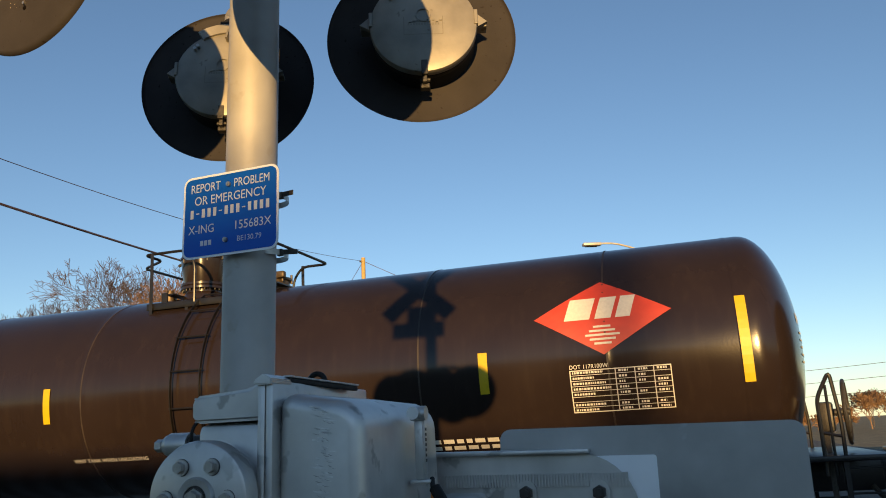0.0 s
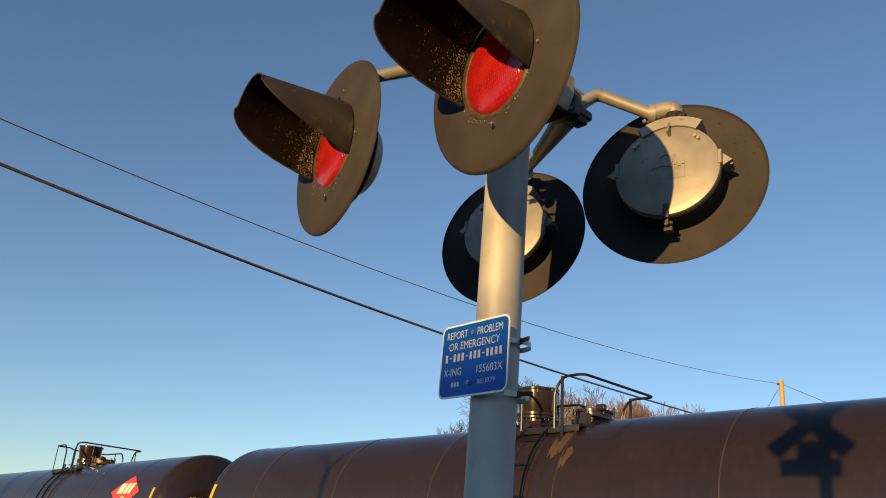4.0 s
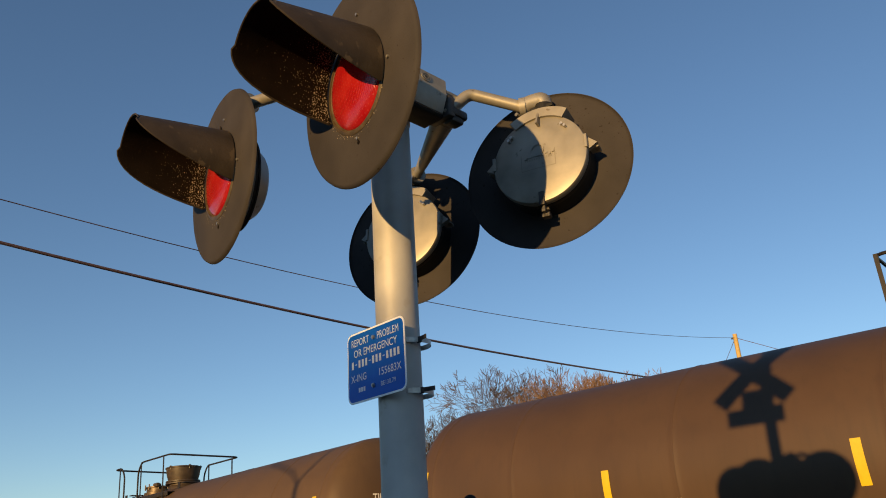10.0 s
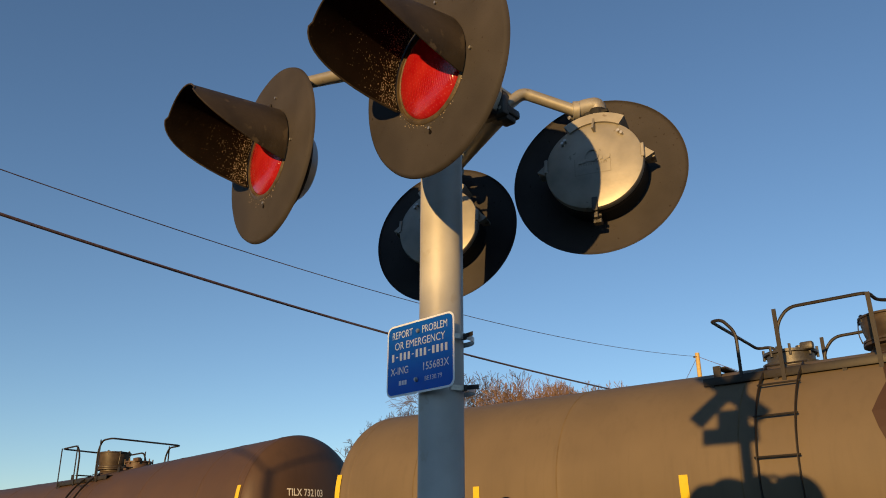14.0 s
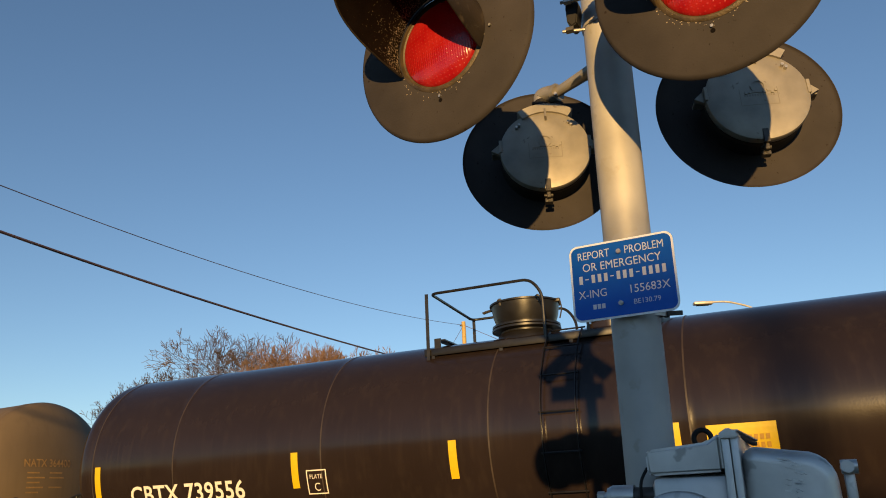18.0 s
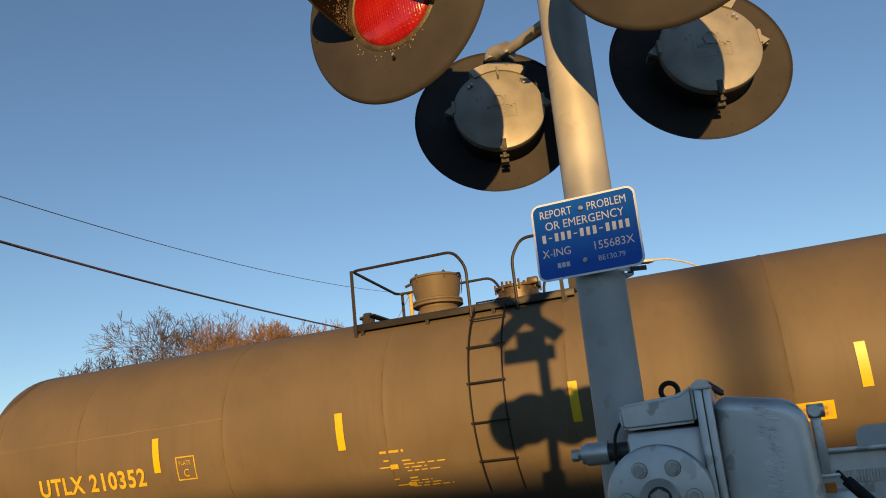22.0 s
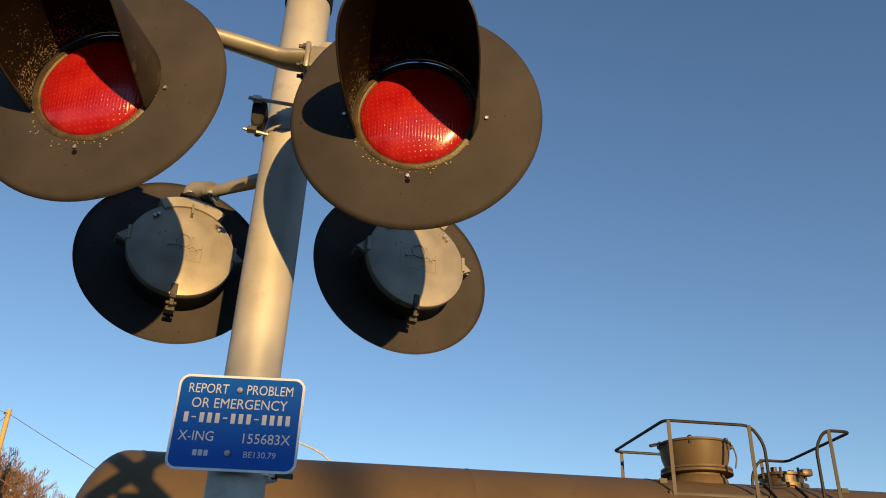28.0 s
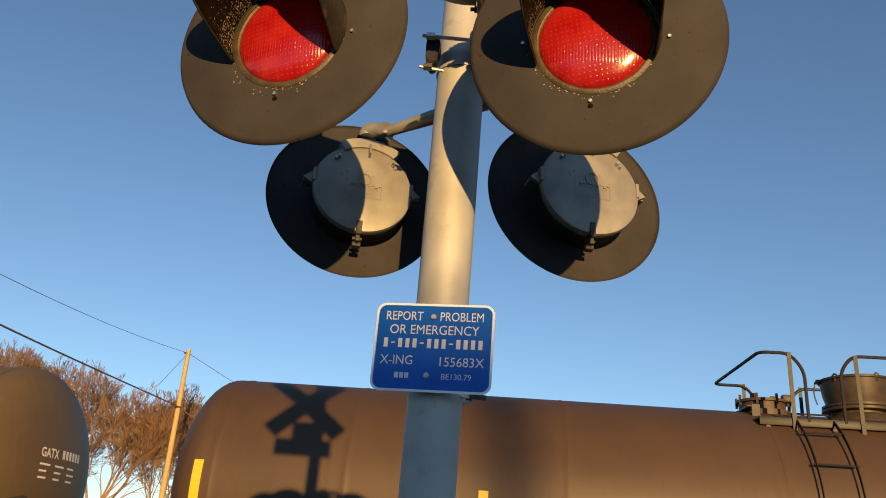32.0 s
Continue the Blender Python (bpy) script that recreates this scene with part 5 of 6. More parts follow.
def end_deck_mesh():
    bm = bmesh.new()
    box(bm, (0.55, 0, 1.08), (1.05, 2.9, 0.06), 0.01)
    box(bm, (0.2, 0, 0.86), (1.9, 0.60, 0.40), 0.02)
    box(bm, (-0.9, 0, 1.05), (1.3, 1.3, 0.5), 0.05)
    for s in (-1, 1):
        box(bm, (1.02, s * 1.36, 0.75), (0.05, 0.06, 0.70))
        box(bm, (0.60, s * 1.36, 0.75), (0.05, 0.06, 0.70))
        for z in (0.45, 0.72, 0.98):
            rod(bm, (0.60, s * 1.37, z), (1.02, s * 1.37, z), 0.012, 6)
    return bm


def coupler_mesh():
    bm = bmesh.new()
    box(bm, (0.95, 0, 0.84), (0.75, 0.16, 0.18), 0.03)
    box(bm, (1.25, 0.03, 0.84), (0.2, 0.28, 0.28), 0.05)
    tube(bm, bend([(1.0, -0.35, 0.72), (1.2, -0.35, 0.45), (1.45, -0.3, 0.42)], 0.1), 0.03, 8)
    return bm


def brake_mesh():
    bm = bmesh.new()
    ring = [(0.0, 0.35 * math.cos(2 * math.pi * k / 24), 0.35 * math.sin(2 * math.pi * k / 24)) for k in range(24)]
    tube(bm, ring, 0.022, 8, True)
    for k in range(5):
        a = 2 * math.pi * k / 5
        rod(bm, (0, 0, 0), (0, 0.35 * math.cos(a), 0.35 * math.sin(a)), 0.016, 6)
    rod(bm, (-0.25, 0, 0), (0.03, 0, 0), 0.04, 10)
    box(bm, (-0.22, 0, -0.05), (0.16, 0.22, 0.34), 0.03)
    box(bm, (-0.24, 0, -0.6), (0.06, 0.06, 0.9))
    return bm


def truck_mesh():
    bm = bmesh.new()
    for s in (-1, 1):
        y = s * 1.0
        plate_pts = [(-1.05, 0.55), (-0.75, 0.62), (-0.35, 0.72), (0.35, 0.72), (0.75, 0.62), (1.05, 0.55), (1.05, 0.38), (0.78, 0.38), (0.45, 0.22), (-0.45, 0.22), (-0.78, 0.38), (-1.05, 0.38)]
        plate(bm, plate_pts, y - 0.07, y + 0.07)
        for k in (-0.14, 0, 0.14):
            rod(bm, (k, y + s * 0.09, 0.30), (k, y + s * 0.09, 0.55), 0.06, 10)
        for x in (-0.89, 0.89):
            rod(bm, (x, y - 0.1, 0.458), (x, y + 0.12, 0.458), 0.13, 14)
    box(bm, (0, 0, 0.62), (0.42, 2.2, 0.22), 0.03)
    return bm


def wheels_mesh():
    bm = bmesh.new()
    wheelset(bm, 0)
    return bm


def tank_car(name_label, x16, paint, mark=None, mirror=False, detail=(), walkway=False, seed=0, manway=-0.2, top="long", dome=1.0, cap=1.0,
             stripes=(-7.75, -4.65, -1.65, 1.46, 4.60, 7.65), lift=(0.0, 0.0), sag=0.0, drops=(0.0, 0.0), ends=(0.0, 0.0)):
    """A tank car whose middle stands at x16 sixteen seconds in; mirror: the valve end of the top platform lies to -x."""
    rng = random.Random(seed)
    car = thing("tank_car", (0, 0, 0), name_label, "tank car", "tank cars of the train")
    s = -1 if mirror else 1
    steel = M["black_steel"] if "black" in paint.name else STEEL
    add(car, "tank", "shell%s" % ((lift, sag, ends),), lambda: bent_shell(lift, sag, ends), paint, label="long cylindrical tank with welded seams", smooth=30)
    mx = manway
    rise = 0.10 if walkway else 0.0
    for x in SEAMS:
        if (x < -7 and ends[0]) or (x > 7 and ends[1]):
            continue
        add(car, "weld_seam", "seam", seam_mesh, SEAM_PAINT.get(paint.name, paint), Matrix.Translation((x, 0, 0)), smooth=30)
    T = Matrix.Translation
    add(car, "manway", "manway", manway_mesh, M["manway"] if (paint.name.endswith("brown_tank") and seed != 9) or seed == 5 else M["black_steel"] if seed in (6, 8) else paint, T((mx, 0, TOP - 0.02 + rise)) @ Matrix.Diagonal((dome, dome, cap, 1)), "round bolted manway")
    for k in range(14):
        a = math.pi * (1.0 + k / 13)
        add(car, "manway_bolt", "mbolt", manway_bolt, M["dark_steel"], T((mx + 0.375 * dome * math.cos(a), 0.375 * dome * math.sin(a), TOP - 0.02)))
    lid = T((mx, 0, TOP - 0.02 + rise)) @ Matrix.Rotation(0 if not mirror else math.pi, 4, 'Z') @ Matrix.Diagonal((dome, dome, cap, 1))
    add(car, "lid_hinge", "lidh", lid_hinge, M["dark_steel"], lid)
    add(car, "lid_handle", "lidn", lid_handle, M["dark_steel"], lid)
    add(car, "lid_chain", "lidc", lid_chain, M["dark_steel"], lid, "short hanging chain")
    for k in range(5):
        add(car, "eye_bolt", "eyeb", eye_bolt, M["dark_steel"], lid @ T((0.40 * math.cos(0.6 + k * 1.2), 0.40 * math.sin(0.6 + k * 1.2), 0)))
    add(car, "loading_valve", "valve", valve_mesh, M["dark_steel"] if seed == 5 else M["brass_valves"] if seed % 2 else paint, T((mx + s * (1.17 if top == "narrow" else 1.27), 0, TOP - 0.02 - 0.08 * walkway)), "low ring of loading valves")
    if top in ("narrow", "low"):
        add(car, "relief_valve", "relief", relief_mesh, M["brass_valves"], T((mx - s * 0.62, 0, TOP - 0.02)), "squat brass relief valve")
    if top == "long":
        add(car, "relief_valve", "relief", relief_mesh, M["dark_steel"], T((mx - s * 1.18, 0, TOP - 0.02)), "squat dark relief valve")
    a, b, posts, span, ladder, h, jog = TOPS[top]
    pw = span[1] - span[0]
    deck = DECK - 0.10 if top in ("long", "mid") else DECK + rise
    h += max(0.0, DECK - deck)
    add(car, "top_platform", "platform" + top, platform_mesh(pw), steel, T((mx + s * (span[0] + span[1]) / 2, 0, deck + (0.13 if top == "long" else 0.0))), "narrow steel top platform")
    for n, (o, q) in enumerate((a, b)):
        add(car, "guard_rail", "guard%s%d%d" % (top, n, s), (lambda o=o, q=q, n=n: flip_bm(guard_mesh(o, q, h, jog if n == 0 else 0)(), s)), steel, T((mx, 0, deck)), "bent pipe guard rail")
    for x in posts:
        for y, turn in ((-RAIL_Y - 0.012, 0), (RAIL_Y + 0.012, math.pi)):
            add(car, "rail_post", "post%.2f" % h, rail_post_mesh(h), steel, T((mx + s * x, y, deck)) @ Matrix.Rotation(turn, 4, 'Z'))
    if walkway:
        bm = bmesh.new()
        pts = [(mx + s * (0.2 + 0.78 * k / 12), -RAIL_Y, deck + h - 0.05 - 0.16 * math.sin(math.pi * k / 12)) for k in range(13)]
        tube(bm, pts, 0.010, 6)
        part("guard_chain", bm, M["steel"], car, "thin steel chain between the guard rails")
    # ladder down the flank
    lx = mx + s * ladder
    for k in (-1, 1):
        add(car, "ladder_stile", "stile%d" % k, ladder_side(k), steel, T((lx, 0, Z_T)))
    for k in range(6):
        a = radians(62 - 18.0 * k)
        add(car, "ladder_rung", "rung", rung_mesh, steel, T((lx, -(R_T + 0.085) * math.cos(a), Z_T + (R_T + 0.085) * math.sin(a))))
    # ends
    for e in (-1, 1):
        rot = T((e * HALF, 0, 0)) @ (Matrix.Identity(4) if e > 0 else Matrix.Rotation(math.pi, 4, 'Z'))
        add(car, "end_deck", "deck", end_deck_mesh, steel, rot, "steel end deck and sill")
        for y in (-1.30, 1.30):
            add(car, "end_rail", "endframe" if seed < 3 else "endrailhigh" if seed in (3, 4, 5, 9) else "endrail", end_frame_mesh if seed < 3 else end_rail_high_mesh if seed in (3, 4, 5, 9) else end_rail_mesh, steel, rot @ T((0, y, -0.15)), "bent pipe end rail")
        add(car, "coupler", "coupler", coupler_mesh, M["running"], rot, "grimy knuckle coupler")
        tr = T((e * 6.4, 0, 0))
        add(car, "truck", "truck", truck_mesh, M["running"], tr, "cast truck frame")
        for dx in (-0.89, 0.89):
            add(car, "wheelset", "wheels", wheels_mesh, M["running"], T((e * 6.4 + dx, 0, 0)), "pair of steel wheels")
    add(car, "hand_brake", "brake", brake_mesh, M["dark_steel"], T((HALF + 0.80, -0.69, 1.56)) @ Matrix.Rotation(radians(-12), 4, 'Z'), "hand brake wheel on its post")
    # reflective stripes
    for u in stripes:
        tall = abs(u) > 7
        bm = bmesh.new()
        drop = drops[1] if tall else drops[0]
        put_flat(bm, bar_shape(u - 0.056, (-0.42 if tall else -0.36) - drop, u + 0.056, (0.56 if tall else 0.13) - drop, 1, 10), lambda a, b: side_point(a, b, 0.010))
        part("stripe", bm, M["yellow"], car, "upright yellow reflective stripe")
    if walkway:
        up = TOP + rise
        for e in (-1, 1):
            w, c = (6.9, -4.95) if e < 0 else (7.0, 4.9)
            for y in (-0.66, 0.66):
                bm = bmesh.new()
                box(bm, (c, y, up - 0.015), (w, 0.016, 0.11), 0.004)
                part("roof_walk_edge", bm, M["sooty"], car, "long side plate of the roof walk")
            bm = bmesh.new()
            box(bm, (c, 0, up + 0.015), (w, 1.34, 0.02))
            part("roof_walk", bm, M["running"], car, "dark grating roof walk")
            for k in range(3):
                for y in (-0.685, 0.685):
                    bm = bmesh.new()
                    box(bm, (c - w / 2 + 0.95 + k * 2.5, y, up - 0.075), (0.09, 0.03, 0.20), 0.006)
                    part("walk_bracket", bm, M["brass_valves"], car, "pale dusty bracket of the roof walk")
            for y in (-0.6, 0.6):
                bm = bmesh.new()
                tube(bm, bend([(e * 8.4, y, up + 0.0), (e * 8.4, y, up + 0.41), (e * 8.28, y, up + 0.54), (e * 7.9, y, up + 0.54), (e * 7.75, y, up + 0.41), (e * 7.75, y, up + 0.0)], 0.1, 4), 0.022, 8)
                part("end_guard_rail", bm, M["black_steel"], car, "bent pipe hoop at the end of the roof walk")
            for y in (-0.62, -0.22):
                bm = bmesh.new()
                tube(bm, bend([(e * 8.4, y, up + 0.0), (e * 8.62, y, up - 0.02), (e * 8.66, y, 2.1), (e * 8.66, y, 1.1)], 0.1, 4), 0.018, 8)
                part("ladder_stile", bm, M["black_steel"], car)
            for k in range(9):
                bm = bmesh.new()
                rod(bm, (e * 8.66, -0.62, 1.4 + k * 0.3), (e * 8.66, -0.22, 1.4 + k * 0.3), 0.012, 6)
                part("ladder_rung", bm, M["black_steel"], car)
    if mark:
        text, material, size, u, v = mark
        stencil = material is M["yellow_paint"]
        put_text(car, text, u, v, size, material, 1.02 if seed == 2 else 0.87 if stencil else 0.95, 0.010 if stencil else 0.006, spacing=1.11 if stencil else 1.04)
    for what in detail:
        what(car, rng)
    # everything but the running gear follows the tank's slope
    for ob in car.children:
        kind = ob.name.split(".")[0]
        if kind in ("tank", "end_deck", "coupler", "truck", "wheelset"):
            continue
        if kind in ("end_lettering", "capacity_bar", "number_bar"):
            for v in ob.data.vertices:
                v.co.x -= ends[1]
        if ob.data.users > 1 or ob.location.length > 1e-6:
            ob.location.z += settle(ob.location.x, lift, sag)
        else:
            for v in ob.data.vertices:
                v.co.z += settle(v.co.x, lift, sag)
    rows = []
    for t in range(33):   # both trucks follow the grade
        x = x16 - SPEED * (t - 16)
        low, high = grade(x - 6.4), grade(x + 6.4)
        rows.append((t, pose(x, TRACK_Y, (low + high) / 2, 0, -math.degrees(math.atan2(high - low, 12.8)), 0)))
    TRAIN.append((car, rows))
    return car


def flip_bm(bm, s):
    if s < 0:
        bmesh.ops.scale(bm, vec=(-1, 1, 1), verts=bm.verts)
        bmesh.ops.reverse_faces(bm, faces=bm.faces[:])
    return bm


TRAIN = []
STEEL = M["car_steel"]
M["manway"] = mat("rusty_manway_paint", (0.046, 0.032, 0.021), 0.5, 0.1, 0.35, 7, 0.1, 50, spec=0.35)
M["brass_valves"] = mat("worn_valve_metal", (0.085, 0.058, 0.032), 0.45, 0.45, 0.4, 14, 0.2, 60)


def end_mark(text, material, shift_u=0.0):
    """Reporting mark and two lines of unreadable words on the +x head."""
    def make(car, rng):
        words = word_shapes(text, 0.19, 1.02, 0.8, 0.003)
        half = (words[-1][0] + max(a for a, b in words[-1][1])) / 2
        for shift, vs, fs in words:
            bm = bmesh.new()
            put_flat(bm, ([(a + shift - half - 0.35 + shift_u, b + 0.25) for a, b in vs], fs), lambda a, b: head_point(a, b, 0.006))
            part("end_lettering", bm, material, car)
        for k, n in ((0, 2), (1, 2), (2, 1), (3, 2), (4, 1)):
            for j in range(n):
                bm = bmesh.new()
                w = rng.uniform(0.16, 0.34)
                u = -0.75 + shift_u + 0.42 * j
                put_flat(bm, bar_shape(u, 0.13 - 0.085 * k, u + w, 0.155 - 0.085 * k, 3, 1), lambda a, b: head_point(a, b, 0.006))
                part("capacity_bar", bm, material, car)
    return make


def end_bars(material):
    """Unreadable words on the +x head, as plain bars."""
    def make(car, rng):
        bm = bmesh.new()
        vs, fs = letters("GATX", 0.17, 'LEFT', 1.02, 0.8, 0.003)
        put_flat(bm, ([(a - 0.60, b + 0.25) for a, b in vs], fs), lambda a, b: head_point(a, b, 0.006))
        part("end_lettering", bm, material, car)
        for k in range(6):
            bm = bmesh.new()
            put_flat(bm, bar_shape(-0.13 + 0.09 * k, 0.26, -0.07 + 0.09 * k, 0.375, 1, 3), lambda a, b: head_point(a, b, 0.006))
            part("number_bar", bm, material, car)
        for k in range(3):
            for j in range(3):
                bm = bmesh.new()
                put_flat(bm, bar_shape(-0.6 + 0.32 * j, 0.14 - 0.085 * k, -0.6 + 0.32 * j + rng.uniform(0.14, 0.26), 0.165 - 0.085 * k, 3, 1), lambda a, b: head_point(a, b, 0.006))
                part("capacity_bar", bm, material, car)
    return make


def plate_mark(u, v, material, letter="C"):
    def make(car, rng):
        put_bars(car, frame_bars(u, v, u + 0.32, v + 0.34, 0.016), material, "plate_frame")
        put_text(car, "PLATE", u + 0.05, v + 0.22, 0.085, material, 0.85)
        put_text(car, letter, u + 0.11, v + 0.05, 0.16, material, 0.9)
    return make


def table_mark(u, v, material, title=None):
    def make(car, rng):
        data_table(car, u, v, material, rng)
        if title:
            put_text(car, title, u + (0.72 if "J100W" in title and " " not in title else 0.0), v + 0.515, 0.068, material, 0.9)
    return make


def lines_mark(rows, material, name="small_lettering"):
    def make(car, rng):
        for u, v, w, h in rows:
            x = u
            while x < u + w:
                k = rng.uniform(0.05, 0.16)
                put_bars(car, [(x, v, min(x + k, u + w), v + h)], material, name)
                x += k + 0.035
    return make


def arrow_mark(u, v, material):
    """A small stencilled valve key: a thin stem and a square head."""
    def make(car, rng):
        put_bars(car, [(u, v + 0.012, u + 0.17, v + 0.03), (u + 0.16, v - 0.012, u + 0.27, v + 0.055)], material, "valve_key_mark")
    return make


def placard(u, v, w, h):
    def make(car, rng):
        bm = bmesh.new()
        put_flat(bm, bar_shape(u, v, u + w, v + h, 1, 6), lambda a, b: side_point(a, b, 0.006))
        sheet = part("placard", bm, M["yellow"], car, "yellow emergency number placard")
        if h < 0.3:
            bm = bmesh.new()
            put_flat(bm, bar_shape(u + 0.035, v + 0.035, u + w - 0.035, v + h - 0.035, 1, 4), lambda a, b: side_point(a, b, 0.009))
            part("placard_field", bm, M["placard"], sheet, "faded tan middle of the placard")
            for k in range(2):
                for j in range(6):
                    bm = bmesh.new()
                    x = u + 0.06 + j * (w - 0.12) / 6
                    put_flat(bm, bar_shape(x, v + 0.055 + 0.065 * k, x + (w - 0.12) / 6 - 0.016, v + 0.095 + 0.065 * k), lambda a, b: side_point(a, b, 0.012))
                    part("placard_bar", bm, M["ochre"], sheet)
            return
        for k in range(3):
            z = v + h - 0.05 - (k + 1) * (h - 0.08) / 3.2
            n = 10
            for j in range(n):
                if j == 3:
                    continue
                x = u + 0.08 * w + j * 0.084 * w
                bm = bmesh.new()
                put_flat(bm, bar_shape(x, z, x + 0.055 * w, z + 0.16 * h), lambda a, b: side_point(a, b, 0.010))
                part("placard_bar", bm, M["ochre"], sheet)
    return make


def diamond(car, rng):
    """A red diamond panel with a plain pale emblem in place of its lettering."""
    u, v, a, b = 6.17, 0.48, 0.80, 0.48
    bm = bmesh.new()
    n = 10
    for i in range(n):
        for j in range(n):
            p, q = i / n, j / n
            pts = [(p, q), (p + 1 / n, q), (p + 1 / n, q + 1 / n), (p, q + 1 / n)]
            vs = [(u + a * (x - y), v + b * (x + y - 1)) for x, y in pts]
            put_flat(bm, (vs, [(0, 1, 2, 3)]), lambda c, d: side_point(c, d, 0.006))
    bmesh.ops.remove_doubles(bm, verts=bm.verts[:], dist=1e-5)
    panel = part("diamond_panel", bm, M["red_panel"], car, "red diamond panel with a pale emblem")
    bm = bmesh.new()
    for k, w in enumerate((0.30, 0.19, 0.17)):   # three plain slanted blocks
        x = u - 0.44 + (0, 0.36, 0.60)[k]
        grid, fs = bar_shape(0, 0, 1, 1, 4, 8)
        vs = [(x + w * p + 0.08 * q, v - 0.05 + 0.28 * q) for p, q in grid]
        put_flat(bm, (vs, fs), lambda c, d: side_point(c, d, 0.011))
    for k in range(5):
        w = 0.20 - abs(k - 2) * 0.05
        put_flat(bm, bar_shape(u - w, v - 0.16 - k * 0.05, u + w, v - 0.135 - k * 0.05), lambda c, d: side_point(c, d, 0.011))
    part("emblem", bm, M["white_paint"], panel, "plain pale emblem blocks")


def put_lines(rows, material):
    def make(car, rng):
        for text, u, v, size in rows:
            put_text(car, text, u, v, size, material, 0.95, 0.001)
    return make


def spill(car, rng):
    """A brown spill that runs down the flank from the manway."""
    bm = bmesh.new()
    n = 16
    left = [0.46 - 0.07 * math.sin(0.9 * k) - rng.uniform(0, 0.05) for k in range(n)]
    right = [1.18 + 0.07 * math.sin(0.7 * k + 1) + rng.uniform(0, 0.06) - 0.010 * k for k in range(n)]
    vs, fs = [], []
    for k in range(n):
        v = 2.2 - 2.9 * k / (n - 1)
        w = 1.0 if k < 9 else 1.0 - (k - 8) / (n - 8)
        mid = (left[k] + right[k]) / 2
        vs += [(mid + (left[k] - mid) * w, v), (mid + (right[k] - mid) * w, v)]
        if k:
            fs.append((2 * k - 2, 2 * k - 1, 2 * k + 1, 2 * k))
    put_flat(bm, (vs, fs), lambda a, b: side_point(a, b, 0.009))
    part("spill", bm, SPILL, car, "dried brown spill below the manway")


def scratches(rows):
    """Long thin pale rub marks along the flank: each runs from (u0, v0) to (u1, v1)."""
    def make(car, rng):
        for u0, v0, u1, v1, w in rows:
            bm = bmesh.new()
            n = 24
            pts = []
            for k in range(n + 1):
                f = k / n
                z = v0 + (v1 - v0) * f + rng.uniform(-0.006, 0.006)
                h = w * rng.uniform(0.25, 1.0)
                pts.append([(u0 + (u1 - u0) * f, z), (u0 + (u1 - u0) * f, z + h)])
            for (a, b), (c, d) in zip(pts, pts[1:]):
                put_flat(bm, ([a, c, d, b], [(0, 1, 2, 3)]), lambda p, q: side_point(p, q, 0.005))
            part("rub_mark", bm, RUBBED, car, "long pale rub mark")
    return make


def peel(u, v):
    """Patches where the black paint has peeled off to tan primer."""
    def make(car, rng):
        for k in range(11):
            du, dv = rng.gauss(0, 0.17), rng.gauss(0, 0.16)
            w, hh = rng.uniform(0.025, 0.06), rng.uniform(0.08, 0.24)
            bm = bmesh.new()
            pts = []
            for i in range(18):
                a = 2 * math.pi * i / 18
                q = rng.uniform(0.65, 1.15)
                pts.append((u + du + w * q * math.cos(a), v + dv + hh * q * math.sin(a)))
            pts = [(u + du, v + dv)] + pts
            put_flat(bm, (pts, [(0, i, i % 18 + 1) for i in range(1, 19)]), lambda c, e: side_point(c, e, 0.006))
            part("peeled_patch", bm, PRIMER, car, "tan primer where paint has peeled")
    return make


def graffiti(u, v, sc):
    def make(car, rng):
        bm = bmesh.new()
        for k in range(4):
            pts = []
            for i in range(15):
                a = 2 * math.pi * i / 12 + k
                pts.append((u + sc * (0.22 * k + 0.14 * math.cos(a) + 0.03 * math.sin(3 * a)), v + sc * (0.17 * math.sin(a) + 0.03 * math.cos(2 * a + k))))
            for (a0, b0), (a1, b1) in zip(pts, pts[1:]):
                d = Vector((a1 - a0, b1 - b0))
                nrm = Vector((-d.y, d.x)).normalized() * 0.018 * sc
                vs = [(a0 + nrm.x, b0 + nrm.y), (a1 + nrm.x, b1 + nrm.y), (a1 - nrm.x, b1 - nrm.y), (a0 - nrm.x, b0 - nrm.y)]
                put_flat(bm, (vs, [(0, 1, 2, 3)]), lambda c, e: side_point(c, e, 0.007))
        part("spray_scrawl", bm, M["teal_paint"], car, "teal spray paint scrawl")
    return make


BLACK = tank_paint("gloss_black_tank", (0.020, 0.0135, 0.0125), 0.18, (0.031, 0.022, 0.018), 0.0, spec=0.40)
BLACK2 = tank_paint("satin_black_tank", (0.018, 0.0125, 0.0115), 0.18, (0.033, 0.024, 0.019), spec=0.36)
BROWN = tank_paint("brown_tank", (0.086, 0.052, 0.027), 0.55, (0.064, 0.039, 0.022), spec=0.28)
BROWN2 = tank_paint("dark_brown_tank", (0.066, 0.038, 0.022), 0.52, (0.047, 0.029, 0.019), spec=0.3)
OLIVE = tank_paint("olive_brown_tank", (0.096, 0.065, 0.034), 0.55, (0.070, 0.048, 0.026), spec=0.28)
TAN = tank_paint("tan_grey_tank", (0.120, 0.089, 0.056), 0.6, (0.092, 0.068, 0.043), spec=0.25)
PRIMER = tank_paint("tan_primer", (0.066, 0.042, 0.026), 0.6, (0.045, 0.03, 0.02), spec=0.25)
RUBBED = tank_paint("rubbed_tan_paint", (0.17, 0.125, 0.075), 0.6, (0.13, 0.095, 0.055), spec=0.25)
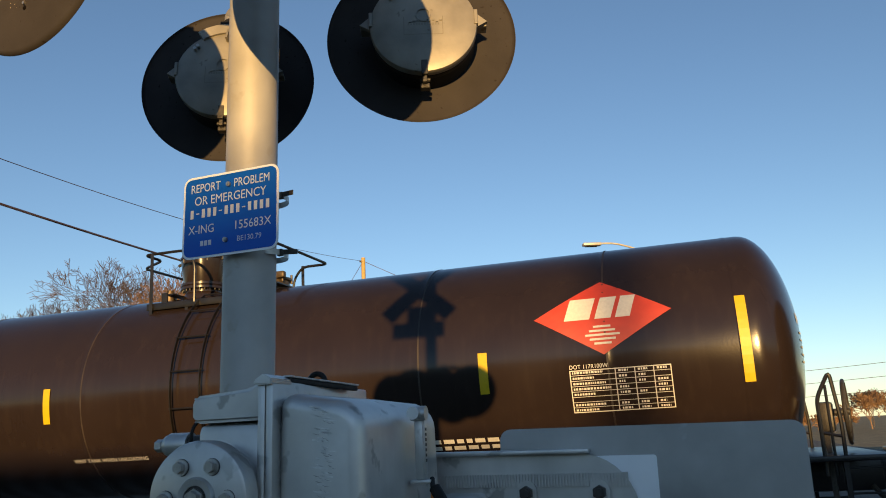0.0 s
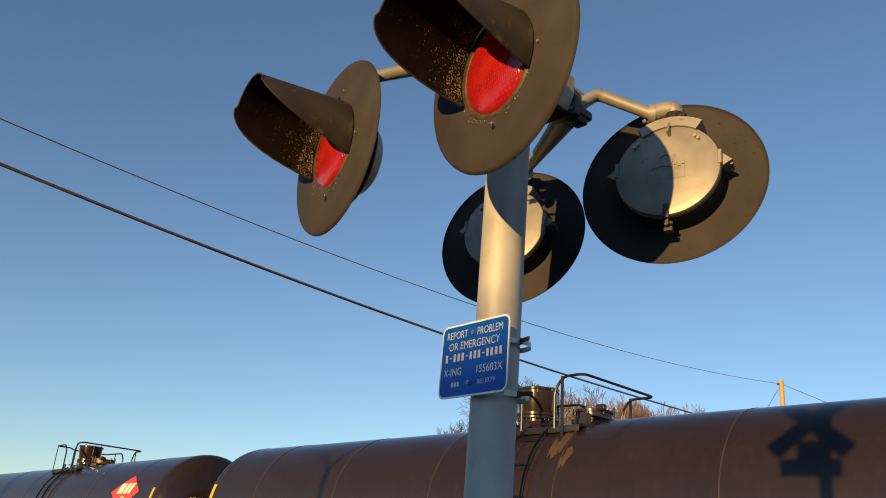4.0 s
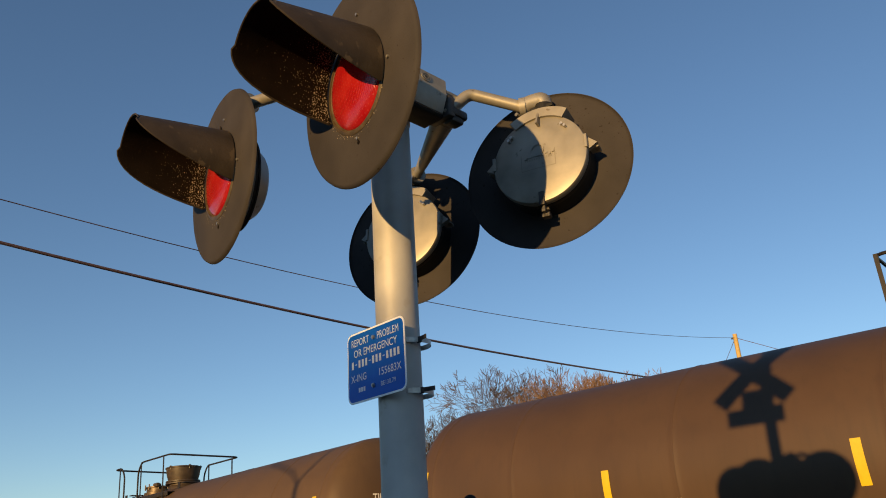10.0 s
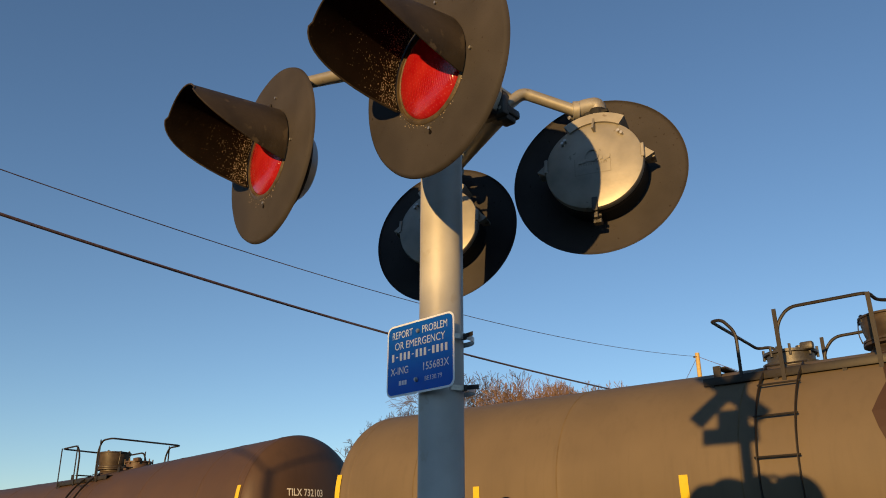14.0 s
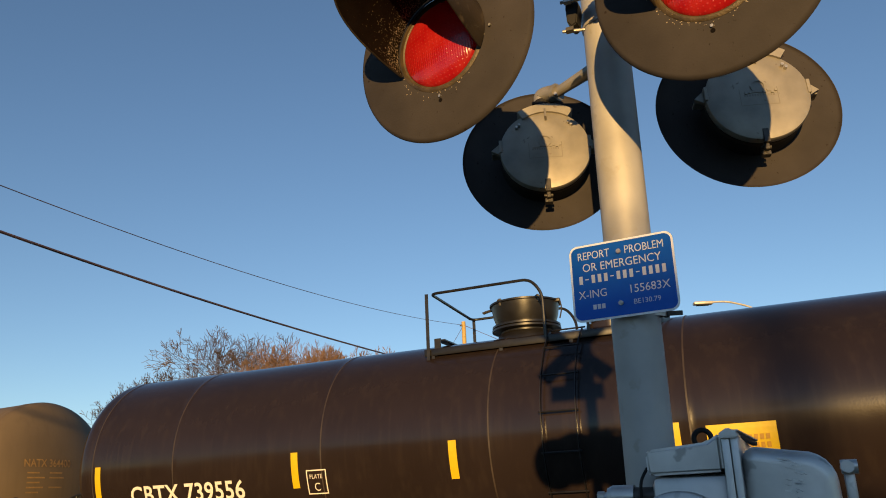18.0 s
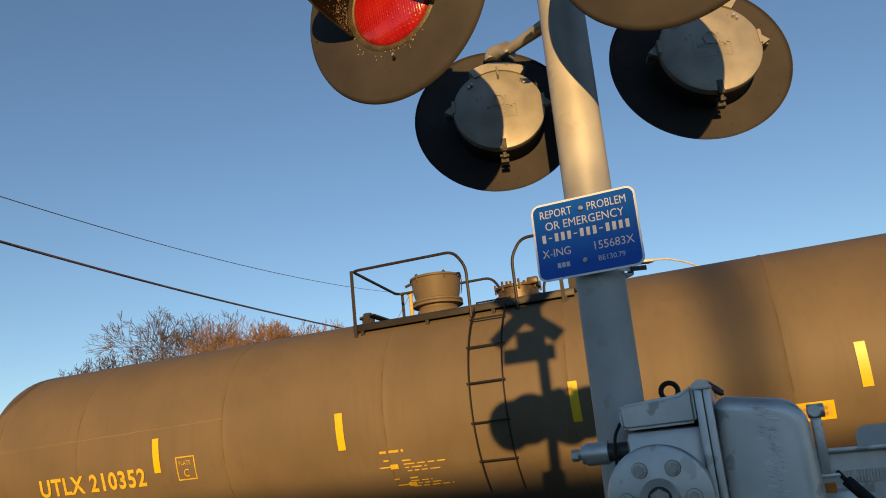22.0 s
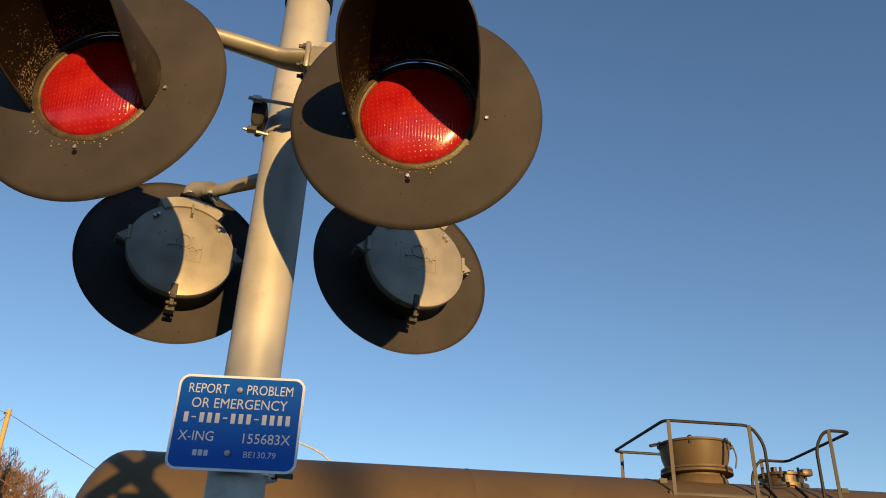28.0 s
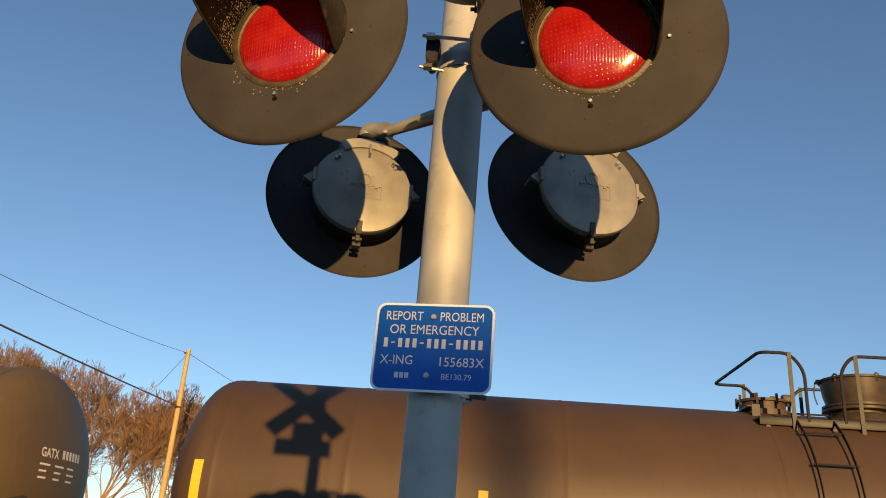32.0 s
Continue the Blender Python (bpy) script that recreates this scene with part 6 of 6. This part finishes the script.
SPILL = tank_paint("dried_spill", (0.050, 0.027, 0.018), 0.6, (0.045, 0.028, 0.020), spec=0.25)
MAROON = tank_paint("maroon_black_tank", (0.030, 0.018, 0.016), 0.28, (0.05, 0.035, 0.028), 0.2)
# welds on black tanks painted paler, for the brown glint along them
SEAM_PAINT[BLACK.name] = SEAM_PAINT[BLACK2.name] = SEAM_PAINT[MAROON.name] = mat("pale_weld", (0.034, 0.024, 0.018), 0.5, 0.0, 0.3, 6)
SEAM_PAINT[TAN.name] = mat("dirty_weld", (0.115, 0.08, 0.042), 0.7, 0.0, 0.2, 6, spec=0.2)
Wp, Yp = M["white_paint"], M["yellow_paint"]

# the ten cars, front to rear
tank_car("glossy black tank car with a red diamond panel", -84.17, BLACK, None, False,
         (diamond, table_mark(5.75, -0.66, Wp, "DOT 117R100W"), placard(2.15, -0.58, 0.66, 0.48), end_mark("MWTX 1120", Wp),
          put_lines([("VENT TANK WHEN UNLOADING", -1.39, -0.98, 0.083)], Wp), lines_mark([(0.6, -1.0, 0.8, 0.05), (3.9, -0.98, 0.9, 0.06), (3.9, -1.08, 0.9, 0.06)], Wp), graffiti(1.65, -1.2, 0.8)), seed=1, manway=-0.12, ends=(0.0, 0.12), top="narrow", dome=0.88, stripes=(-7.7, -4.7, -1.68, 1.53, 4.72, 7.72))
tank_car("glossy black tank car with white reporting marks", -65.69, BLACK, ("TILX 192634", Wp, 0.40, -7.02, -0.66), False,
         (put_lines([("LD LMT", -6.92, -0.88, 0.115), ("206400LB", -6.30, -0.88, 0.115), ("93600KG", -5.45, -0.88, 0.115),
                     ("LT WT", -6.92, -1.04, 0.115), ("79600LB", -6.20, -1.04, 0.115), ("36100KG", -5.45, -1.04, 0.115)], Wp),
          plate_mark(-4.3, -0.66, Wp), table_mark(5.55, -0.6, Wp), end_mark("TILX 192634", Wp), peel(1.35, 1.05), graffiti(-6.3, -1.35, 1.2), graffiti(6.0, -1.25, 0.9)), seed=2, lift=(-0.03, -0.03), manway=-0.09, top="narrow", dome=0.88, stripes=(-7.9, -4.62, -1.89, 1.3, 4.5, 7.6))
tank_car("brown painted tank car with yellow stripes", -47.33, BROWN, None, True,
         (end_mark("TILX 732079", Wp), table_mark(6.3, -0.62, Wp)), seed=3, manway=0.34, top="wide", dome=1.05, cap=0.8, ends=(0.2, 0.0), lift=(0.0, 0.0), sag=0.06, drops=(0.0, 0.13))
tank_car("dark brown tank car with white lettering", -28.90, BROWN2, ("TILX 732103", Wp, 0.38, -6.7, -0.68), False,
         (table_mark(6.42, -0.62, Wp, "DOT117J100W"), end_mark("TILX 732103", Wp), plate_mark(-3.9, -0.64, Wp)), seed=4, manway=0.06, top="short", cap=0.85, ends=(0.0, 0.30), lift=(0.0, 0.07), sag=0.12, drops=(0.0, 0.10), stripes=(-7.95, -4.6, -1.46, 1.72, 4.65, 7.6))
tank_car("tan grey tank car with yellow lettering and brown spill", -10.65, TAN, ("NATX 364400", Yp, 0.40, -6.88, -0.66), True,
         (spill, table_mark(6.05, -0.62, Yp, None), end_mark("NATX 364400", M["faded"]), lines_mark([(-6.8, -0.86, 1.2, 0.05)], Yp), plate_mark(-4.3, -0.62, Yp)), seed=5, manway=0.48, top="low", cap=0.72, ends=(0.14, 0.28), dome=0.9, lift=(0.06, 0.02), sag=0.08, drops=(0.05, 0.16), stripes=(-7.9, -4.96, -1.8, 1.3, 4.5, 7.6))
tank_car("glossy black tank car with bold white reporting marks", 7.63, BLACK2, ("CBTX 739556", Wp, 0.37, -7.04, -0.61), False,
         (plate_mark(-3.85, -0.62, Wp), placard(1.57, -0.46, 0.76, 0.37), table_mark(6.27, -0.56, Wp, "DOT 117J100W"), end_mark("CBTX 739556", Wp, 0.25)), seed=6, cap=0.80, lift=(0.05, 0.05), manway=-0.94, drops=(0.16, 0.58), dome=1.26, top="boxy", stripes=(-7.68, -4.03, -1.61, 1.22, 4.37, 7.59))
tank_car("tan grey tank car with yellow stencilled lettering", 26.33, TAN, ("UTLX 210352", Yp, 0.36, -6.95, -0.57), False,
         (plate_mark(-4.41, -0.56, Yp), put_lines([("THE TANK CAR PEOPLE", -6.92, -0.80, 0.125)], Yp),
          lines_mark([(-6.8, -1.0, 1.3, 0.07), (-1.23, -0.52, 0.34, 0.034), (-1.2, -0.63, 0.1, 0.02), (-0.94, -0.65, 0.13, 0.02), (-0.93, -0.70, 0.58, 0.016), (-0.92, -0.75, 0.3, 0.016), (-0.90, -0.80, 0.46, 0.016), (-1.12, -0.91, 0.08, 0.02), (-0.9, -0.91, 0.13, 0.02), (-0.9, -0.955, 0.3, 0.016), (-0.9, -1.0, 0.42, 0.016), (-0.88, -1.045, 0.56, 0.016)], Yp),
          scratches([(-7.75, 0.17, -3.6, 0.23, 0.016), (-7.75, 0.21, -5.2, 0.20, 0.010)]), arrow_mark(-1.28, -0.735, Yp), arrow_mark(-1.10, -1.02, Yp), placard(3.85, -0.73, 0.44, 0.22), table_mark(6.2, -0.60, Wp, None), end_mark("UTLX 210352", Yp)), seed=7, cap=0.86, dome=0.94, manway=-0.70, drops=(0.05, 0.08), stripes=(-7.94, -4.74, -1.75, 1.45, 4.66, 7.79))
tank_car("dark maroon tank car with a roof walk", 44.96, MAROON, ("SIC", Wp, 0.40, -6.6, -0.66), False, (), True, seed=8, cap=0.76, manway=-0.07, dome=1.13, top="walk", stripes=(-8.05, -4.8, -1.7, 1.4, 4.6, 7.7))
tank_car("olive brown tank car with a white test table", 64.21, OLIVE, None, False,
         (table_mark(6.02, -0.5, Wp, "DOT 117J100W"), end_bars(Wp)), seed=9, cap=0.86, manway=-0.24, ends=(0.0, 0.14), drops=(0.04, 0.25), top="mid", dome=1.22, stripes=(-7.8, -4.7, -1.7, 1.37, 4.08, 7.75))
tank_car("dark reddish brown tank car", 82.91, BROWN2, None, True, (), seed=10, manway=0.42, drops=(0.0, 0.30), top="rear", dome=1.1, cap=0.85, lift=(0.0, -0.12), sag=0.10, stripes=(-7.95, -4.57, -1.6, 1.4, 4.5, 7.6))


# ---------------------------------------------------------------- poles, wires, street lamp
UP = Vector((-25.30, 63.0, 0))
up = thing("utility_pole", (UP.x, UP.y, GROUND), "yellowish timber utility pole with two cables", "utility pole")
bm = bmesh.new()
rod(bm, (0, 0, 0), (0, 0, 17.15 - GROUND), 0.25, 14, 0.18)
part("post", bm, M["wood"], up, smooth=40)
bm = bmesh.new()
box(bm, (0, 0, 12.3 - GROUND), (0.45, 0.45, 0.15), 0.02)
box(bm, (-0.15, 0, 16.85 - GROUND), (0.40, 0.10, 0.15), 0.01)
part("bracket", bm, M["dark_steel"], up)


def cable(name, label, pts, r):
    bm = bmesh.new()
    tube(bm, pts, r, 6)
    return tagged(part(name, bm, M["wire"], smooth=60), label, "cable")


def line_x(y):
    return UP.x + (UP.y - y) * 0.0611


NEARY = -28.0
SPAN = [UP.y + (NEARY - UP.y) * k / 50 for k in range(51)]
cable("thick_cable", "thick dark cable sagging between timber poles", [(line_x(y), y, -1.16e-5 * y ** 3 + 1.848e-3 * y * y - 0.04921 * y + 11.02) for y in SPAN], 0.054)
cable("thin_wire", "thin dark wire between the pole tops", [(line_x(y), y, -5.26e-6 * y ** 3 + 1.965e-3 * y * y - 0.02957 * y + 12.227) for y in SPAN], 0.018)
cable("thick_cable", "thick dark cable running on from the timber pole", [(UP.x + 15.2 * k / 20, UP.y + 9.6 * k / 20, 12.3 - 6.4 * k / 20 - 0.8 * math.sin(math.pi * k / 20)) for k in range(21)], 0.054)
cable("service_wire", "thin service wire from the pole top", [(UP.x + 22 * k / 16, UP.y + 16 * k / 16, 16.85 - 8.8 * k / 16 - 0.8 * math.sin(math.pi * k / 16)) for k in range(17)], 0.022)
cable("service_wire", "thin service wire from the pole top", [(UP.x - 16 * k / 16, UP.y + 13 * k / 16, 16.85 - 10.4 * k / 16 - 0.6 * math.sin(math.pi * k / 16)) for k in range(17)], 0.022)
near_pole = thing("utility_pole", (line_x(NEARY), NEARY, GROUND), "timber utility pole behind the crossing", "utility pole")
bm = bmesh.new()
rod(bm, (0, 0, 0), (0, 0, 15.6), 0.22, 14, 0.16)
part("post", bm, M["wood"], near_pole, smooth=40)

lamp = thing("street_lamp", (0.5, 43.4, GROUND), "tall pole street lamp with a curved arm and a flat head", "street lamp")
bm = bmesh.new()
rod(bm, (0, 0, 0), (0, 0, 10.25 - GROUND), 0.19, 14, 0.125)
part("post", bm, M["wood"], lamp, smooth=40)
bm = bmesh.new()
tube(bm, bend([(0, 0, 10.0 - GROUND), (-1.3, -0.5, 11.05 - GROUND), (-2.5, -1.0, 11.40 - GROUND), (-3.25, -1.3, 11.40 - GROUND)], 0.9, 6), 0.052, 8)
part("arm", bm, M["lamp_paint"], lamp, smooth=40)
bm = bmesh.new()
vs = box(bm, (0, 0, 0), (1.02, 0.42, 0.16), 0.05)
bmesh.ops.transform(bm, matrix=Matrix.Translation((-3.68, -1.45, 11.36 - GROUND)) @ Matrix.Rotation(radians(22), 4, 'Z'), verts=bm.verts)
part("head", bm, M["lamp_paint"], lamp, smooth=40)
bm = bmesh.new()
box(bm, (-3.70, -1.45, 11.265 - GROUND), (0.66, 0.30, 0.045), 0.01, Matrix.Rotation(radians(22), 3, 'Z'))
part("diffuser", bm, M["gasket"], lamp)
cable("service_wire", "thin wire slanting down from the street lamp post", [(0.5 + 3.5 * k / 12, 43.4 + 6.4 * k / 12, 9.9 - 9.3 * k / 12) for k in range(13)], 0.02)


def crossarm_pole(x, y, h, label):
    ob = thing("utility_pole", (x, y, GROUND), label, "utility pole")
    bm = bmesh.new()
    rod(bm, (0, 0, 0), (0, 0, h - GROUND), 0.17, 12, 0.11)
    part("post", bm, M["wood"], ob, smooth=40)
    for z, w in ((h - 0.15, 2.35),):
        bm = bmesh.new()
        box(bm, (0, -0.15, z - GROUND), (w, 0.10, 0.12), 0.01)
        part("crossarm", bm, M["wood"], ob)
        for k in (-0.45, -0.2, 0.2, 0.45):
            bm = bmesh.new()
            lathe(bm, [(0.03, -0.02), (0.055, 0), (0.03, 0.05), (0.05, 0.09), (0.0, 0.16)], 10,
                  Matrix.Translation((k * w, -0.15, z - GROUND + 0.06)) @ Matrix.Rotation(radians(90), 4, 'X'))
            part("insulator", bm, M["gasket"], ob)
    for x in (-0.32, 0.34):
        bm = bmesh.new()
        rod(bm, (x, -0.2, h - 2.0 - GROUND), (x, -0.2, h - 1.45 - GROUND), 0.16, 14)
        part("transformer", bm, M["running"] if x < 0 else M["rail"], ob, "small transformer can", 40)
        bm = bmesh.new()
        box(bm, (x * 0.6, -0.1, h - 1.9 - GROUND), (0.4, 0.1, 0.06), 0.01)
        part("can_bracket", bm, M["dark_steel"], ob)
        for k in (0.6, 1.1):
            bm = bmesh.new()
            tube(bm, bend([(x / abs(x) * k, -0.15, h - 0.2 - GROUND), (x * 1.1, -0.2, h - 1.45 - GROUND)], 0.05), 0.012, 5)
            part("lead_wire", bm, M["wire"], ob)
    return ob


crossarm_pole(8.41, 79.6, 6.55, "timber utility pole with crossarms and a transformer").scale = (1.5, 1.5, 1.5)
far_pole = thing("utility_pole", (-16.4, 100.7, GROUND), "plain far timber utility pole", "utility pole")
bm = bmesh.new()
rod(bm, (0, 0, 0), (0, 0, 10.3 - GROUND), 0.26, 12, 0.18)
part("post", bm, M["wood"], far_pole, smooth=40)
for dz in (0.0, 0.9, 1.8):
    cable("service_wire", "far wires between utility poles", [(-64 + 136 * k / 30, 127 - 63 * (k / 30), 9.5 - 1.5 * dz - 2.4 * math.sin(math.pi * k / 30) - 1.9 * (1 - k / 30)) for k in range(31)], 0.024)

tower = thing("radio_mast", (50.8, 185, GROUND), "tall grey radio mast with rings of panel antennas", "radio mast")
bm = bmesh.new()
rod(bm, (0, 0, 0), (0, 0, 26.0), 0.55, 12, 0.3)
part("shaft", bm, M["tower_steel"], tower, smooth=40)
for z in (25.2, 20.8):
    for k in range(9):
        a = 2 * math.pi * k / 9
        bm = bmesh.new()
        box(bm, (1.2 * math.cos(a), 1.2 * math.sin(a), z), (0.28, 0.28, 1.5), 0.03)
        part("antenna", bm, M["white"], tower)
    bm = bmesh.new()
    tube(bm, [(1.05 * math.cos(2 * math.pi * k / 18), 1.05 * math.sin(2 * math.pi * k / 18), z) for k in range(18)], 0.07, 6, True)
    part("ring_frame", bm, M["tower_steel"], tower)

tower.scale = (1.21, 1.21, 1.21)

# houses in the distance
def house(x, y, w, d, h, roof_h, rz, label):
    ob = thing("house", (x, y, GROUND), label, "house")
    ob.rotation_euler[2] = radians(rz)
    bm = bmesh.new()
    box(bm, (0, 0, h / 2), (w, d, h))
    part("wall", bm, M["brick"], ob)
    bm = bmesh.new()
    e = 0.35
    a = [bm.verts.new((sx * (w / 2 + e), sy * (d / 2 + e), h)) for sx, sy in ((-1, -1), (1, -1), (1, 1), (-1, 1))]
    r0, r1 = bm.verts.new((-w / 2 - e, 0, h + roof_h)), bm.verts.new((w / 2 + e, 0, h + roof_h))
    for f in ((a[0], a[1], r1, r0), (a[2], a[3], r0, r1), (a[1], a[2], r1), (a[3], a[0], r0), (a[3], a[2], a[1], a[0])):
        bm.faces.new(f)
    part("roof", bm, M["roof"], ob)
    for k in (-0.3, 0.0, 0.3):
        bm = bmesh.new()
        box(bm, (k * w, -d / 2 - 0.02, h * 0.55), (0.9, 0.06, 1.2), 0.01)
        win = part("window", bm, M["white"], ob, "white framed window")
        bm = bmesh.new()
        box(bm, (k * w, -d / 2 - 0.055, h * 0.55), (0.76, 0.02, 1.05))
        part("pane", bm, M["gasket"], win)
    return ob


house(-10.7, 79.0, 13, 10, 2.0, 1.4, 4, "low tan house with a dark shingle roof")
steeple = thing("steeple", (-34.6, 149, GROUND), "white church spire in the distance", "steeple")
bm = bmesh.new()
box(bm, (0, 0, 3.5), (2.2, 2.2, 7.0))
part("tower", bm, M["white"], steeple)
bm = bmesh.new()
rod(bm, (0, 0, 7), (0, 0, 13.6), 1.1, 8, 0.02)
part("spire", bm, M["white"], steeple)

steeple.scale = (1.21, 1.21, 1.21)

# an unseen long low building, added behind the camera to shade the low parts
back = thing("warehouse", (6.0, -44, GROUND), "unseen long low building added to shade mast and tanks", "building")
bm = bmesh.new()
box(bm, (-6, 0, 3.22), (96, 7, 6.44))
part("wall", bm, M["brick"], back)
bm = bmesh.new()
box(bm, (-6, 0, 6.52), (97, 7.6, 0.16), 0.02)
part("roof", bm, M["roof"], back)
# unseen timber pole, added to cast the soft upright band on the tanks
shade_pole = thing("utility_pole", (23.72, -85.0, GROUND), "unseen stout pole added to cast a shadow band on the tanks", "utility pole")
bm = bmesh.new()
rod(bm, (0, 0, 0), (0, 0, 17), 0.27, 16, 0.25)
part("post", bm, M["wood"], shade_pole, smooth=40)


# ---------------------------------------------------------------- bare trees
def tree(x, y, h, seed, material, label, spread=0.55, lift=0.1, finest=6, thin=0.008):
    r = random.Random(seed)
    verts, faces = [], []

    def limb(p, q, r0, r1, seg):
        d = (q - p)
        if d.length < 1e-5:
            return
        d.normalize()
        a = d.orthogonal().normalized()
        b = d.cross(a)
        base = len(verts)
        for c, rad in ((p, r0), (q, r1)):
            for k in range(seg):
                t = 2 * math.pi * k / seg
                verts.append(c + rad * (math.cos(t) * a + math.sin(t) * b))
        for k in range(seg):
            faces.append((base + k, base + (k + 1) % seg, base + seg + (k + 1) % seg, base + seg + k))

    LEN = (0.20, 0.30, 0.20, 0.13, 0.085, 0.052, 0.034)

    def turned(d, angle):
        t = r.uniform(0, 2 * math.pi)
        a = d.orthogonal().normalized()
        out = math.cos(t) * a + math.sin(t) * d.cross(a)
        return (d * math.cos(angle) + out * math.sin(angle)).normalized()

    def grow(p, d, rad, depth):
        length = h * LEN[depth] * r.uniform(0.75, 1.2)
        segs = 3 if depth == 0 else 5 if depth < 3 else 3
        for s in range(segs):
            q = p + d * (length / segs)
            r1 = max(thin, rad * (1 - 0.38 / segs))
            limb(p, q, rad, r1, 7 if depth < 2 else (5 if depth < 3 else 3))
            p, rad = q, r1
            d = (d + Vector((r.uniform(-1, 1), r.uniform(-1, 1), r.uniform(-0.7, 1.0))) * (0.10 + 0.035 * depth)).normalized()
            if 1 <= depth < finest and 0 < s < segs and r.random() < (0.62 if segs == 5 else 0.85):
                grow(p, (turned(d, spread * r.uniform(0.9, 1.6)) + Vector((0, 0, lift))).normalized(), rad * 0.55, depth + 1)
        if depth < finest:
            for k in range(4 if depth == 0 else 2):
                grow(p, (turned(d, spread * r.uniform(0.5, 1.2)) + Vector((0, 0, lift))).normalized(), rad * (0.68 if depth else 0.6), depth + 1)

    grow(Vector((0, 0, 0)), Vector((r.uniform(-0.05, 0.05), 0, 1)).normalized(), h * 0.019, 0)
    top = max(v.z for v in verts)
    k = h / top
    ob = thing("bare_tree", (x, y, GROUND), label, "tree")
    split = 7 * 2 * 3
    me = bpy.data.meshes.new("trunk")
    me.from_pydata([v * k for v in verts[:split]], [], [f for f in faces if max(f) < split])
    me.materials.append(material)
    t = new("trunk", me)
    t.parent = ob
    me = bpy.data.meshes.new("crown")
    me.from_pydata([v * k for v in verts[split:]], [], [tuple(i - split for i in f) for f in faces if min(f) >= split])
    me.materials.append(material)
    c = new("crown", me)
    c.parent = ob
    c["label"] = "leafless spreading limbs and fine twigs"
    return ob


for i, (x, y, h, kind) in enumerate((
        (-56.9, 70, 23.4, 0), (-66.8, 70, 18.6, 0), (-63.4, 71.5, 16.4, 0), (-48.0, 70, 18.9, 1), (-43.8, 70, 19.3, 1), (-39.2, 71.5, 17.6, 1), (-34.2, 70, 17.0, 1),
        (-30.0, 73, 16.4, 1), (-25.1, 73, 15.2, 1), (-19.6, 79, 12.3, 0), (-6.0, 103, 6.3, 0), (5.4, 98.5, 5.0, 0), (12.2, 94, 2.0, 1), (15.8, 97, 1.7, 1), (26.0, 130, 5.5, 0), (34.1, 136, 5.7, 1))):
    tree(x, y, h, 20 + i, M["bark_tan"] if 9 <= i <= 11 else M["bark_red"] if kind else M["bark"],
         "leafless reddish tree with dense upright twigs" if kind else "leafless grey tree with spreading limbs", 0.50 if kind else 0.36 if 9 <= i <= 11 else 0.62, 0.20 if kind else 0.05, 5 if 9 <= i <= 11 else 6, 0.020 if kind else 0.018 if 9 <= i <= 11 else 0.024)

# the low thicket between the trees
for i, (x, y, h) in enumerate(((-30.2, 88, 8.4), (-27.6, 86, 9.6), (-25.4, 89, 8.6), (-23.4, 86, 7.0), (-21.6, 90, 5.6), (-19.4, 88, 5.4), (-17.2, 92, 6.6), (-14.8, 94, 5.8), (-12.2, 95, 5.2),
                               (13.5, 98, 2.6), (17.4, 99, 3.0), (21.6, 108, 4.8), (24.6, 110, 4.4))):
    tree(x, y, h, 60 + i, M["bark_tan"] if x < 0 else M["bark_red"], "dense leafless scrub at the edge of a field", 0.62, 0.16, 5, 0.026)

# a small bare tree behind the crossing, whose fork shades the tanks
small = thing("bare_tree", (-6.6, -9.5, GROUND), "small leafless forked tree near the crossing", "tree")
bm = bmesh.new()
tube(bm, [(0, 0, 0), (0.05, 0.02, 1.6), (-0.04, 0.03, 3.2), (-0.2, 0.1, 5.06)], 0.05, 9)
part("trunk", bm, M["bark"], small, smooth=50)
for pts in ([(-0.2, 0.1, 5.0), (-0.6, 0.3, 5.25), (-1.1, 0.4, 5.4), (-1.9, 0.5, 5.62)], [(-0.2, 0.1, 5.0), (-0.05, 0.25, 5.2), (0.1, 0.4, 5.42), (0.2, 0.5, 5.85)]):
    bm = bmesh.new()
    tube(bm, pts, 0.03, 7)
    part("limb", bm, M["bark"], small, smooth=50)


# ---------------------------------------------------------------- what moves
def motions():
    for car, rows in TRAIN:
        walk(car, rows)


motions()
